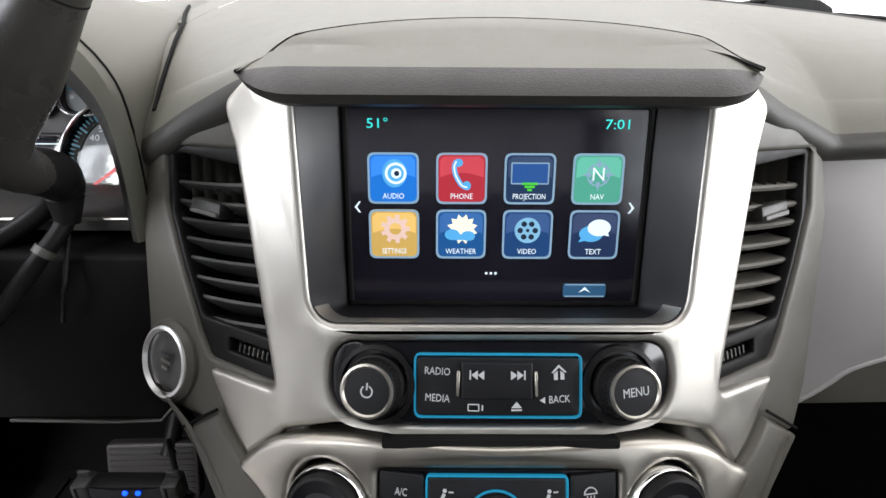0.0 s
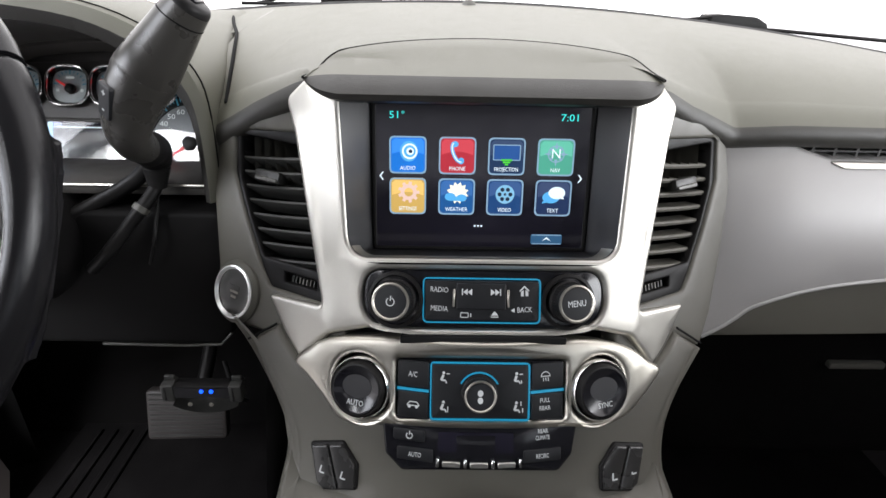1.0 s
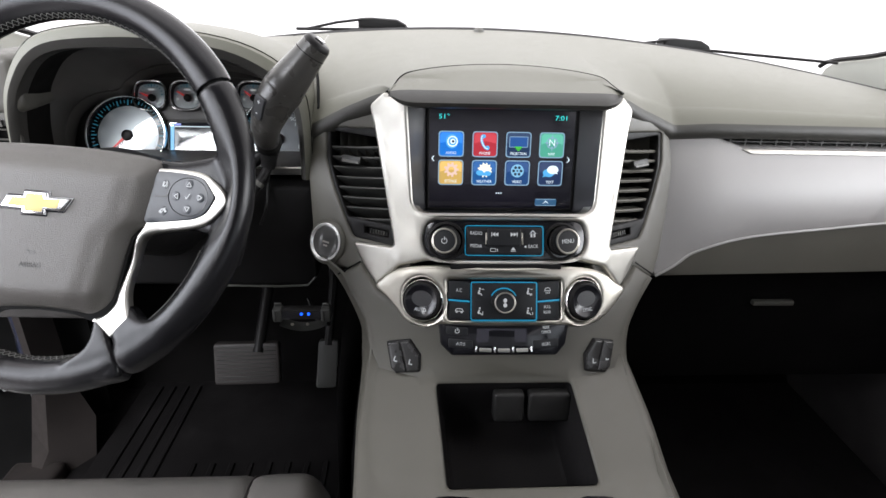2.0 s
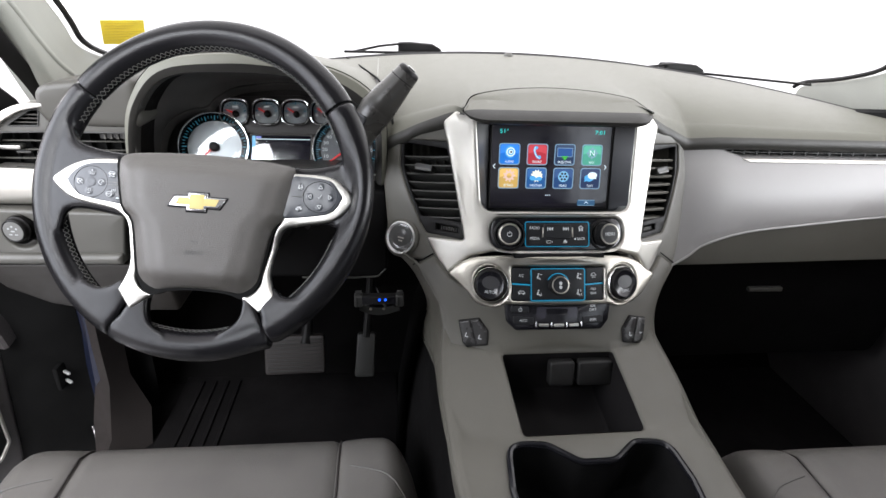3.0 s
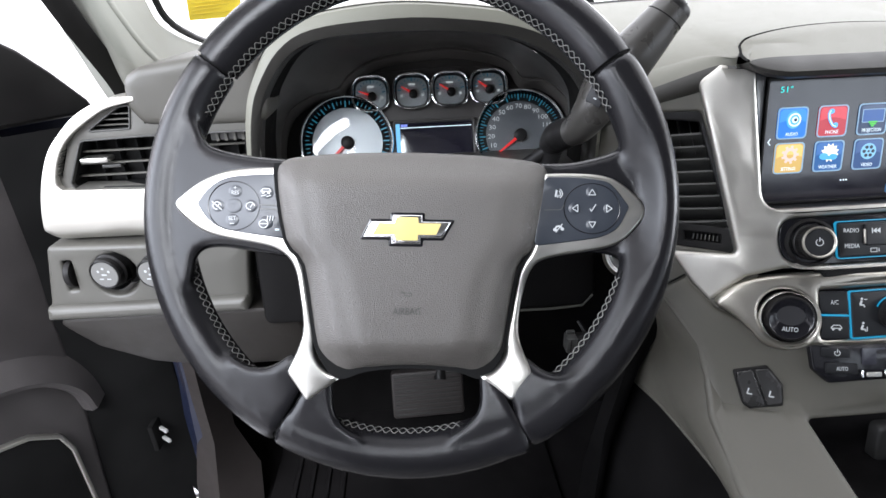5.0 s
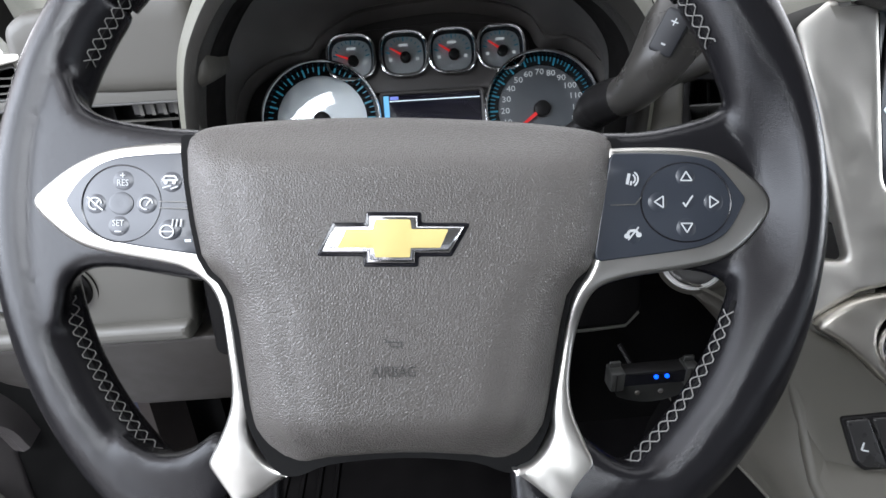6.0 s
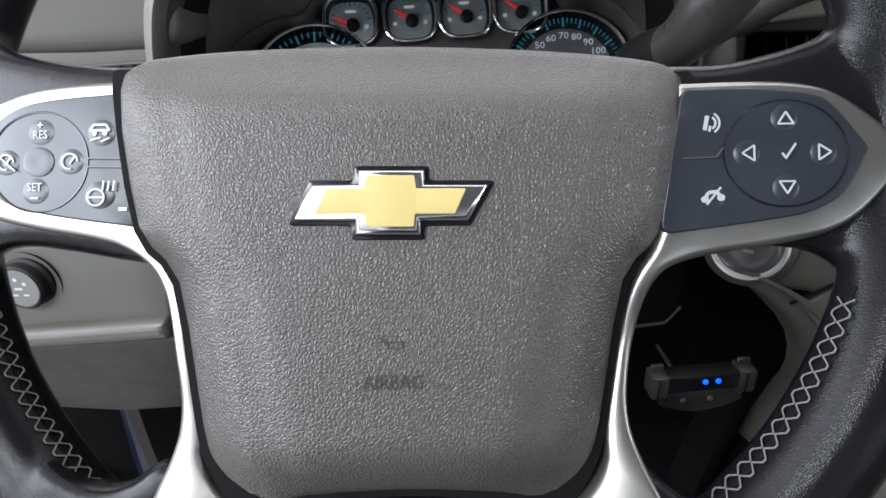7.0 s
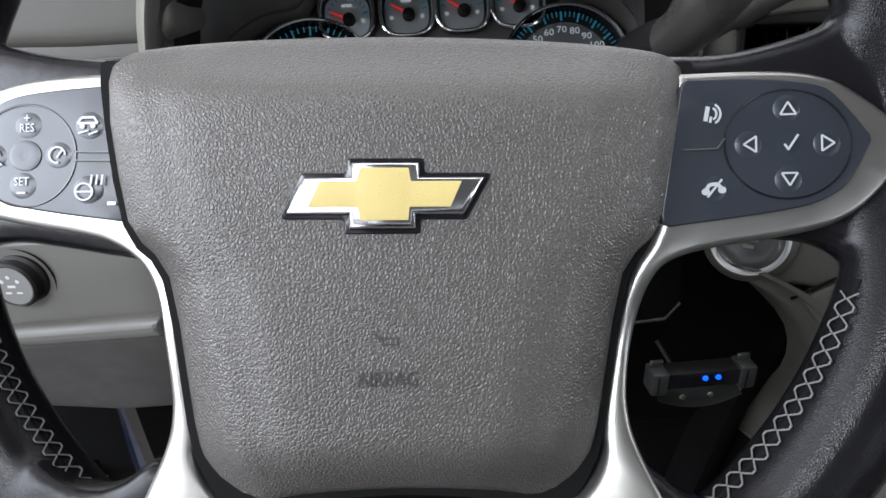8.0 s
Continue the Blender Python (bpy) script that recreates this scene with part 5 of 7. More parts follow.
def arch_at(k):
    """The tunnel's wall at a share k of the way round, by the way travelled."""
    i = min(int(k * (len(inner_arch) - 1)), len(inner_arch) - 2)
    return inner_arch[i].lerp(inner_arch[i + 1], k * (len(inner_arch) - 1) - i)


far = [arch_at(i / (len(visor) - 1)) for i in range(len(visor))]
near = [cl_m @ Vector((x, y, 0.020)) for x, y in visor]
funnel = [[cl_m @ Vector((x * 0.985, y - 0.004, 0.0)) for x, y in visor], [cl_m @ Vector((x * 0.995, y - 0.001, 0.017)) for x, y in visor], near,
          [p + Vector((0, 0.002, 0.003)) for p in near]]
for k in (0.12, 0.3, 0.55, 0.8, 1.0):
    funnel.append([p.lerp(q, k) + Vector((0, 0.012 * math.sin(math.pi * k), 0)) for p, q in zip(near, far)])
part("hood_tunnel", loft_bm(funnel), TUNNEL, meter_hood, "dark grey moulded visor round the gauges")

part("tunnel_sill", box_bm(-0.615, -0.256, 0.452, 0.545, 0.690, 0.700, 0.003, 2), TUNNEL, meter_hood, "dark ledge under the dials")
part("sill_line", tube_bm([(-0.60, 0.4515, 0.7005), (-0.43, 0.4505, 0.7005), (-0.258, 0.4505, 0.7015)], 0.0014, 6), SILVER, meter_hood, "thin bright line along the ledge")
part("tunnel_back", box_bm(-0.60, -0.290, 0.600, 0.606, 0.66, 0.828), CAVITY, meter_hood)

# ---------------------------------------------------------------- steering column and gear lever
column = thing("steering_column", "black plastic steering column shroud", "steering column")
part("shroud", tube_bm([(-0.455, 0.27, 0.730), (-0.455, 0.33, 0.700), (-0.455, 0.40, 0.665), (-0.455, 0.47, 0.63)], [0.045, 0.062, 0.068, 0.07], 24, flatten=0.95), BLACK, column)
lever = thing("gear_lever", "dark grey column gear lever with a fat tapered grip", "gear lever")
LEVER = material("lever_plastic", (0.034, 0.032, 0.029), 0.30, grain=0.08, grain_scale=1500, vary=0.15)
grip_p = [(-0.2195, 0.367, 0.867), (-0.2265, 0.367, 0.859), (-0.236, 0.367, 0.8475), (-0.248, 0.367, 0.8335), (-0.2585, 0.367, 0.821), (-0.260, 0.367, 0.819)]
part("grip", tube_bm(grip_p, [0.0160, 0.0170, 0.0190, 0.0215, 0.0236, 0.0225], 32), LEVER, lever)
part("seam", tube_bm([(-0.2262, 0.367, 0.8594), (-0.2268, 0.367, 0.8586)], 0.0173, 32), CAVITY, lever)
part("end_cap", tube_bm([(-0.2150, 0.367, 0.8723), (-0.2158, 0.367, 0.8714), (-0.2175, 0.367, 0.8694), (-0.2196, 0.367, 0.8669)], [0.0115, 0.0140, 0.0155, 0.0160], 32), BLACK, lever, "black end cap")
tip_m = Matrix.Translation((-0.2147, 0.367, 0.8727)) @ Vector((0.0415, 0, 0.049)).to_track_quat("Z", "Y").to_matrix().to_4x4()
part("end_button", box_bm(-0.0085, 0.0085, -0.0055, 0.0055, -0.002, 0.0012, 0.0012, 2, tip_m), PIANO, lever, "gloss black end button")
for dx in (-0.004, 0.004):
    part("button_mark", box_bm(dx - 0.0022, dx + 0.0022, -0.0022, 0.0022, 0.0005, 0.0016, 0.0003, 1, tip_m), WSILVER, lever)
part("selector_body", tube_bm(spline([(-0.2588, 0.367, 0.8206), (-0.2605, 0.367, 0.8185), (-0.2735, 0.3675, 0.8000), (-0.2835, 0.3700, 0.780), (-0.2895, 0.3840, 0.7625), (-0.2930, 0.404, 0.7525)], 3),
                              list(np.interp(np.linspace(0, 5, 16), range(6), [0.0232, 0.0238, 0.0218, 0.0180, 0.0152, 0.0142])), 28), LEVER, lever)
part("boot", tube_bm(spline([(-0.2915, 0.394, 0.7570), (-0.2955, 0.413, 0.7495), (-0.299, 0.429, 0.742), (-0.3025, 0.438, 0.730), (-0.3040, 0.438, 0.716), (-0.305, 0.436, 0.704)], 4),
                     list(np.interp(np.linspace(0, 5, 21), range(6), [0.0142, 0.0160, 0.0164, 0.0142, 0.0106, 0.0080])), 24), BLACK, lever, "black rubber boot at the bend")
part("arm", tube_bm(spline([(-0.300, 0.434, 0.733), (-0.330, 0.445, 0.708), (-0.37, 0.445, 0.685), (-0.42, 0.43, 0.66)], 6), 0.0075, 16), BLACK, lever)
# plus and minus rocker on the side that faces the driver
nz = Vector((-0.60, -0.80, 0.05)).normalized()
ny = (Vector((0.45, 0, 0.89)) - nz * nz.dot(Vector((0.45, 0, 0.89)))).normalized()
bm_ = Matrix((ny.cross(nz), ny, nz)).transposed().to_4x4()
bm_.translation = Vector((-0.2722, 0.3676, 0.8010)) + nz * 0.0228
rk = sheet("shift_rocker", rect(-0.0080, -0.0135, 0.0080, 0.0135, 0.003), flat(bm_), KEYCAP, lever, thick=0.006, step=0.03, edge=0.001)
text_part("plus", "+", 0.0095, bm_ @ Matrix.Translation((0, 0.0062, 0.0002)), WHITE_P, rk, 0.0001)
text_part("minus", "-", 0.0115, bm_ @ Matrix.Translation((0, -0.0062, 0.0002)), WHITE_P, rk, 0.0001)
part("cable", tube_bm(spline([(-0.3048, 0.437, 0.708), (-0.309, 0.430, 0.699), (-0.317, 0.421, 0.688), (-0.328, 0.414, 0.674), (-0.347, 0.406, 0.651), (-0.372, 0.412, 0.628)], 6), 0.0064, 12), BLACK, lever, "black cable sleeve")
part("cable_clip", tube_bm([(-0.3155, 0.4225, 0.690), (-0.3185, 0.4195, 0.686)], 0.0080, 12), VENT, lever, "pale worn clip on the cable")
part("thin_wire", tube_bm(spline([(-0.305, 0.435, 0.70), (-0.306, 0.425, 0.68), (-0.309, 0.415, 0.655), (-0.320, 0.42, 0.63)], 5), 0.0018, 6), BLACK, lever)

knee = thing("knee_bolster", "black lower dash panel under the column", "dash panel", kind="structure")
kf = lambda u, v, d: Vector((u, 0.425 + 0.15 * (v - 0.62) + d, v))
# black plastic taken darker still, with the shade under the column in it
KNEE_SHADED = material("knee_black", (0.0065, 0.0062, 0.0062), 0.6, spec=0.08, vary=0.2)
sheet("panel", fillet([(-0.64, 0.540), (-0.258, 0.538), (-0.246, 0.555), (-0.246, 0.68), (-0.64, 0.68)], 0.012), kf, KNEE_SHADED, knee, thick=0.10, step=0.04, edge=0.006)
part("lip", tube_bm([(-0.385, 0.414, 0.5385), (-0.30, 0.414, 0.537), (-0.262, 0.414, 0.539), (-0.250, 0.416, 0.552)], 0.0016, 6), VENT, knee, "lighter lower edge")


# ---------------------------------------------------------------- steering wheel
WT = radians(28)
WC = Vector((-0.4535, 0.220 + 0.029 * math.sin(WT), 0.725 + 0.029 * math.cos(WT)))
wheel_m = Matrix.Translation(WC) @ Matrix.Rotation(radians(90) - WT, 4, "X") @ Matrix.Rotation(radians(-4.2), 4, "Z")
wheel = new("steering_wheel")
wheel.empty_display_size = 0.02
wheel.matrix_world = wheel_m
tagged(wheel, "black leather steering wheel with silver spoke trim and stitched rim", "steering wheel")
RR, RT, RZ = 0.1864, 0.0182, -0.016
MID = -0.003


def rim_section(a0, a1, name, label):
    n = max(int((a1 - a0) / 3), 6)
    rings = []
    for i in range(n + 1):
        a = radians(a0 + (a1 - a0) * i / n)
        end = min(i, n - i)
        k = 0.97 if end == 0 else 1.0
        c = Vector((RR * math.cos(a), RR * math.sin(a), RZ))
        out = Vector((math.cos(a), math.sin(a), 0))
        # the rim is a little fatter towards the driver's thumbs
        fat = 1.0 + 0.03 * math.exp(-((math.degrees(a) % 180 - 35) / 14) ** 2) if math.sin(a) > 0 else 1.0
        rings.append([c + out * (RT * k * fat * math.cos(t)) + Vector((0, 0, RT * 0.98 * k * math.sin(t))) for t in [2 * math.pi * j / 18 for j in range(18)]])
    return part(name, loft_bm(rings, closed=True, caps=True), RIM_LEATHER, wheel, label)


_, rim_left, rim_low, rim_right = [rim_section(a0, a1, "rim_section", "black leather rim section") for a0, a1 in ((33.6, 143.1), (143.5, 242.5), (242.9, 299.0), (299.4, 393.2))]
part("rim_core", tube_bm([(RR * math.cos(a), RR * math.sin(a), RZ) for a in np.linspace(0, 2 * math.pi, 73)[:-1]], RT * 0.80, 10, True), CAVITY, wheel)

def chaikin(pts, times):
    """Round a polygon by cutting its corners again and again; a doubled point stays sharper."""
    for _ in range(times):
        out = []
        for a, b in zip(pts, pts[1:] + pts[:1]):
            out += [(a[0] * 0.75 + b[0] * 0.25, a[1] * 0.75 + b[1] * 0.25), (a[0] * 0.25 + b[0] * 0.75, a[1] * 0.25 + b[1] * 0.75)]
        pts = [p for p, q in zip(out, out[1:] + out[:1]) if math.hypot(p[0] - q[0], p[1] - q[1]) > 1e-5]
    return pts


def sink(p, d):
    """Set a point deeper by d, spreading it from the hub as it goes."""
    k = 1 + d / 0.40
    return Vector((0.004 + (p.x - 0.004) * k, -0.045 + (p.y + 0.045) * k, p.z - d))


# leather webs where the spokes run into the rim
web_left = [(-0.085, 0.0320), (-0.1116, 0.0338), (-0.1292, 0.0361), (-0.1463, 0.0397), (-0.157, 0.043), (-0.1635, 0.049), (-0.1675, 0.0600), (-0.176, 0.076), (-0.186, 0.072), (-0.200, 0.0), (-0.186, -0.072), (-0.176, -0.076), (-0.1690, -0.0604), (-0.1678, -0.0467), (-0.1651, -0.0381), (-0.1576, -0.0338), (-0.145, -0.0332), (-0.1279, -0.0356), (-0.1066, -0.0392), (-0.085, -0.042)]
web_right = [(0.079, 0.0310), (0.0953, 0.0316), (0.113, 0.0311), (0.1342, 0.0357), (0.1469, 0.0398), (0.1550, 0.0470), (0.1595, 0.0560), (0.166, 0.066), (0.172, 0.064), (0.178, 0.0), (0.172, -0.066), (0.165, -0.066), (0.1580, -0.0560), (0.1535, -0.044), (0.1423, -0.0366), (0.1255, -0.0347), (0.0962, -0.0363), (0.0795, -0.0406), (0.070, -0.045)]
webs = []
for side, web, face_z in ((rim_left, web_left, lambda u: -0.0148 - 0.19 * max(-0.1045 - u, 0) - 0.35 * max(-0.186 - u, 0)), (rim_right, web_right, lambda u: -0.0060 + 0.15 * max(u - 0.10, 0))):
    web = chaikin(web, 1)
    web = web if signed_area(web) > 0 else web[::-1]
    webs.append((side, sheet("spoke_leather", web, lambda u, v, d: sink(Vector((u, v, face_z(u))), d), RIM_LEATHER, wheel, thick=0.020, step=0.008, edge=0.007, back=True)))
# webs under the feet of the lower spokes, parted along the rim's joints
FEET = ((rim_left, [(-0.142, -0.112), (-0.1336, -0.1162), (-0.1236, -0.1219), (-0.1105, -0.1227), (-0.0992, -0.1177), (-0.0935, -0.1115), (-0.085, -0.113), (-0.0783, -0.130), (-0.0858, -0.1431), (-0.1034, -0.1744), (-0.116, -0.168), (-0.148, -0.140)]),
        (rim_low, [(-0.0775, -0.130), (-0.072, -0.127), (-0.0595, -0.1267), (-0.0605, -0.1382), (-0.0586, -0.1546), (-0.051, -0.1644), (-0.035, -0.172), (-0.030, -0.186), (-0.060, -0.188), (-0.098, -0.178), (-0.1026, -0.1744), (-0.0850, -0.1431)]),
        (rim_right, [(0.122, -0.118), (0.1138, -0.1195), (0.1007, -0.1227), (0.0908, -0.1199), (0.083, -0.1131), (0.076, -0.108), (0.062, -0.118), (0.0590, -0.125), (0.0688, -0.1432), (0.0843, -0.1708), (0.094, -0.168), (0.128, -0.140)]),
        (rim_low, [(0.0582, -0.125), (0.0680, -0.1432), (0.0835, -0.1708), (0.078, -0.180), (0.045, -0.184), (0.015, -0.184), (0.022, -0.170), (0.0396, -0.1576), (0.0465, -0.148), (0.0472, -0.1352), (0.0459, -0.1228)]))


def foot_face(u, v, d):
    t = min(max((math.hypot(u + 0.013, v) - 0.13) / 0.045, 0), 1)
    inner = -0.0150 if u < 0 else -0.0035
    return sink(Vector((u, v, inner + (-0.0044 + 0.142 * (u + 0.013) - inner) * t * t * (3 - 2 * t))), d)


for side, f_ in FEET:
    f_ = chaikin(f_, 1)
    webs.append((side, sheet("spoke_leather", f_ if signed_area(f_) > 0 else f_[::-1], foot_face, RIM_LEATHER, wheel, thick=0.020, step=0.010, edge=0.004, back=True)))

# silver trim of the spokes
trim_out = [(0.0945, 0.0240), (0.0945, 0.0240), (0.118, 0.0246), (0.140, 0.0240), (0.1545, 0.0192), (0.1775, -0.0002), (0.1670, -0.0165), (0.1530, -0.0285), (0.1355, -0.0330), (0.0955, -0.0385), (0.0840, -0.0470), (0.0770, -0.0720), (0.0748, -0.0940), (0.0780, -0.1075), (0.0855, -0.1240), (0.0705, -0.1450), (0.0465, -0.1265), (0.0585, -0.1235), (0.0675, -0.1100), (0.0660, -0.0980), (0.0755, -0.0480), (0.0900, -0.0295)]
trim = chaikin(trim_out[:14] + [trim_out[14]] * 2 + [trim_out[15]] * 2 + [trim_out[16]] * 2 + trim_out[17:], 3)
trim_face = lambda u, v, d: Vector((u, v, -0.0035 + (0.003 if v < -0.09 else 0.0) * min((-v - 0.09) / 0.03, 1) - d))
# the trim beside the driver's left hand sits deeper and ends in a sharper tip
sunk = lambda pts: [(-0.1045 + (x + 0.1045) / 1.08, y - 0.001) for x, y in pts]
tip_l = sunk([(-0.1030, 0.0258), (-0.1030, 0.0258), (-0.118, 0.0255), (-0.132, 0.0245), (-0.1450, 0.0220), (-0.1595, 0.0155), (-0.1715, 0.0060), (-0.1800, -0.0024), (-0.1700, -0.0130), (-0.1565, -0.0232), (-0.1385, -0.0275), (-0.115, -0.0312), (-0.1015, -0.0350)])
trim_l = chaikin(tip_l + [(-0.006 - x, y) for x, y in trim_out[10:14]] + [(-0.006 - x, y) for x, y in [trim_out[14]] * 2 + [trim_out[15]] * 2 + [trim_out[16]] * 2 + trim_out[17:]], 3)
trim_l = trim_l if signed_area(trim_l) > 0 else trim_l[::-1]
for f_ in (trim, trim_l):
    sheet("spoke_trim", f_, trim_face, WSILVER, wheel, thick=0.012, step=0.010, edge=0.0028, label="satin silver spoke trim")
pod_out = chaikin([(0.0970, 0.0208), (0.0970, 0.0208), (0.1196, 0.0212), (0.1430, 0.0190), (0.1500, 0.0150), (0.1620, -0.0005), (0.1620, -0.0005), (0.1540, -0.0160), (0.1450, -0.0215), (0.1349, -0.0245), (0.0880, -0.0304), (0.0880, -0.0304)], 3)
pods = []
pod_left = chaikin(sunk([(-0.1045, 0.0204), (-0.1045, 0.0204), (-0.125, 0.0194), (-0.1420, 0.0172), (-0.1540, 0.0088), (-0.1608, -0.0020), (-0.1608, -0.0020), (-0.1550, -0.0118), (-0.1455, -0.0200), (-0.1245, -0.0240), (-0.0960, -0.0276), (-0.0960, -0.0276)]), 3)
pod_left = pod_left if signed_area(pod_left) > 0 else pod_left[::-1]
for f_ in (pod_out, pod_left):
    pods.append(sheet("button_pod", f_, lambda u, v, d: Vector((u, v, -0.0018 - d)), BUTTON, wheel, thick=0.004, step=0.012, edge=0.0008))
on_pod = lambda lift=0.0: (lambda u, v, d: Vector((u, v, -0.0010 + lift - d)))


def print_on(pod, name, polys, mat=WHITE_P, lift=0.0):
    return part(name, flat_bm(polys, on_pod(lift), -0.0002), mat, pod, smooth=False)


def groove(pod, cx, cy, rx, ry):
    pts = [(cx + rx * math.cos(a), cy + ry * math.sin(a), -0.0018) for a in np.linspace(0, 2 * math.pi, 49)[:-1]]
    part("groove", tube_bm(pts, 0.0004, 5, True), PIANO, pod)


def hollow(pts, w):
    return [strip(a, b, w) for a, b in zip(pts, pts[1:] + pts[:1])]


R_, L_ = pods
def nub(pod, x, y, r=0.0058):
    part("nub", turned([(r, -0.0004), (r * 0.8, 0.0003), (r * 0.45, 0.0007), (0.0004, 0.0008)], 20, Matrix.Translation((x, y, -0.0021))), BUTTON, pod, "raised round button")


for x, y in ((0.1328, 0.0100), (0.1328, -0.0144), (0.1195, -0.0022), (0.1461, -0.0022), (0.1062, 0.0085), (0.1070, -0.0172)):
    nub(R_, x, y)
for x, y in ((-0.1310, 0.0060), (-0.1326, -0.0152), (-0.1428, -0.0048), (-0.1206, -0.0048), (-0.1104, 0.0055), (-0.1110, -0.0170)):
    nub(L_, x, y)
groove(R_, 0.1328, -0.0022, 0.0215, 0.0186)
part("centre_key", turned([(0.0062, -0.002), (0.0058, -0.0005), (0.0004, -0.0002)], 24, Matrix.Translation((0.1328, -0.0022, -0.0014))), BUTTON, R_)
for dx, dy, ang in ((0, 0.0120, 0), (0, -0.0120, 180), (-0.0131, 0, 90), (0.0131, 0, -90)):
    a = radians(ang)
    tri_ = [(0, 0.0022), (-0.0027, -0.0020), (0.0027, -0.0020)]
    tri_ = [(0.1328 + dx + x * math.cos(a) - y * math.sin(a), -0.0022 + dy + x * math.sin(a) + y * math.cos(a)) for x, y in tri_]
    print_on(R_, "arrow", hollow(tri_, 0.0006))
print_on(R_, "check", [strip((0.1305, -0.0026), (0.1318, -0.0044), 0.0007), strip((0.1316, -0.0046), (0.1352, 0.0006), 0.0007)], lift=0.0012)
print_on(R_, "voice_mark", [strip((0.1046, 0.0060), (0.1056, 0.0110), 0.0014), strip((0.1062, 0.0055), (0.1066, 0.0075), 0.0008)] + [q for r_ in (0.0026, 0.0040) for q in ring_poly(0.1062, 0.0085, r_, 0.0007, 18)[-3:] + ring_poly(0.1062, 0.0085, r_, 0.0007, 18)[:3]])
print_on(R_, "call_mark", [circle(0.1042, -0.0182, 0.0014, 0.0012, 10), circle(0.1098, -0.0176, 0.0014, 0.0012, 10)] + [strip(a, b, 0.0012) for a, b in zip([(0.1042, -0.0178), (0.1055, -0.0158), (0.1082, -0.0155), (0.1098, -0.0172)], [(0.1055, -0.0158), (0.1082, -0.0155), (0.1098, -0.0172)])] + [strip((0.1048, -0.0200), (0.1098, -0.0140), 0.0007)])
print_on(R_, "divider", [strip((0.0965, -0.0038), (0.1085, -0.0034), 0.0005), strip((0.1085, -0.0034), (0.1112, 0.0000), 0.0005)], VENT)
groove(L_, -0.1318, -0.0047, 0.0172, 0.0180)
part("centre_key", turned([(0.0056, -0.002), (0.0054, -0.0003), (0.004, 0.0002), (0.0004, -0.0008)], 24, Matrix.Translation((-0.1318, -0.0047, -0.0012))), BUTTON, L_)
text_part("caption", "RES", 0.0042, Matrix.Translation((-0.1310, 0.0048, -0.0010)), WHITE_P, L_, 0.0001, squeeze=0.8)
text_part("caption", "+", 0.0045, Matrix.Translation((-0.1310, 0.0082, -0.0010)), WHITE_P, L_, 0.0001)
text_part("caption", "SET", 0.0042, Matrix.Translation((-0.1326, -0.0140, -0.0010)), WHITE_P, L_, 0.0001, squeeze=0.8)
print_on(L_, "minus", [strip((-0.1340, -0.0178), (-0.1312, -0.0178), 0.0006)])
for gx in (-0.1428, -0.1206):
    polys = ring_poly(gx, -0.0048, 0.0030, 0.0006, 18)[:14] + [strip((gx, -0.0058), (gx + 0.0018, -0.0030), 0.0006)]
    if gx < -0.13:
        polys += [strip((gx - 0.0034, -0.0018), (gx + 0.0034, -0.0080), 0.0006)]
    print_on(L_, "cruise_mark", polys)
print_on(L_, "distance_mark", [strip((-0.1138, 0.0060), (-0.1070, 0.0060), 0.0008), strip((-0.1125, 0.0080), (-0.1083, 0.0080), 0.0008), strip((-0.1138, 0.0060), (-0.1125, 0.0080), 0.0007), strip((-0.1083, 0.0080), (-0.1070, 0.0060), 0.0007), circle(-0.1122, 0.0050, 0.0009, n=8), circle(-0.1086, 0.0050, 0.0009, n=8), strip((-0.1136, 0.0025), (-0.1100, 0.0035), 0.0006), strip((-0.1100, 0.0020), (-0.1070, 0.0032), 0.0006)])
print_on(L_, "heat_mark", ring_poly(-0.1115, -0.0178, 0.0032, 0.0006, 18) + [strip((-0.1145, -0.0178), (-0.1085, -0.0178), 0.0006)] + [strip((-0.1092 + 0.0018 * k, -0.0155), (-0.1088 + 0.0018 * k, -0.0120), 0.0006) for k in range(3)])
print_on(L_, "tell_tale", [rect(-0.1036, -0.0226, -0.1010, -0.0214)], ICE)
print_on(L_, "divider", [strip((-0.1150, -0.0038), (-0.1005, -0.0042), 0.0005), strip((-0.1150, -0.0068), (-0.1005, -0.0072), 0.0005)], VENT)

# airbag cover
pad = [(-0.1030, 0.0200), (-0.0990, 0.0300), (-0.084, 0.0340), (-0.05, 0.0372), (-0.003, 0.0385), (0.045, 0.0372), (0.080, 0.0340), (0.0950, 0.0300), (0.0985, 0.0200), (0.0895, -0.0280), (0.0745, -0.0470), (0.0655, -0.0960), (0.0615, -0.1110), (0.0530, -0.1240), (0.0450, -0.1265), (0.0300, -0.1215), (-0.003, -0.1190), (-0.0360, -0.1215), (-0.0510, -0.1265), (-0.0595, -0.1240), (-0.0685, -0.1110), (-0.0730, -0.0960), (-0.0815, -0.0470), (-0.0950, -0.0280)]
pad = spline(pad, 3, True)
smooth_step = lambda a, b, x: (lambda t: t * t * (3 - 2 * t))(min(max((x - a) / (b - a), 0), 1))


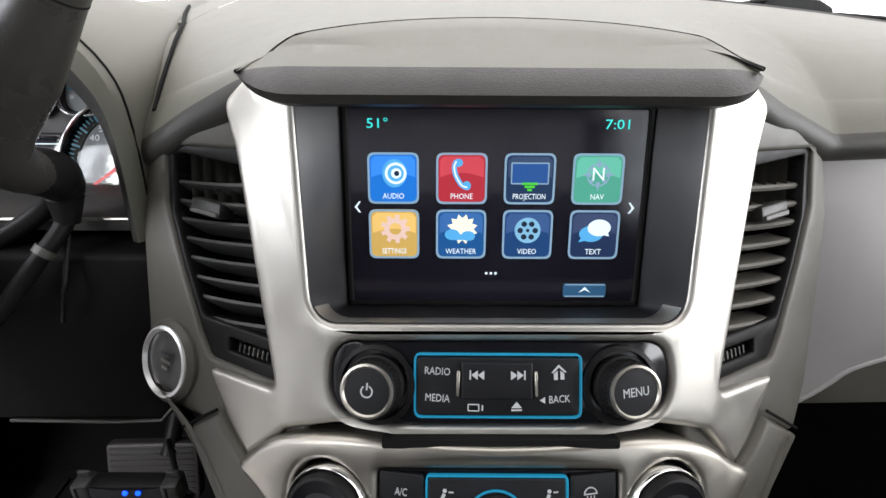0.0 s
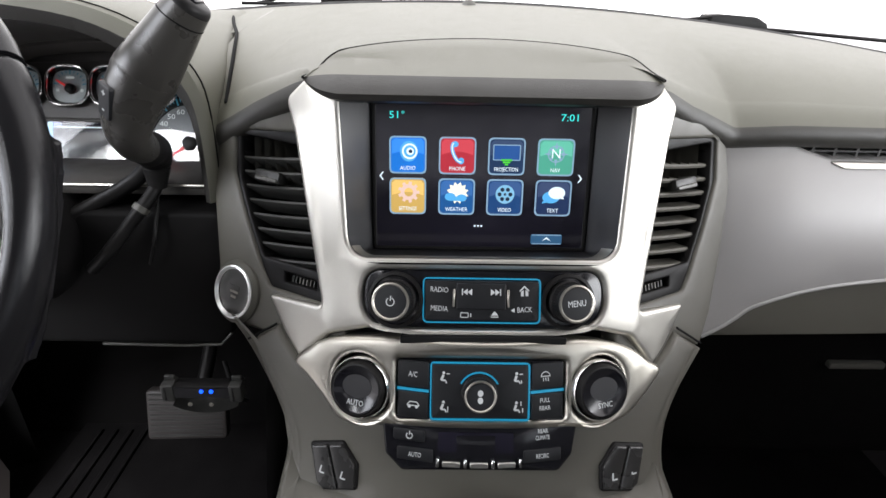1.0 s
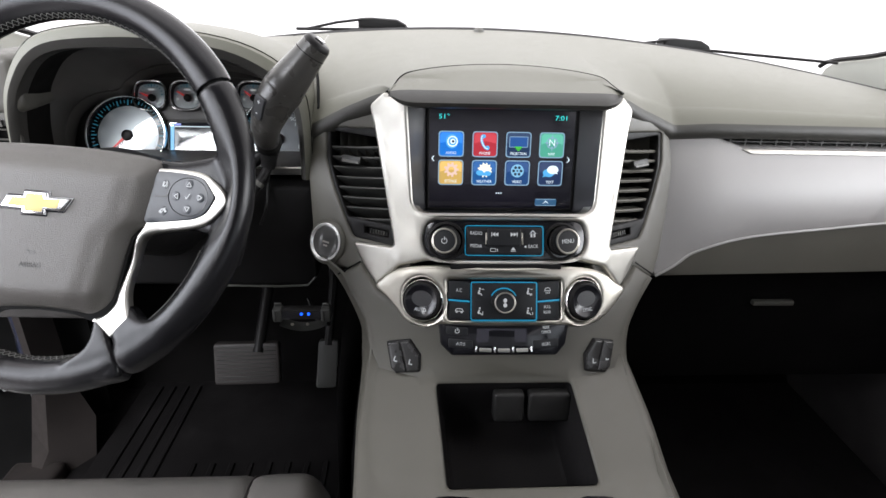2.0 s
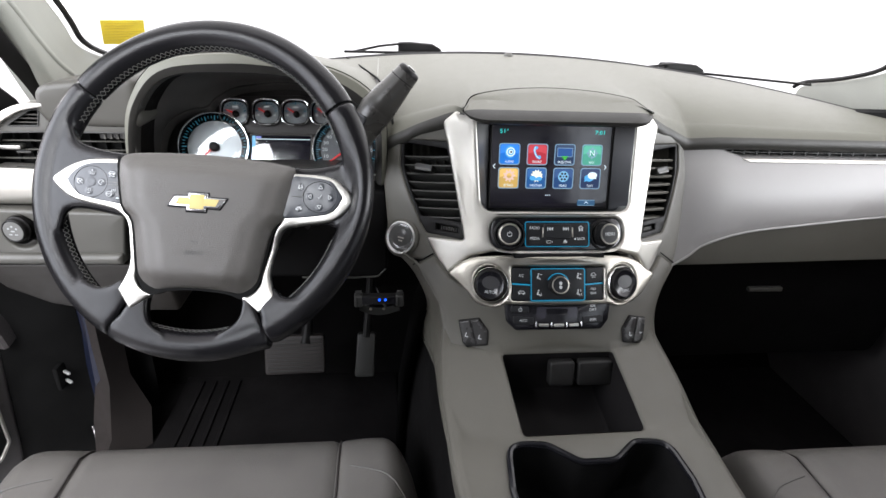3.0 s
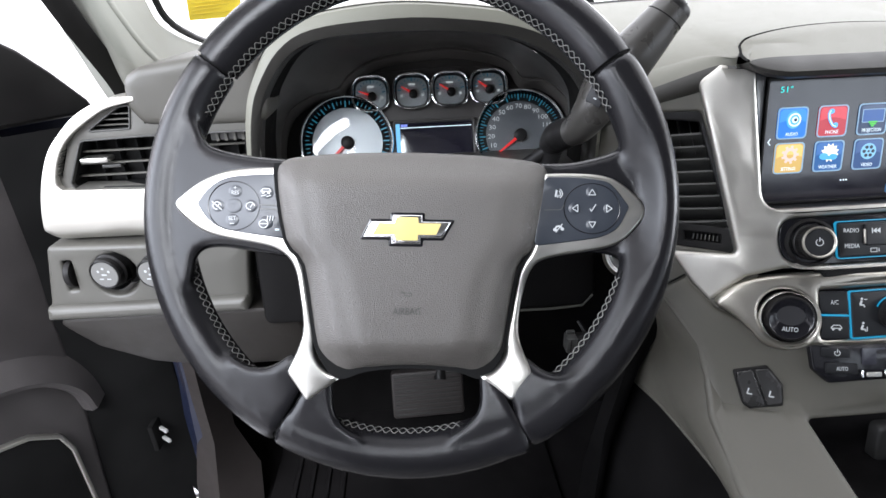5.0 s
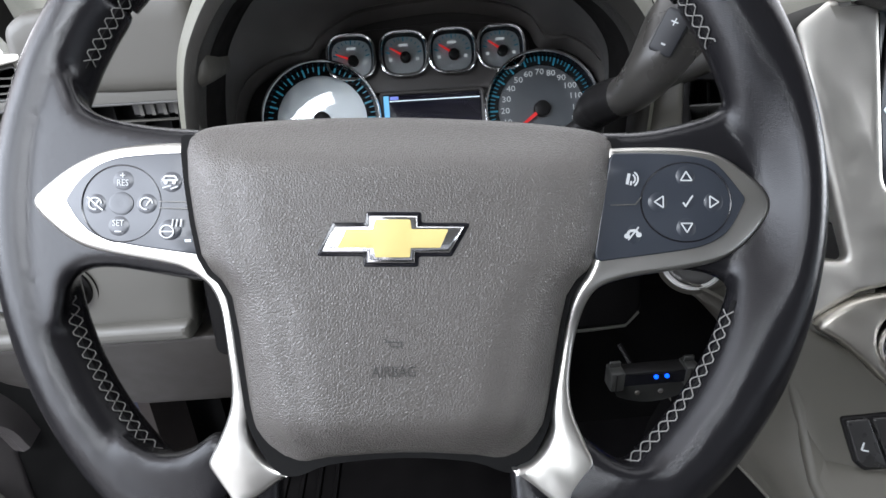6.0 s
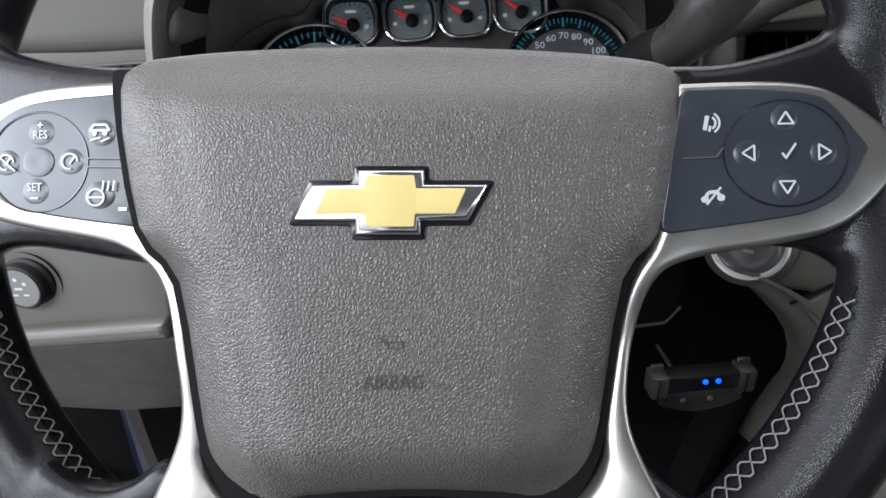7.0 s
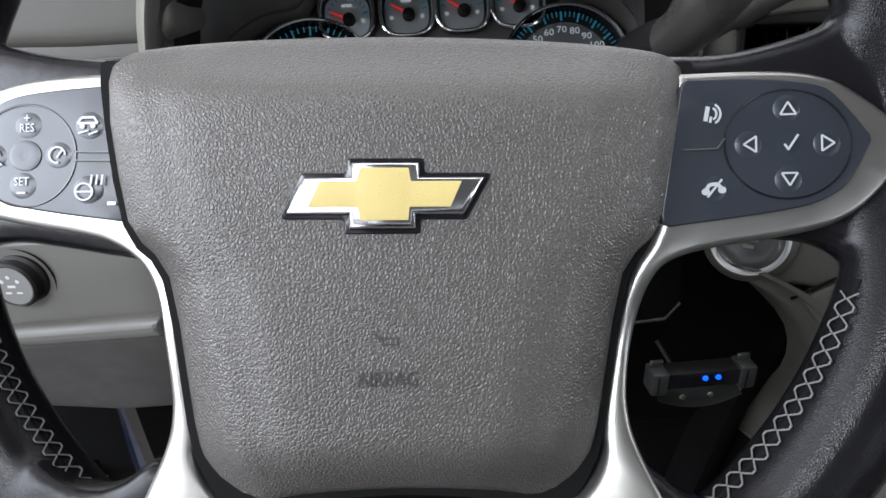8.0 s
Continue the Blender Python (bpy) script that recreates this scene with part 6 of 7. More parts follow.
def pad_face(u, v, d):
    x = abs(u - MID)
    half = float(np.interp(v, [-0.12, -0.10, -0.046, -0.028, 0.02, 0.04], [0.055, 0.066, 0.077, 0.092, 0.101, 0.10]))
    side = 1 - smooth_step(half - 0.034, half - 0.019, x) * 0.14 - smooth_step(half - 0.017, half + 0.004, x) * 0.62
    top = 1 - smooth_step(0.006, 0.040, v) * 0.95
    low = 1 - (1 - smooth_step(-0.128, -0.100, v)) * 0.95
    return Vector((u, v, -0.008 + 0.0185 * side * top * low - d))


part_pad = sheet("airbag_cover", pad, pad_face, PAD, wheel, thick=0.035, step=0.005, edge=0.0045, label="grained grey vinyl airbag cover")
sheet("cover_gap", [(x, min(y, 0.028)) for x, y in shrink(pad, -0.0022)], lambda u, v, d: Vector((u, v, -0.0060 - d)), CAVITY, wheel, thick=0.01, step=0.03)
face = pad_face(-0.0065, -0.0213, 0).z
emb = [(-0.0401, -0.0287), (-0.0330, -0.0140), (-0.0186, -0.0140), (-0.0186, -0.0093), (0.0058, -0.0093), (0.0058, -0.0140), (0.0276, -0.0140), (0.0190, -0.0289), (0.0045, -0.0289), (0.0045, -0.0334), (-0.0195, -0.0334), (-0.0195, -0.0288)]
BADGE_CHROME = material("badge_chrome", (0.75, 0.75, 0.76), 0.20, metal=1.0, vary=0.03)
badge = sheet("badge_socket", fillet(emb, 0.0012, 2), lambda u, v, d: Vector((u, v, face + 0.0004 - d)), PIANO, wheel, thick=0.004, step=0.02, edge=0.0004, label="black badge recess")
sheet("badge_chrome", shrink(emb, 0.0014), lambda u, v, d: Vector((u, v, face + 0.0032 - d * 1.5)), BADGE_CHROME, badge, thick=0.003, step=0.2, edge=0.0019, label="chrome badge edge")
gold = [(-0.0306, -0.0252), (-0.0267, -0.0171), (-0.0155, -0.0171), (-0.0141, -0.0129), (0.0009, -0.0129), (0.0015, -0.0171), (0.0175, -0.0171), (0.0138, -0.0252), (0.0011, -0.0252), (0.0008, -0.0293), (-0.0141, -0.0293), (-0.0150, -0.0252)]
sheet("badge_face", fillet(gold, 0.0005, 2), lambda u, v, d: Vector((u, v, face + 0.0034 - d)), GOLD, badge, thick=0.001, step=0.02, edge=0.0002, label="yellow badge face")
# pad vinyl darkened: the relief's shading is painted into the marks
MARK_SHADE = material("embossed_vinyl", (0.033, 0.031, 0.029), 0.45, vary=0.05)
text_part("caption", "AIRBAG", 0.0068, Matrix.Translation((-0.0062, -0.0790, pad_face(-0.006, -0.079, 0).z + 0.0001)), MARK_SHADE, part_pad, 0.0002, squeeze=0.82)
hz = pad_face(-0.006, -0.066, 0).z + 0.0001
part("horn_mark", flat_bm([strip(a, b, 0.0005) for a, b in zip([(-0.0105, -0.0645), (-0.0080, -0.0660), (-0.0030, -0.0660), (-0.0030, -0.0680), (-0.0075, -0.0680), (-0.0080, -0.0660)], [(-0.0080, -0.0660), (-0.0030, -0.0660), (-0.0030, -0.0680), (-0.0075, -0.0680), (-0.0080, -0.0660), (-0.0105, -0.0660)])], lambda u, v, d: Vector((u, v, hz - d)), -0.0002), MARK_SHADE, part_pad, smooth=False)

# hub behind the cover
part("hub", turned([(0.050, -0.055), (0.058, -0.030), (0.060, -0.014)], 36, Matrix.Translation((MID, -0.035, 0)), cap=True), BLACK, wheel)


# open lattice stitching along the inner side of the rim
def on_rim(a, t, k=1.0):
    return Vector(((RR + RT * k * math.cos(t)) * math.cos(a), (RR + RT * k * math.cos(t)) * math.sin(a), RZ + RT * 0.98 * k * math.sin(t)))


def stitch(a0, a1, pitch=0.0062, mid_t=164, wide=10.5):
    r = RR - RT * 0.88
    n = int(radians(a1 - a0) * r / pitch)
    runs = []
    at = lambda i, w: on_rim(radians(a0) + i * pitch / r, radians(mid_t + wide * w), 1.03)
    for i in range(n):
        # cells: two slanting threads meet in the middle, short rails along both edges
        runs += [(at(i + 0.12, 1), at(i + 0.5, 0.08)), (at(i + 0.12, -1), at(i + 0.5, -0.08)), (at(i + 0.5, 0.08), at(i + 0.88, 1)), (at(i + 0.5, -0.08), at(i + 0.88, -1)),
                 (at(i - 0.12, 1), at(i + 0.12, 1)), (at(i - 0.12, -1), at(i + 0.12, -1))]
    bm = bmesh.new()
    for p, q in runs:
        t = (q - p).normalized()
        s1 = t.cross(Vector((0, 0, 1))).normalized() * 0.00037
        s2 = t.cross(s1).normalized() * 0.00037
        ra = [bm.verts.new(p + s1 * c + s2 * s) for c, s in ((1, 0), (0, 1), (-1, 0), (0, -1))]
        rb = [bm.verts.new(q + s1 * c + s2 * s) for c, s in ((1, 0), (0, 1), (-1, 0), (0, -1))]
        for k in range(4):
            bm.faces.new([ra[k], ra[(k + 1) % 4], rb[(k + 1) % 4], rb[k]])
    part("stitching", bm, THREAD, wheel, "pale grey lattice stitching")
    seam = [on_rim(a, radians(mid_t), 0.94) for a in np.linspace(radians(a0), radians(a1), max(int(a1 - a0), 6))]
    part("stitch_seam", tube_bm(seam, 0.0012, 5), CAVITY, wheel, "dark closed seam under the stitching")


for a0, a1 in ((24, 156), (197, 238), (253, 287), (302, 343)):
    stitch(a0, a1)


# the wheel stands turned by some degrees, its left side farther from the driver, and its middle is dished
RIM_TURN = Matrix.Translation((-0.0130, 0.0008, -0.0212)) @ Matrix.Rotation(radians(-8.1), 4, "Y") @ Matrix.Scale(0.1872 / RR, 4) @ Matrix.Translation((0, 0, -RZ))


def dish(p):
    r = math.hypot(p.x, p.y)
    dz = float(np.interp(r, [0.0, 0.095, 0.13, 0.17, 0.21], [-0.008, -0.008, 0.001, 0.0130, 0.0150]))
    k = 1 - 2.2 * dz
    return sink(Vector((p.x * k, p.y * k, p.z + dz)), (0.013 - 0.126 * p.x) * smooth_step(0.10, 0.17, r))


def spoke_place(p, kind):
    """The spokes' tops lie flat and lean with the wheel; their feet pass into its dish."""
    if p.x > 0:
        q = Vector((0.132 + (p.x - 0.132) * 0.97 - (0.0038 if kind == "pod" else 0.0022), p.y - 0.001, p.z + 0.001))
        q = sink(q, -0.15 * max(q.x - 0.10, 0))
    else:
        q = Vector((-0.1045 + (p.x + 0.1045) * 1.08, p.y + 0.001, p.z - 0.007))
        q = sink(q, 0.19 * max(-0.1045 - q.x, 0))
    return dish(p).lerp(q, smooth_step(-0.075, -0.035, p.y))


for piece in wheel.children_recursive:
    base = piece.name.split(".")[0]
    if not piece.data or base in ("airbag_cover", "cover_gap", "badge_socket", "badge_chrome", "badge_face", "horn_mark", "hub", "spoke_leather") or piece.parent is part_pad:
        continue
    for vert in piece.data.vertices:
        if base == "spoke_trim":
            vert.co = spoke_place(vert.co, "trim")
        elif base == "button_pod" or piece.parent in pods:
            vert.co = spoke_place(vert.co, "pod")
        elif base in ("rim_section", "rim_core", "stitching", "stitch_seam"):
            if base[:3] == "rim" and vert.co.x > 0:
                # beside the trim's tip the right side is hollowed for the thumb
                r = math.hypot(vert.co.x, vert.co.y)
                near_spoke = math.exp(-(math.degrees(math.atan2(vert.co.y, vert.co.x)) / 15) ** 2) * (1 - smooth_step(RR - 0.014, RR + 0.010, r))
                vert.co.z -= max(vert.co.z - (RZ - 0.002), 0) * near_spoke
            vert.co = RIM_TURN @ vert.co
        else:
            vert.co = dish(vert.co)
    piece.data.update()

# one skin of leather over webs and rim
for side in (rim_left, rim_low, rim_right):
    bm = bmesh.new()
    bm.from_mesh(side.data)
    for web in [w for owner, w in webs if owner is side]:
        bm.from_mesh(web.data)
        bpy.data.objects.remove(web)
    bmesh.ops.recalc_face_normals(bm, faces=bm.faces)
    bm.to_mesh(side.data)
    bm.free()
    skin = side.modifiers.new("skin", "REMESH")
    skin.mode = "VOXEL"
    skin.voxel_size = 0.0018
    skin.use_smooth_shade = True
    ease = side.modifiers.new("ease", "SMOOTH")
    ease.factor = 0.5
    ease.iterations = 30 if side is not rim_low else 9


def right_face(x, z, d):
    bulge = 0.013 * math.sin(math.pi * min(max((z - 0.585) / 0.172, 0), 1)) * min(max((x - 0.24) / 0.06, 0), 1)
    return Vector((x, 0.46 + 0.25 * (z - 0.75) + d - bulge, z))


passenger = thing("passenger_panel", "grey vinyl passenger dash panel with a stitched curved lower edge", "dash panel", kind="structure")
seam_r = spline([(0.243, 0.556), (0.262, 0.566), (0.277, 0.576), (0.302, 0.593), (0.367, 0.614), (0.479, 0.628), (0.636, 0.643), (0.88, 0.655)], 4)
slot_hole = fillet([(0.312, 0.7500), (0.350, 0.7385), (0.87, 0.7385), (0.87, 0.7500)], 0.001)
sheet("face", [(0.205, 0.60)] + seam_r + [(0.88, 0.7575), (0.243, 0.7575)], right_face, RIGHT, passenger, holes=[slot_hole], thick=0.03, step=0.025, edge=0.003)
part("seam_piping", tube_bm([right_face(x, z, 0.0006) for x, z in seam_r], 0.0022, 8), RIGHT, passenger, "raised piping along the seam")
low_r = [[right_face(x, z, 0.004) for x, z in seam_r], [right_face(x, z - 0.02 * min((x - 0.24) / 0.1, 1), 0.004) for x, z in seam_r],
         [right_face(x, max(0.552 + 0.02 * (x - 0.24), 0.5), 0.010) for x, z in seam_r], [right_face(x, max(0.548 + 0.02 * (x - 0.24), 0.5), 0.04) for x, z in seam_r], [right_face(x, 0.545, 0.10) for x, z in seam_r]]
part("lower_roll", loft_bm(low_r), DASH_LOW, passenger)
part("slot_back", box_bm(0.30, 0.875, 0.480, 0.484, 0.73, 0.757), CAVITY, passenger)
for i in range(24):
    sx = 0.335 + 0.0225 * i
    part("vane", box_bm(sx - 0.0012, sx + 0.0012, 0.462, 0.480, 0.7395, 0.7495), VENTD, passenger)
part("slot_blade", box_bm(0.33, 0.87, 0.4615, 0.474, 0.7438, 0.7455), VENTD, passenger)
chrome_strip = fillet([(0.345, 0.7370), (0.362, 0.7305), (0.88, 0.7300), (0.88, 0.7358)], 0.0015)
sheet("bright_strip", chrome_strip, lambda u, v, d: right_face(u, v, d - 0.002), SILVER, passenger, thick=0.004, step=0.06, edge=0.0012, label="bright silver trim strip")
glove = thing("glove_box", "black glove box door with a pale latch", "glove box")
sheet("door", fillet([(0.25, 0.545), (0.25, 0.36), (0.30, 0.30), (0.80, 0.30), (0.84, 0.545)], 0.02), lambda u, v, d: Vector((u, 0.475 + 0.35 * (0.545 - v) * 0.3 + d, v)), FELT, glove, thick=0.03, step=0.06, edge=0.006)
part("latch", box_bm(0.452, 0.522, 0.474, 0.486, 0.466, 0.475, 0.002, 2), VENT, glove, "pale grey latch bar")
# highlight along the door's top edge, made as a paler tube
part("door_gap", tube_bm([(0.30, 0.470, 0.538), (0.45, 0.470, 0.5405), (0.84, 0.470, 0.544)], 0.0012, 6), VENT, glove, "thin pale strip for the light on the door edge")

# ---------------------------------------------------------------- driver side of the dash
def left_face(x, z, d):
    return Vector((x, 0.42 + 0.1 * (z - 0.62) + d, z))


driver = thing("driver_panel", "silver and grey driver side dash panel", "dash panel", kind="structure")
def band_face(x, z, d):
    """The band's face, turned under along its lower edge."""
    return left_face(x, z, d + 0.9 * max(0.0, 0.671 - z))


arch_out = spline([(-0.730, 0.8040), (-0.7502, 0.8035), (-0.7706, 0.7988), (-0.7935, 0.7872), (-0.8120, 0.7712), (-0.8278, 0.7535), (-0.8395, 0.7306), (-0.8478, 0.7071), (-0.8530, 0.6828), (-0.8535, 0.6671), (-0.8492, 0.6584), (-0.8425, 0.6548)], 4)
arch_in = spline([(-0.730, 0.7990), (-0.7575, 0.7936), (-0.7764, 0.7846), (-0.7965, 0.7716), (-0.8099, 0.7593), (-0.8197, 0.7442), (-0.8253, 0.7298), (-0.8274, 0.7190), (-0.8236, 0.7132)], 4)
band_o = arch_out + [(-0.61, 0.6500), (-0.61, 0.7060), (-0.7396, 0.7100)] + arch_in[::-1]
inset = [(-0.728, 0.7975)] + spline([(-0.7369, 0.7985), (-0.7616, 0.7937), (-0.7808, 0.7846), (-0.8012, 0.7714), (-0.8148, 0.7590), (-0.8258, 0.7430), (-0.8320, 0.7277), (-0.8345, 0.7150), (-0.8300, 0.7090)], 4) + [(-0.7434, 0.7055), (-0.615, 0.7010), (-0.615, 0.7735), (-0.728, 0.7755)]
sheet("silver_band", band_o, band_face, SILVER, driver, thick=0.03, step=0.012, edge=0.0013, label="satin silver trim band")
vent_main = fillet([(-0.8168, 0.7178), (-0.8136, 0.7122), (-0.625, 0.7065), (-0.625, 0.7625), (-0.7313, 0.7625), (-0.7965, 0.7608)], [0.004, 0.003, 0.002, 0.002, 0.02, 0.007])
vent_small = fillet([(-0.7858, 0.7708), (-0.7446, 0.7716), (-0.7400, 0.7940), (-0.7514, 0.7926), (-0.7634, 0.7851)], [0.001, 0.002, 0.002, 0.006, 0.02])
dial_slot = fillet(strip((-0.8150, 0.7580), (-0.8285, 0.7262), 0.0072), 0.002)
plate_face = lambda u, v, d: left_face(u, v, d + 0.008)
sheet("vent_plate", inset, plate_face, VENT, driver, holes=[vent_main, vent_small, dial_slot], thick=0.005, step=0.02, edge=0.0015)
well("duct", vent_main, plate_face, 0.035, CAVITY, driver, 0.98)
well("duct", vent_small, plate_face, 0.030, CAVITY, driver, 0.98)
sheet("vent_lip", shrink(vent_main, -0.0016), lambda u, v, d: left_face(u, v, d + 0.0068), VENTD, driver, holes=[shrink(vent_main, 0.0004)], thick=0.006, step=0.2, edge=0.0006, label="dark lip round the vent")
sheet("vent_lip", shrink(vent_small, -0.0016), lambda u, v, d: left_face(u, v, d + 0.0068), VENTD, driver, holes=[shrink(vent_small, 0.0004)], thick=0.006, step=0.2, edge=0.0006, label="dark lip round the vent")
sheet("duct_back", shrink(inset, 0.001), lambda u, v, d: left_face(u, v, d + 0.0375), CAVITY, driver, thick=0.004, step=0.1)
wheel_ribs = []
for i in range(9):
    q = Vector((-0.8150, 0.7580)).lerp(Vector((-0.8285, 0.7262)), (i + 0.6) / 9.2)
    wheel_ribs.append(box_bm(q.x - 0.0030, q.x + 0.0030, 0.434, 0.452, q.y - 0.0010, q.y + 0.0010, 0.0006, 1))
part("ribbed_wheel", joined(wheel_ribs), VENT, driver, "ribbed thumb wheel")
side_vent = thing("air_vent", "wide dark air vent with horizontal slats beside the wheel", "air vent", group="air vents", at=(-0.72, 0.44, 0.715))
for i in range(3):
    zz = 0.7212 + 0.0131 * i
    part("slat", box_bm(-0.8135 + 0.006 * i, -0.625, 0.4480, 0.4530, zz, zz + 0.0017, 0.0007, 1), VENT, side_vent)
for i in range(9):
    sx = -0.792 + 0.021 * i
    part("vane", box_bm(sx, sx + 0.0015, 0.459, 0.471, 0.712, 0.761), CAVITY, side_vent)
part("slider", box_bm(-0.8030, -0.7735, 0.4395, 0.455, 0.7375, 0.7432, 0.002, 2), WSILVER, side_vent, "silver pull tab")
part("slider_foot", box_bm(-0.786, -0.766, 0.4470, 0.458, 0.7300, 0.7335, 0.001, 2), VENTD, side_vent)
in_world(side_vent)
corner_vent = thing("air_vent", "small three cornered demister vent with slats", "air vent", group="air vents", at=(-0.76, 0.44, 0.777))
for i in range(3):
    zz = 0.7745 + 0.0055 * i
    part("slat", box_bm(-0.780 + 0.0085 * i, -0.741, 0.4475, 0.451, zz, zz + 0.0012), VENT, corner_vent)
in_world(corner_vent)

plate_l = fillet([(-0.873, 0.5735), (-0.652, 0.570), (-0.642, 0.645), (-0.858, 0.652)], 0.006)
sheet("switch_plate", plate_l, left_face, VENT, driver, holes=[circle(-0.7925, 0.6155, 0.0245), rect(-0.8455, 0.6005, -0.8365, 0.6345, 0.002)], thick=0.03, step=0.03, edge=0.004)
sheet("switch_ledge", fillet([(-0.874, 0.5685), (-0.652, 0.5655), (-0.652, 0.5830), (-0.872, 0.5850)], 0.004), lambda u, v, d: left_face(u, v, d - 0.010), VENT, driver, thick=0.03, step=0.04, edge=0.007)
sheet("knee_panel", fillet([(-0.876, 0.565), (-0.60, 0.562), (-0.60, 0.452), (-0.74, 0.456), (-0.80, 0.474), (-0.85, 0.512)], 0.012), lambda u, v, d: left_face(u, v, d + 0.5 * (0.565 - v)), KNEE, driver, thick=0.08, step=0.03, edge=0.006)


def rotary(x, z, words):
    m = pose(x, left_face(x, z, 0).y + 0.004, z, 90, 0, -8)
    k = thing("light_switch", "round black rotary switch with bright face", "switch", group="rotary switches", at=(x, 0.42, z - 0.02))
    part("well", turned([(0.0245, 0.002), (0.0235, -0.010), (0.0004, -0.010)], 36, m), CAVITY, k)
    part("collar", turned([(0.0205, -0.010), (0.0200, 0.003), (0.0180, 0.005)], 36, m), BLACK, k)
    part("cap_ring", turned([(0.0180, 0.003), (0.0178, 0.0115), (0.0164, 0.0130), (0.0150, 0.0122)], 36, m, cap=False), BLACK, k)
    part("face", turned([(0.0158, 0.0115), (0.0150, 0.0125), (0.0004, 0.0128)], 32, m), CAPGREY, k, "pale glossy face")
    f = flat(m @ Matrix.Translation((0, 0, 0.0128)))
    part("marks", flat_bm([circle(-0.006, 0.004, 0.0016, n=8), circle(0.006, 0.004, 0.0016, n=8), circle(0, 0.0075, 0.0016, n=8), rect(-0.003, -0.001, 0.003, 0.001), rect(-0.0065, -0.006, -0.002, -0.0045), rect(0.002, -0.006, 0.0065, -0.0045)], f, -0.0002), WHITE_P, k, smooth=False)
    in_world(k)


rotary(-0.7975, 0.6205, "")
rotary(-0.7475, 0.6175, "")
dimmer = thing("dimmer_wheel", "small ribbed dimmer thumb wheel", "switch", at=(-0.841, 0.42, 0.60))
part("wheel", turned([(0.0004, -0.003), (0.0155, -0.003), (0.0165, 0.0), (0.0155, 0.003), (0.0004, 0.003)], 30, pose(-0.841, 0.4275, 0.6175, 0, 90, 0)), BLACK, dimmer)
in_world(dimmer)

pod = thing("dash_corner_pod", "grey vinyl dash corner block by the windscreen pillar", "dash corner", kind="structure")
pod_o = fillet([(-0.742, 0.795), (-0.738, 0.822), (-0.722, 0.831), (-0.64, 0.842), (-0.60, 0.842), (-0.60, 0.7695), (-0.665, 0.7700), (-0.729, 0.7735)], 0.017)
sheet("block", pod_o, lambda u, v, d: Vector((u, 0.4385 + d, v)), POD, pod, thick=0.16, step=0.012, edge=0.0095)
slot_pod = thing("defrost_grille", "narrow slotted grille below the dash corner", "grille")
part("slot", box_bm(-0.668, -0.612, 0.452, 0.470, 0.752, 0.768, 0.001, 1), VENTD, slot_pod)
for i in range(6):
    part("vane", box_bm(-0.662 + 0.009 * i, -0.659 + 0.009 * i, 0.450, 0.456, 0.752, 0.766), VENT, slot_pod)

# ---------------------------------------------------------------- footwell
mat_ = thing("floor_mat", "black ribbed rubber floor mat in the driver's footwell", "floor mat")
part("sheet", box_bm(-0.76, -0.22, 0.10, 0.84, 0.03, 0.042, 0.004, 2), CARPET, mat_)
for i in range(9):
    sx = -0.56 + 0.038 * i
    part("rib", box_bm(sx, sx + 0.012, 0.30, 0.56, 0.040, 0.0455, 0.002, 1), CARPET, mat_)
for i in range(4):
    sx = -0.72 + 0.030 * i
    part("rib", box_bm(sx, sx + 0.010, 0.28, 0.80, 0.040, 0.0465, 0.002, 1), CARPET, mat_)
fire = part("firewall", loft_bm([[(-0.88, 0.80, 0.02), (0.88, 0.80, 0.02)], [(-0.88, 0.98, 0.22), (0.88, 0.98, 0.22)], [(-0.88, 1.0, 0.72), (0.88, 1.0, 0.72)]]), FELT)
tagged(fire, "black carpeted firewall behind the pedals", "firewall", kind="structure")
brake = thing("brake_pedal", "wide ribbed grey rubber brake pedal", "pedal", group="pedals")
bm_ = pose(-0.4535, 0.655, 0.218, 72, 0, 2)
sheet("pad", rect(-0.066, -0.044, 0.066, 0.044, 0.008), flat(bm_), KICK, brake, thick=0.018, step=0.04, edge=0.004)
for i in range(9):
    v = -0.036 + 0.009 * i
    part("rib", box_bm(-0.060, 0.060, v - 0.0018, v + 0.0018, 0, 0.0018, 0.0006, 1, bm_), VENTD, brake)
part("arm", tube_bm([(-0.43, 0.665, 0.24), (-0.42, 0.75, 0.34), (-0.42, 0.80, 0.50)], 0.012, 10), BLACK, brake)
gas = thing("accelerator_pedal", "narrow dark accelerator pedal", "pedal", group="pedals")
bm_ = pose(-0.300, 0.700, 0.180, 70, 0, 0)
sheet("pad", fillet([(-0.024, -0.052), (0.022, -0.052), (0.028, 0.055), (-0.016, 0.055)], 0.008), flat(bm_), VENTD, gas, thick=0.016, step=0.04, edge=0.004)
part("arm", tube_bm([(-0.295, 0.72, 0.22), (-0.285, 0.78, 0.34), (-0.285, 0.82, 0.48)], 0.010, 8), BLACK, gas)
controller = thing("brake_controller", "black trailer brake controller with two blue lights", "controller")
part("case", box_bm(-0.294, -0.216, 0.353, 0.372, 0.509, 0.527, 0.003, 2), BLACK, controller)
part("face_plate", loft_bm([[Vector((x, 0.3522, 0.5275 - 0.0035 * math.cos((x + 0.2545) / 0.038 * 1.57))) for x in np.linspace(-0.292, -0.217, 12)], [Vector((x, 0.3520, 0.511)) for x in np.linspace(-0.292, -0.217, 12)]]), PIANO, controller, "gloss black curved face")
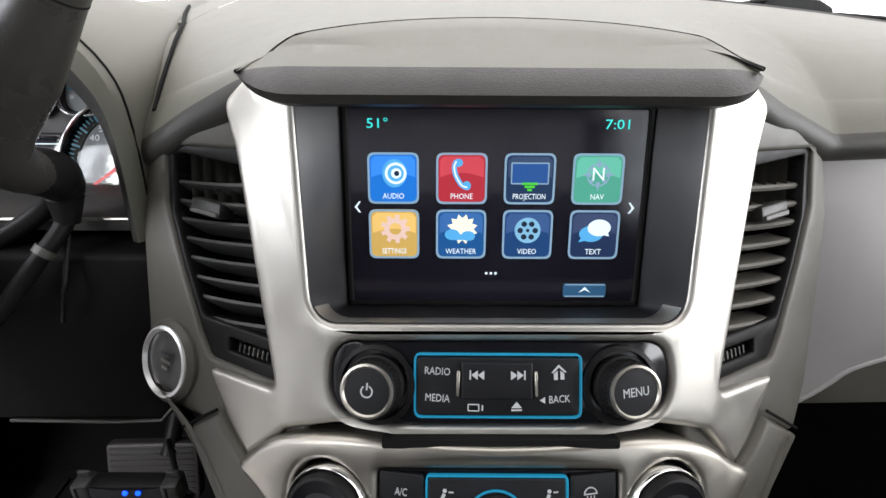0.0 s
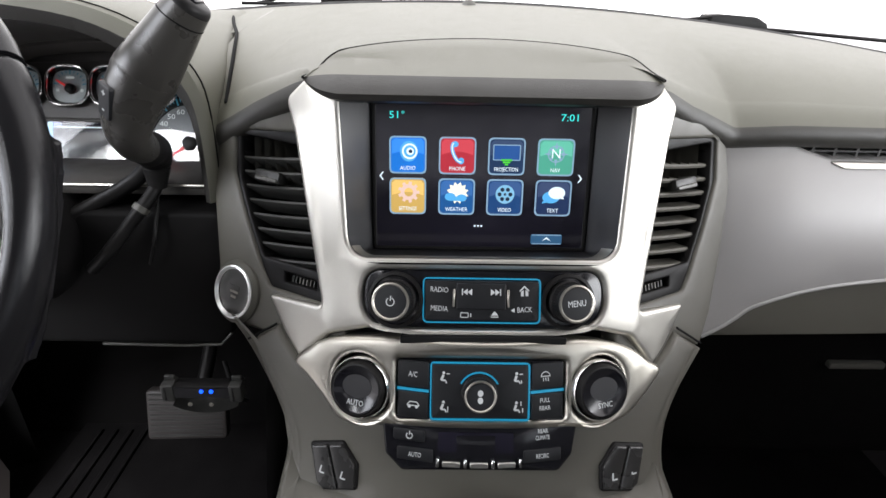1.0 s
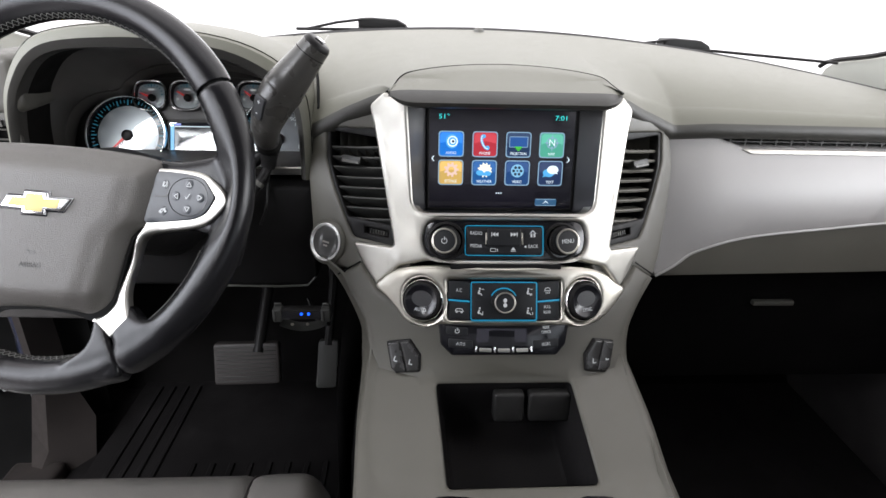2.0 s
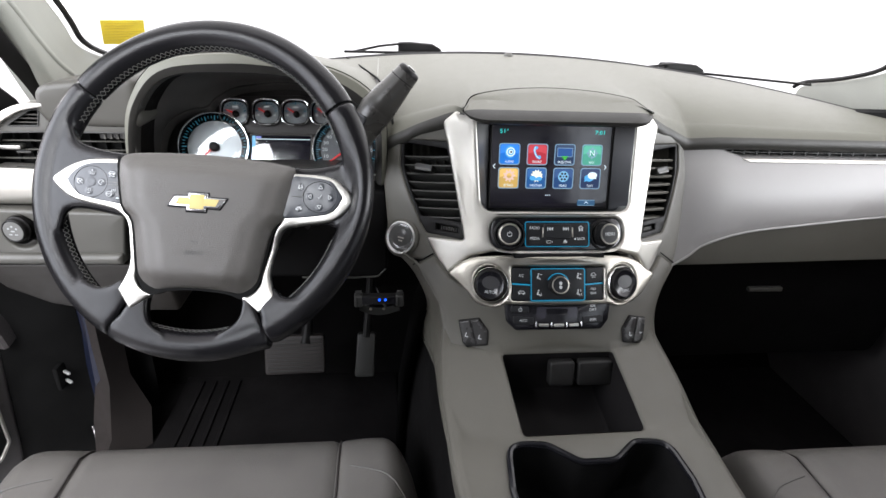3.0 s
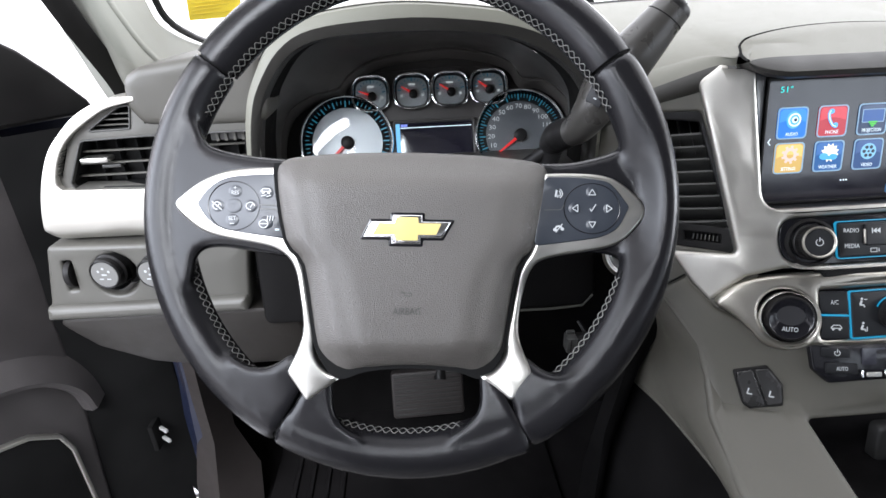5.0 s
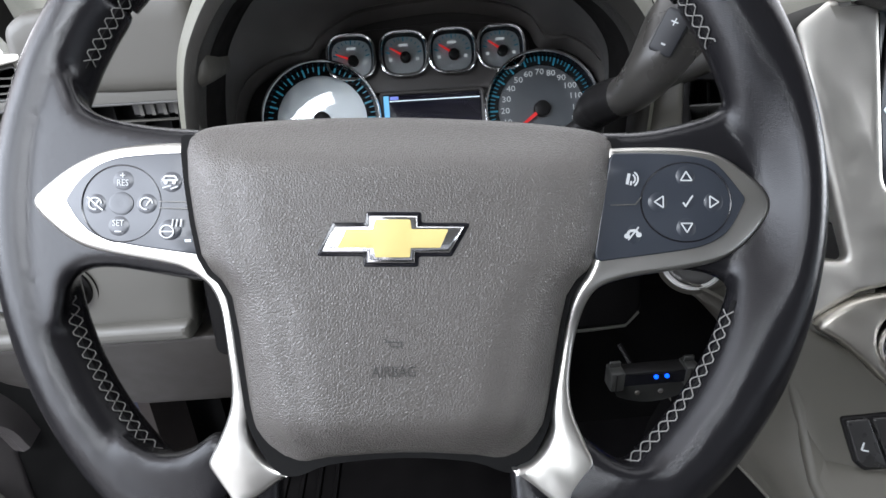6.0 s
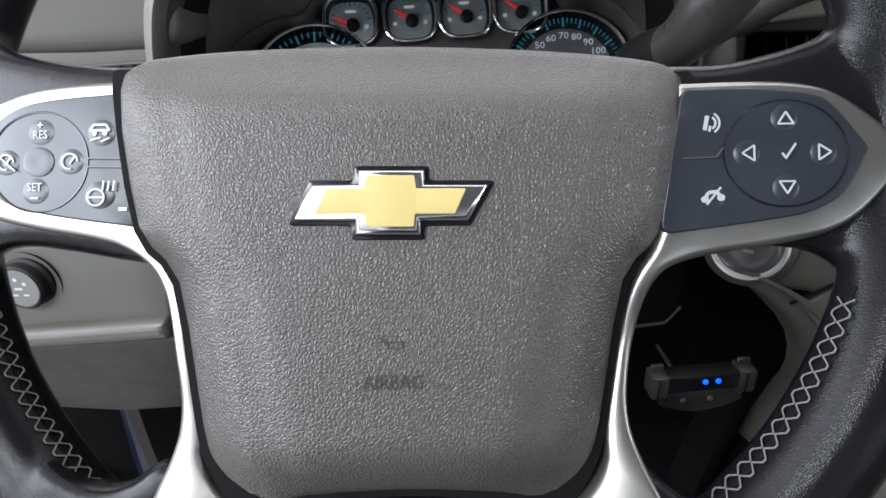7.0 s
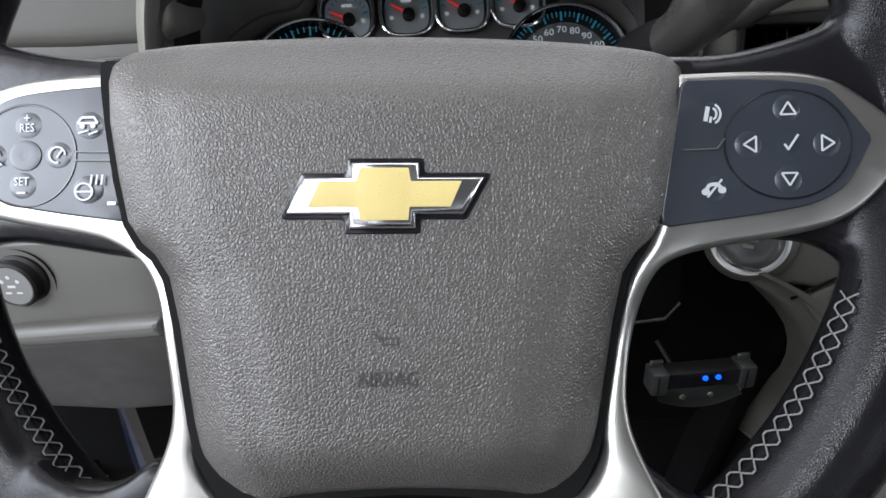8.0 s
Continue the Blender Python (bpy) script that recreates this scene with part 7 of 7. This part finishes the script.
for x0 in (-0.304, -0.222):
    part("side_grip", box_bm(x0, x0 + 0.016, 0.350, 0.371, 0.505, 0.530, 0.003, 2), VENTD, controller)
    part("grip_rib", box_bm(x0 + 0.005, x0 + 0.0065, 0.3490, 0.352, 0.508, 0.528), BLACK, controller)
    part("ear", box_bm(x0 + 0.002, x0 + 0.014, 0.362, 0.366, 0.528, 0.536, 0.001, 1), VENTD, controller)
for lx in (-0.2545, -0.2425):
    part("blue_light", turned([(0.0026, 0), (0.0022, 0.0016), (0.0004, 0.0022)], 14, pose(lx, 0.3515, 0.5215, 90, 0, 0)), BLUE_LED, controller, "small blue light")
part("bracket", loft_bm([[Vector((x, 0.353, 0.497 - 14 * (0.0400 ** 2 - (x + 0.2545) ** 2) * 0.5)) for x in np.linspace(-0.2945, -0.2145, 13)], [Vector((x, 0.378, 0.499 - 14 * (0.0400 ** 2 - (x + 0.2545) ** 2) * 0.5)) for x in np.linspace(-0.2945, -0.2145, 13)]]), VENTD, controller, "curved steel bracket")
for lx in (-0.272, -0.246):
    part("screw", turned([(0.0030, 0), (0.0026, 0.0012), (0.0004, 0.0016)], 12, pose(lx, 0.353, 0.500, 90, 0, 0)), NICKEL, controller)
part("wire", tube_bm(spline([(-0.225, 0.37, 0.50), (-0.215, 0.385, 0.478), (-0.24, 0.41, 0.47), (-0.26, 0.44, 0.50)], 5), 0.003, 6), BLACK, controller)
small = Matrix.Translation((-0.2550, 0.3485, 0.5315)) @ Matrix.Scale(0.78, 4) @ Matrix.Translation((0.2485, -0.3515, -0.5215))
for piece in controller.children:
    piece.data.transform(small)
kick = thing("kick_panel", "dark grey plastic kick panel and sill trim", "trim", kind="structure")
part("post", loft_bm([[(-0.86, 0.62, 0.50), (-0.825, 0.60, 0.48), (-0.815, 0.66, 0.48)], [(-0.865, 0.62, 0.28), (-0.83, 0.60, 0.28), (-0.813, 0.66, 0.28)], [(-0.865, 0.62, 0.20), (-0.83, 0.60, 0.19), (-0.812, 0.655, 0.18)], [(-0.88, 0.60, 0.10), (-0.83, 0.56, 0.08), (-0.775, 0.64, 0.10)], [(-0.88, 0.58, 0.03), (-0.84, 0.50, 0.03), (-0.77, 0.60, 0.03)]]), KICK, kick)
part("sill", box_bm(-0.90, -0.80, -1.0, 0.56, 0.0, 0.06, 0.012, 3), KICK, kick)
part("inner_side", box_bm(-0.875, -0.865, 0.665, 1.0, 0.0, 0.60), FELT, kick)


# ---------------------------------------------------------------- seats
def seat_cushion(name, x0, x1, y_front, label, tilt):
    s = thing(name, label, "seat", group="front seats", at=((x0 + x1) / 2, -0.1, 0.06))
    w = x1 - x0
    cx = (x0 + x1) / 2
    bol = w / 2 - 0.118

    def top(u, t):
        """u across, t from the front lip to the back."""
        x = cx + u * w / 2
        au = abs(u) * w / 2
        edge = max(0.0, (abs(u) - 0.80) / 0.20)
        y = y_front - t * 0.60 - 0.05 * edge ** 2 * (1 if t < 0.3 else 0.3)
        z = 0.359 - 0.03 * t + 0.003 * smooth_step(bol - 0.005, bol + 0.045, au) - 0.085 * edge ** 2.6
        z -= 0.008 * math.exp(-((au - bol) / 0.004) ** 2)
        lipk = max(0.0, 1 - t / 0.12)
        z -= 0.060 * lipk ** 2.2
        return Vector((x, y + 0.0, z))

    us_ = np.linspace(-1, 1, 65)
    ts = [0, 0.004, 0.012, 0.025, 0.045, 0.07, 0.10, 0.15, 0.25, 0.4, 0.6, 0.8, 1.0]
    rows = [[Vector((p.x, p.y - 0.03, 0.08)) for p in (top(u, 0) for u in us_)], [Vector((p.x, p.y - 0.006, 0.20)) for p in (top(u, 0) for u in us_)]]
    rows += [[top(u, t) for u in us_] for t in ts]
    part("cushion", loft_bm(rows), SEAT, s)
    for sg in (-1, 1):
        path = [top(sg * bol / (w / 2), t) + Vector((0, 0, 0.0065)) for t in (0.02, 0.05, 0.1, 0.2, 0.4, 0.7, 1.0)]
        part("seam", tube_bm(path, 0.0016, 6), KICK, s, "sunken seam of the bolster")
        path = [top(sg * (0.80 - 0.10 * abs(t - 0.1)), t) + Vector((0, 0, 0.001)) for t in (0.05, 0.07, 0.09, 0.11, 0.14)]
    stitches = [top(k, 0.16 + 0.04 * (abs(k) - 0.66) * 4) + Vector((0, 0, 0.0008)) for k in np.linspace(0.66, 0.98, 10)]
    part("top_stitch", tube_bm(stitches, 0.0012, 5), THREAD, s)
    stitches = [top(-k, 0.16 + 0.04 * (abs(k) - 0.66) * 4) + Vector((0, 0, 0.0008)) for k in np.linspace(0.66, 0.98, 10)]
    part("top_stitch", tube_bm(stitches, 0.0012, 5), THREAD, s)
    part("base", box_bm(x0 + 0.06, x1 - 0.06, y_front - 0.6, y_front - 0.08, 0.03, 0.10), BLACK, s)
    return in_world(s)


seat_cushion("driver_seat", -0.795, -0.200, 0.285, "grey leather driver seat cushion with raised side bolsters", 0)
seat_cushion("passenger_seat", 0.245, 0.840, 0.226, "grey leather passenger seat cushion with raised side bolsters", 0)

# ---------------------------------------------------------------- shell of the vehicle
floor_ob = part("floor", box_bm(-0.88, 0.88, -2.0, 1.05, -0.04, 0.03), CARPET)
tagged(floor_ob, "black carpeted vehicle floor", "floor", kind="structure")
roof = part("ceiling", joined([box_bm(-0.62, 0.76, -0.50, 0.15, 1.24, 1.28), box_bm(-0.76, 0.76, -2.1, -0.50, 1.24, 1.28)]), ROOF)
tagged(roof, "pale grey fabric headliner", "headliner", kind="structure")
rear = part("wall_rear", joined([box_bm(-0.88, 0.88, -2.1, -2.05, 0.0, 0.86), box_bm(-0.88, -0.70, -2.1, -2.05, 0.86, 1.25), box_bm(0.70, 0.88, -2.1, -2.05, 0.86, 1.25)]), DOORM)
tagged(rear, "dark rear cabin wall with a wide window", "cabin wall", kind="structure")
side_r = part("wall_right", joined([box_bm(0.86, 0.90, -2.05, 0.98, 0.0, 0.74), box_bm(0.80, 0.88, -0.42, -0.30, 0.70, 1.25), box_bm(0.80, 0.88, -1.25, -1.15, 0.70, 1.25)]), DOORM)
tagged(side_r, "closed dark passenger door and pillars", "door", kind="structure")
side_l = part("wall_left", joined([box_bm(-0.90, -0.86, -2.05, -0.42, 0.0, 0.80), box_bm(-0.88, -0.80, -0.42, -0.30, 0.0, 1.25), box_bm(-0.88, -0.80, -1.25, -1.15, 0.80, 1.25)]), DOORM)
tagged(side_l, "dark rear door and centre pillar", "door", kind="structure")

for i, (pane_bm, words) in enumerate(((box_bm(0.868, 0.872, -2.05, -0.42, 0.74, 1.245), "dark privacy glass of the right rear doors"), (box_bm(-0.872, -0.868, -2.05, -0.42, 0.80, 1.245), "dark privacy glass of the left rear doors"),
                                      (box_bm(-0.70, 0.70, -2.08, -2.076, 0.86, 1.245), "dark privacy glass of the tailgate"))):
    pane = part("window_%d" % (i + 1), pane_bm, TINTED)
    tagged(pane, words, "window", kind="structure")

# front pillars with dark weather strips
for sgn in (-1, 1):
    pl = thing("windscreen_pillar", "pale grey windscreen pillar trim with a black weather strip", "pillar", kind="structure")
    pm = lambda u, v, d: Vector((sgn * (0.785 + d), u, v))
    door_edge = spline([(0.604, 0.765), (0.580, 0.800), (0.540, 0.866), (0.500, 0.920), (0.36, 1.06), (0.16, 1.245)], 4)
    screen_edge = spline([(0.34, 1.245), (0.50, 1.06), (0.648, 0.917), (0.692, 0.866), (0.790, 0.834), (0.92, 0.806), (0.95, 0.765)], 4)
    trim_p = door_edge + screen_edge
    sheet("trim", trim_p if signed_area(trim_p) > 0 else trim_p[::-1], pm, PILLAR, pl, thick=0.05, step=0.03, edge=0.014)
    crease = spline([(0.33, 1.12), (0.43, 1.02), (0.528, 0.926), (0.565, 0.885), (0.610, 0.842), (0.655, 0.813)], 4)
    part("crease", tube_bm([pm(u, v, 0.0035) for u, v in crease], 0.0065, 10), PILLAR, pl, "soft raised crease along the trim")
    seal_o = spline([(0.590, 0.765), (0.567, 0.803), (0.511, 0.866), (0.466, 0.920), (0.335, 1.06), (0.135, 1.245)], 4)
    part("weather_strip", loft_bm([[Vector((sgn * 0.818, u, v)) for u, v in seal_o], [Vector((sgn * 0.806, u + 0.008, v)) for u, v in seal_o], [Vector((sgn * 0.800, u + 0.022, v)) for u, v in seal_o], [Vector((sgn * 0.806, u + 0.036, v)) for u, v in seal_o]]), BLACK, pl, "black rubber weather strip")
    part("frit", tube_bm([Vector((sgn * 0.780, u + 0.004, v + 0.001)) for u, v in screen_edge[:-3]], 0.0050, 8), BLACK, pl, "black glass edge")

header = part("windscreen_header", box_bm(-0.76, 0.76, 0.13, 0.21, 1.225, 1.27, 0.01, 2), ROOF)
tagged(header, "pale fabric header above the windscreen", "header", kind="structure")


def screen_pt(x, t):
    yb, zb = base_y(x) + 0.03, top_z(x, base_y(x)) - 0.004
    return Vector((x * (1 - 0.06 * t), yb + (0.19 - yb) * t, zb + (1.245 - zb) * t))


ws = part("windscreen", grid_bm(screen_pt, np.linspace(-0.80, 0.80, 25), np.linspace(0, 1, 9)), WINDOW)
ws.visible_shadow = False
tagged(ws, "clear curved windscreen glass", "windscreen", kind="structure")
edge_b = part("windscreen_frit", loft_bm([[Vector((x, base_y(x) + 0.002, top_z(x, base_y(x)) - 0.003)) for x in np.linspace(-0.80, 0.80, 41)], [Vector((x, base_y(x) + 0.016, top_z(x, base_y(x)) + 0.0035 - 0.002 * abs(x))) for x in np.linspace(-0.80, 0.80, 41)]]), BLACK)
tagged(edge_b, "thin black band at the windscreen foot", "trim", kind="structure")
sensor = thing("sun_sensor", "small clear dome sensor on the dash top", "sensor")
part("dome", turned([(0.010, 0), (0.0095, 0.003), (0.006, 0.007), (0.0004, 0.0085)], 20, Matrix.Translation((0.006, 0.785, top_z(0, 0.785) - 0.001))), VENT, sensor)


def wiper(x0, lean):
    w = thing("windscreen_wiper", "black windscreen wiper arm outside the glass", "wiper", group="wipers")
    y0, z0 = base_y(x0) + 0.075, top_z(x0, base_y(x0)) + 0.002
    hump = fillet([(-0.045, -0.012), (0.055, -0.012), (0.048, 0.004), (0.030, 0.013), (-0.020, 0.0155), (-0.045, 0.014)], 0.004)
    sheet("pivot_cover", hump, lambda u, v, d: Vector((x0 + u, y0 + d, z0 + v - 0.02 * abs(x0) * u)), BLACK, w, thick=0.03, step=0.03, edge=0.003)
    part("arm", tube_bm([(x0 - 0.04, y0, z0 + 0.012), (x0 - 0.085, y0, z0 + 0.006), (x0 - 0.14, y0 - 0.01, z0 - 0.006)], 0.0028, 6), BLACK, w)
    part("blade", tube_bm([(x0 - 0.16, y0 - 0.02, z0 - 0.006), (x0 + 0.05, y0 - 0.01, z0 - 0.004), (x0 + 0.30, y0 - 0.02, z0 - 0.02)], 0.003, 6), BLACK, w)
    return w


wiper(-0.175, 0)
wiper(0.415, 0)
stk = thing("windscreen_sticker", "yellow paper sticker with print on the windscreen", "sticker")
a, b, c, d_ = Vector((-0.750, 0.704, 0.903)), Vector((-0.676, 0.704, 0.906)), Vector((-0.683, 0.717, 0.8650)), Vector((-0.757, 0.717, 0.8620))
bm = bmesh.new()
bv = [bm.verts.new(p) for p in (a, b, c, d_)] + [bm.verts.new(p + Vector((0, 0.0006, 0.0002))) for p in (a, b, c, d_)]
for q in ((0, 1, 2, 3), (7, 6, 5, 4), (0, 4, 5, 1), (1, 5, 6, 2), (2, 6, 7, 3), (3, 7, 4, 0)):
    bm.faces.new([bv[i] for i in q])
part("paper", bm, STICKER, stk, smooth=False)
for i in range(7):
    t = 0.12 + 0.115 * i
    p, q = a.lerp(d_, t) + Vector((0.006, -0.0012, 0)), b.lerp(c, t) + Vector((-0.006 - 0.01 * (i % 3), -0.0012, 0))
    part("print_bar", tube_bm([p, q], 0.0005, 4), INK, stk)

# ---------------------------------------------------------------- the open driver's door
DH, DA = Vector((-0.90, 0.72, 0.0)), radians(30)
DD, DN = Vector((-math.sin(DA), -math.cos(DA), 0)), Vector((math.cos(DA), -math.sin(DA), 0))


def door_face(u, v, d):
    return DH + DD * u + Vector((0, 0, v)) - DN * d


door = thing("driver_door", "open black driver door with a silver edged speaker grille", "door", at=(-0.98, 0.55, 0.0))
panel = fillet([(0.150, 0.752), (0.95, 0.775), (0.98, 0.10), (0.90, 0.02), (0.20, 0.03), (0.185, 0.20), (0.172, 0.34), (0.168, 0.49), (0.148, 0.666)], [0.01, 0.01, 0.03, 0.03, 0.04, 0.02, 0.02, 0.02, 0.02])
sheet("inner_panel", panel[::-1] if signed_area(panel) < 0 else panel, door_face, DOORM, door, thick=0.05, step=0.05, edge=0.012)
shell_d = fillet([(0.015, 0.745), (0.97, 0.77), (1.0, 0.06), (0.9, -0.05), (0.1, -0.04), (0.03, 0.2)], 0.02)
sheet("outer_shell", shell_d if signed_area(shell_d) > 0 else shell_d[::-1], lambda u, v, d: door_face(u, v, d + 0.052), PAINT, door, thick=0.06, step=0.08, edge=0.01)
sail = fillet([(0.022, 0.745), (0.030, 0.765), (0.068, 0.808), (0.100, 0.839), (0.128, 0.858), (0.165, 0.884), (0.24, 0.93), (0.26, 0.75)], [0.003, 0.01, 0.03, 0.03, 0.03, 0.03, 0.003, 0.003])
sheet("sail_panel", sail if signed_area(sail) > 0 else sail[::-1], lambda u, v, d: door_face(u, v, d - 0.002), BLACK, door, thick=0.05, step=0.04, edge=0.006)
part("belt_line", tube_bm([door_face(u, 0.7535 + 0.004 * (u > 0.2), -0.002) for u in np.linspace(0.27, 0.9, 12)], 0.003, 8), DOORM, door)
ridge = spline([(0.176, 0.318), (0.188, 0.362), (0.225, 0.402), (0.28, 0.424), (0.33, 0.424), (0.50, 0.430), (0.92, 0.445)], 5)
across = []
for i, (u, v) in enumerate(ridge):
    p0, p1 = Vector(ridge[max(i - 1, 0)]), Vector(ridge[min(i + 1, len(ridge) - 1)])
    n = Vector((-(p1 - p0).y, (p1 - p0).x)).normalized()
    across.append([door_face(u + n.x * w, v + n.y * w, d) for w, d in ((0.05, 0.006), (0.030, -0.004), (0.012, -0.015), (0.003, -0.020), (-0.004, -0.017), (-0.007, -0.006), (-0.008, 0.006))])
part("arm_rest", loft_bm(across), DOORM, door)
spk = fillet([(0.216, 0.27), (0.226, 0.305), (0.262, 0.334), (0.300, 0.345), (0.42, 0.345), (0.44, 0.30), (0.44, 0.12), (0.40, 0.085), (0.240, 0.082), (0.215, 0.115)], [0.02, 0.015, 0.02, 0.02, 0.03, 0.02, 0.03, 0.03, 0.02, 0.02])
spk = spk if signed_area(spk) > 0 else spk[::-1]
sheet("speaker_grille", shrink(spk, 0.006), lambda u, v, d: door_face(u, v, d - 0.006), CAVITY, door, thick=0.01, step=0.05, edge=0.003)
sheet("speaker_trim", spk, lambda u, v, d: door_face(u, v, d - 0.009), SILVER, door, holes=[shrink(spk, 0.0065)], thick=0.012, step=0.05, edge=0.002, label="satin silver speaker surround")
tag_s = [(0.253, 0.143), (0.297, 0.165), (0.297, 0.178), (0.253, 0.155)]
sheet("speaker_badge", tag_s if signed_area(tag_s) > 0 else tag_s[::-1], lambda u, v, d: door_face(u, v, d - 0.008), WSILVER, door, thick=0.002, step=0.05, edge=0.0005, label="small silver badge plate")
part("hinge_bracket", box_bm(-0.935, -0.925, 0.60, 0.640, 0.18, 0.235, 0.004, 2), CAVITY, door)
for i in range(2):
    part("hinge_bolt", box_bm(-0.012, 0.012, -0.003, 0.003, -0.003, 0.003, 0.0015, 2, pose(-0.914, 0.612, 0.197 + 0.022 * i, 0, -8, -40)), RING, door)
in_world(door)
jamb = thing("door_jamb", "dark blue painted door jamb with its dark gap filled in", "door jamb", kind="structure")
post_o = [(-0.874, 0.635, 0.50), (-0.877, 0.635, 0.305), (-0.885, 0.635, 0.226), (-0.887, 0.635, 0.14), (-0.888, 0.635, 0.049), (-0.892, 0.63, -0.05)]
post_i = [(-0.826, 0.612, 0.50), (-0.829, 0.612, 0.317), (-0.832, 0.612, 0.239), (-0.839, 0.612, 0.156), (-0.851, 0.612, 0.067), (-0.862, 0.60, -0.028)]
part("painted_post", loft_bm([post_o, [tuple(Vector(a).lerp(Vector(b), 0.5) + Vector((-0.004, -0.010, 0))) for a, b in zip(post_o, post_i)], post_i]), PAINT, jamb)
# added black sheets stand for the unlit gap between door and jamb
part("inner_void", loft_bm([[door_face(0.24, z, 0.02) for z in (-0.10, 0.35, 0.74)], [Vector((-0.9135, 0.6405, z)) for z in (-0.10, 0.35, 0.74)], [Vector((-0.9130, 0.6409, z)) for z in (0.0502, 0.35, 0.74)], [Vector((-0.893, 0.66, z)) for z in (-0.045, 0.35, 0.74)]]), CAVITY, jamb, "black sheet filling the dark gap by the door")

part("inner_back", loft_bm([[Vector((-0.895, 0.662, z)) for z in (0.04, 0.35, 0.60)], [Vector((-0.79, 0.72, z)) for z in (0.04, 0.35, 0.60)]]), CAVITY, jamb)
step_b = thing("running_board", "pale ribbed step below the door sill", "running board")
part("board", box_bm(-1.14, -0.93, -1.0, 1.05, -0.30, -0.26, 0.01, 2), KICK, step_b)
for i in range(20):
    part("tread", box_bm(-1.12, -0.95, 0.45 + 0.03 * i, 0.466 + 0.03 * i, -0.262, -0.255), FLOOR_OUT, step_b)
ground = part("ground", box_bm(-40, 40, -40, 40, -0.72, -0.70), FLOOR_OUT)
tagged(ground, "pale studio floor", "ground", kind="structure")
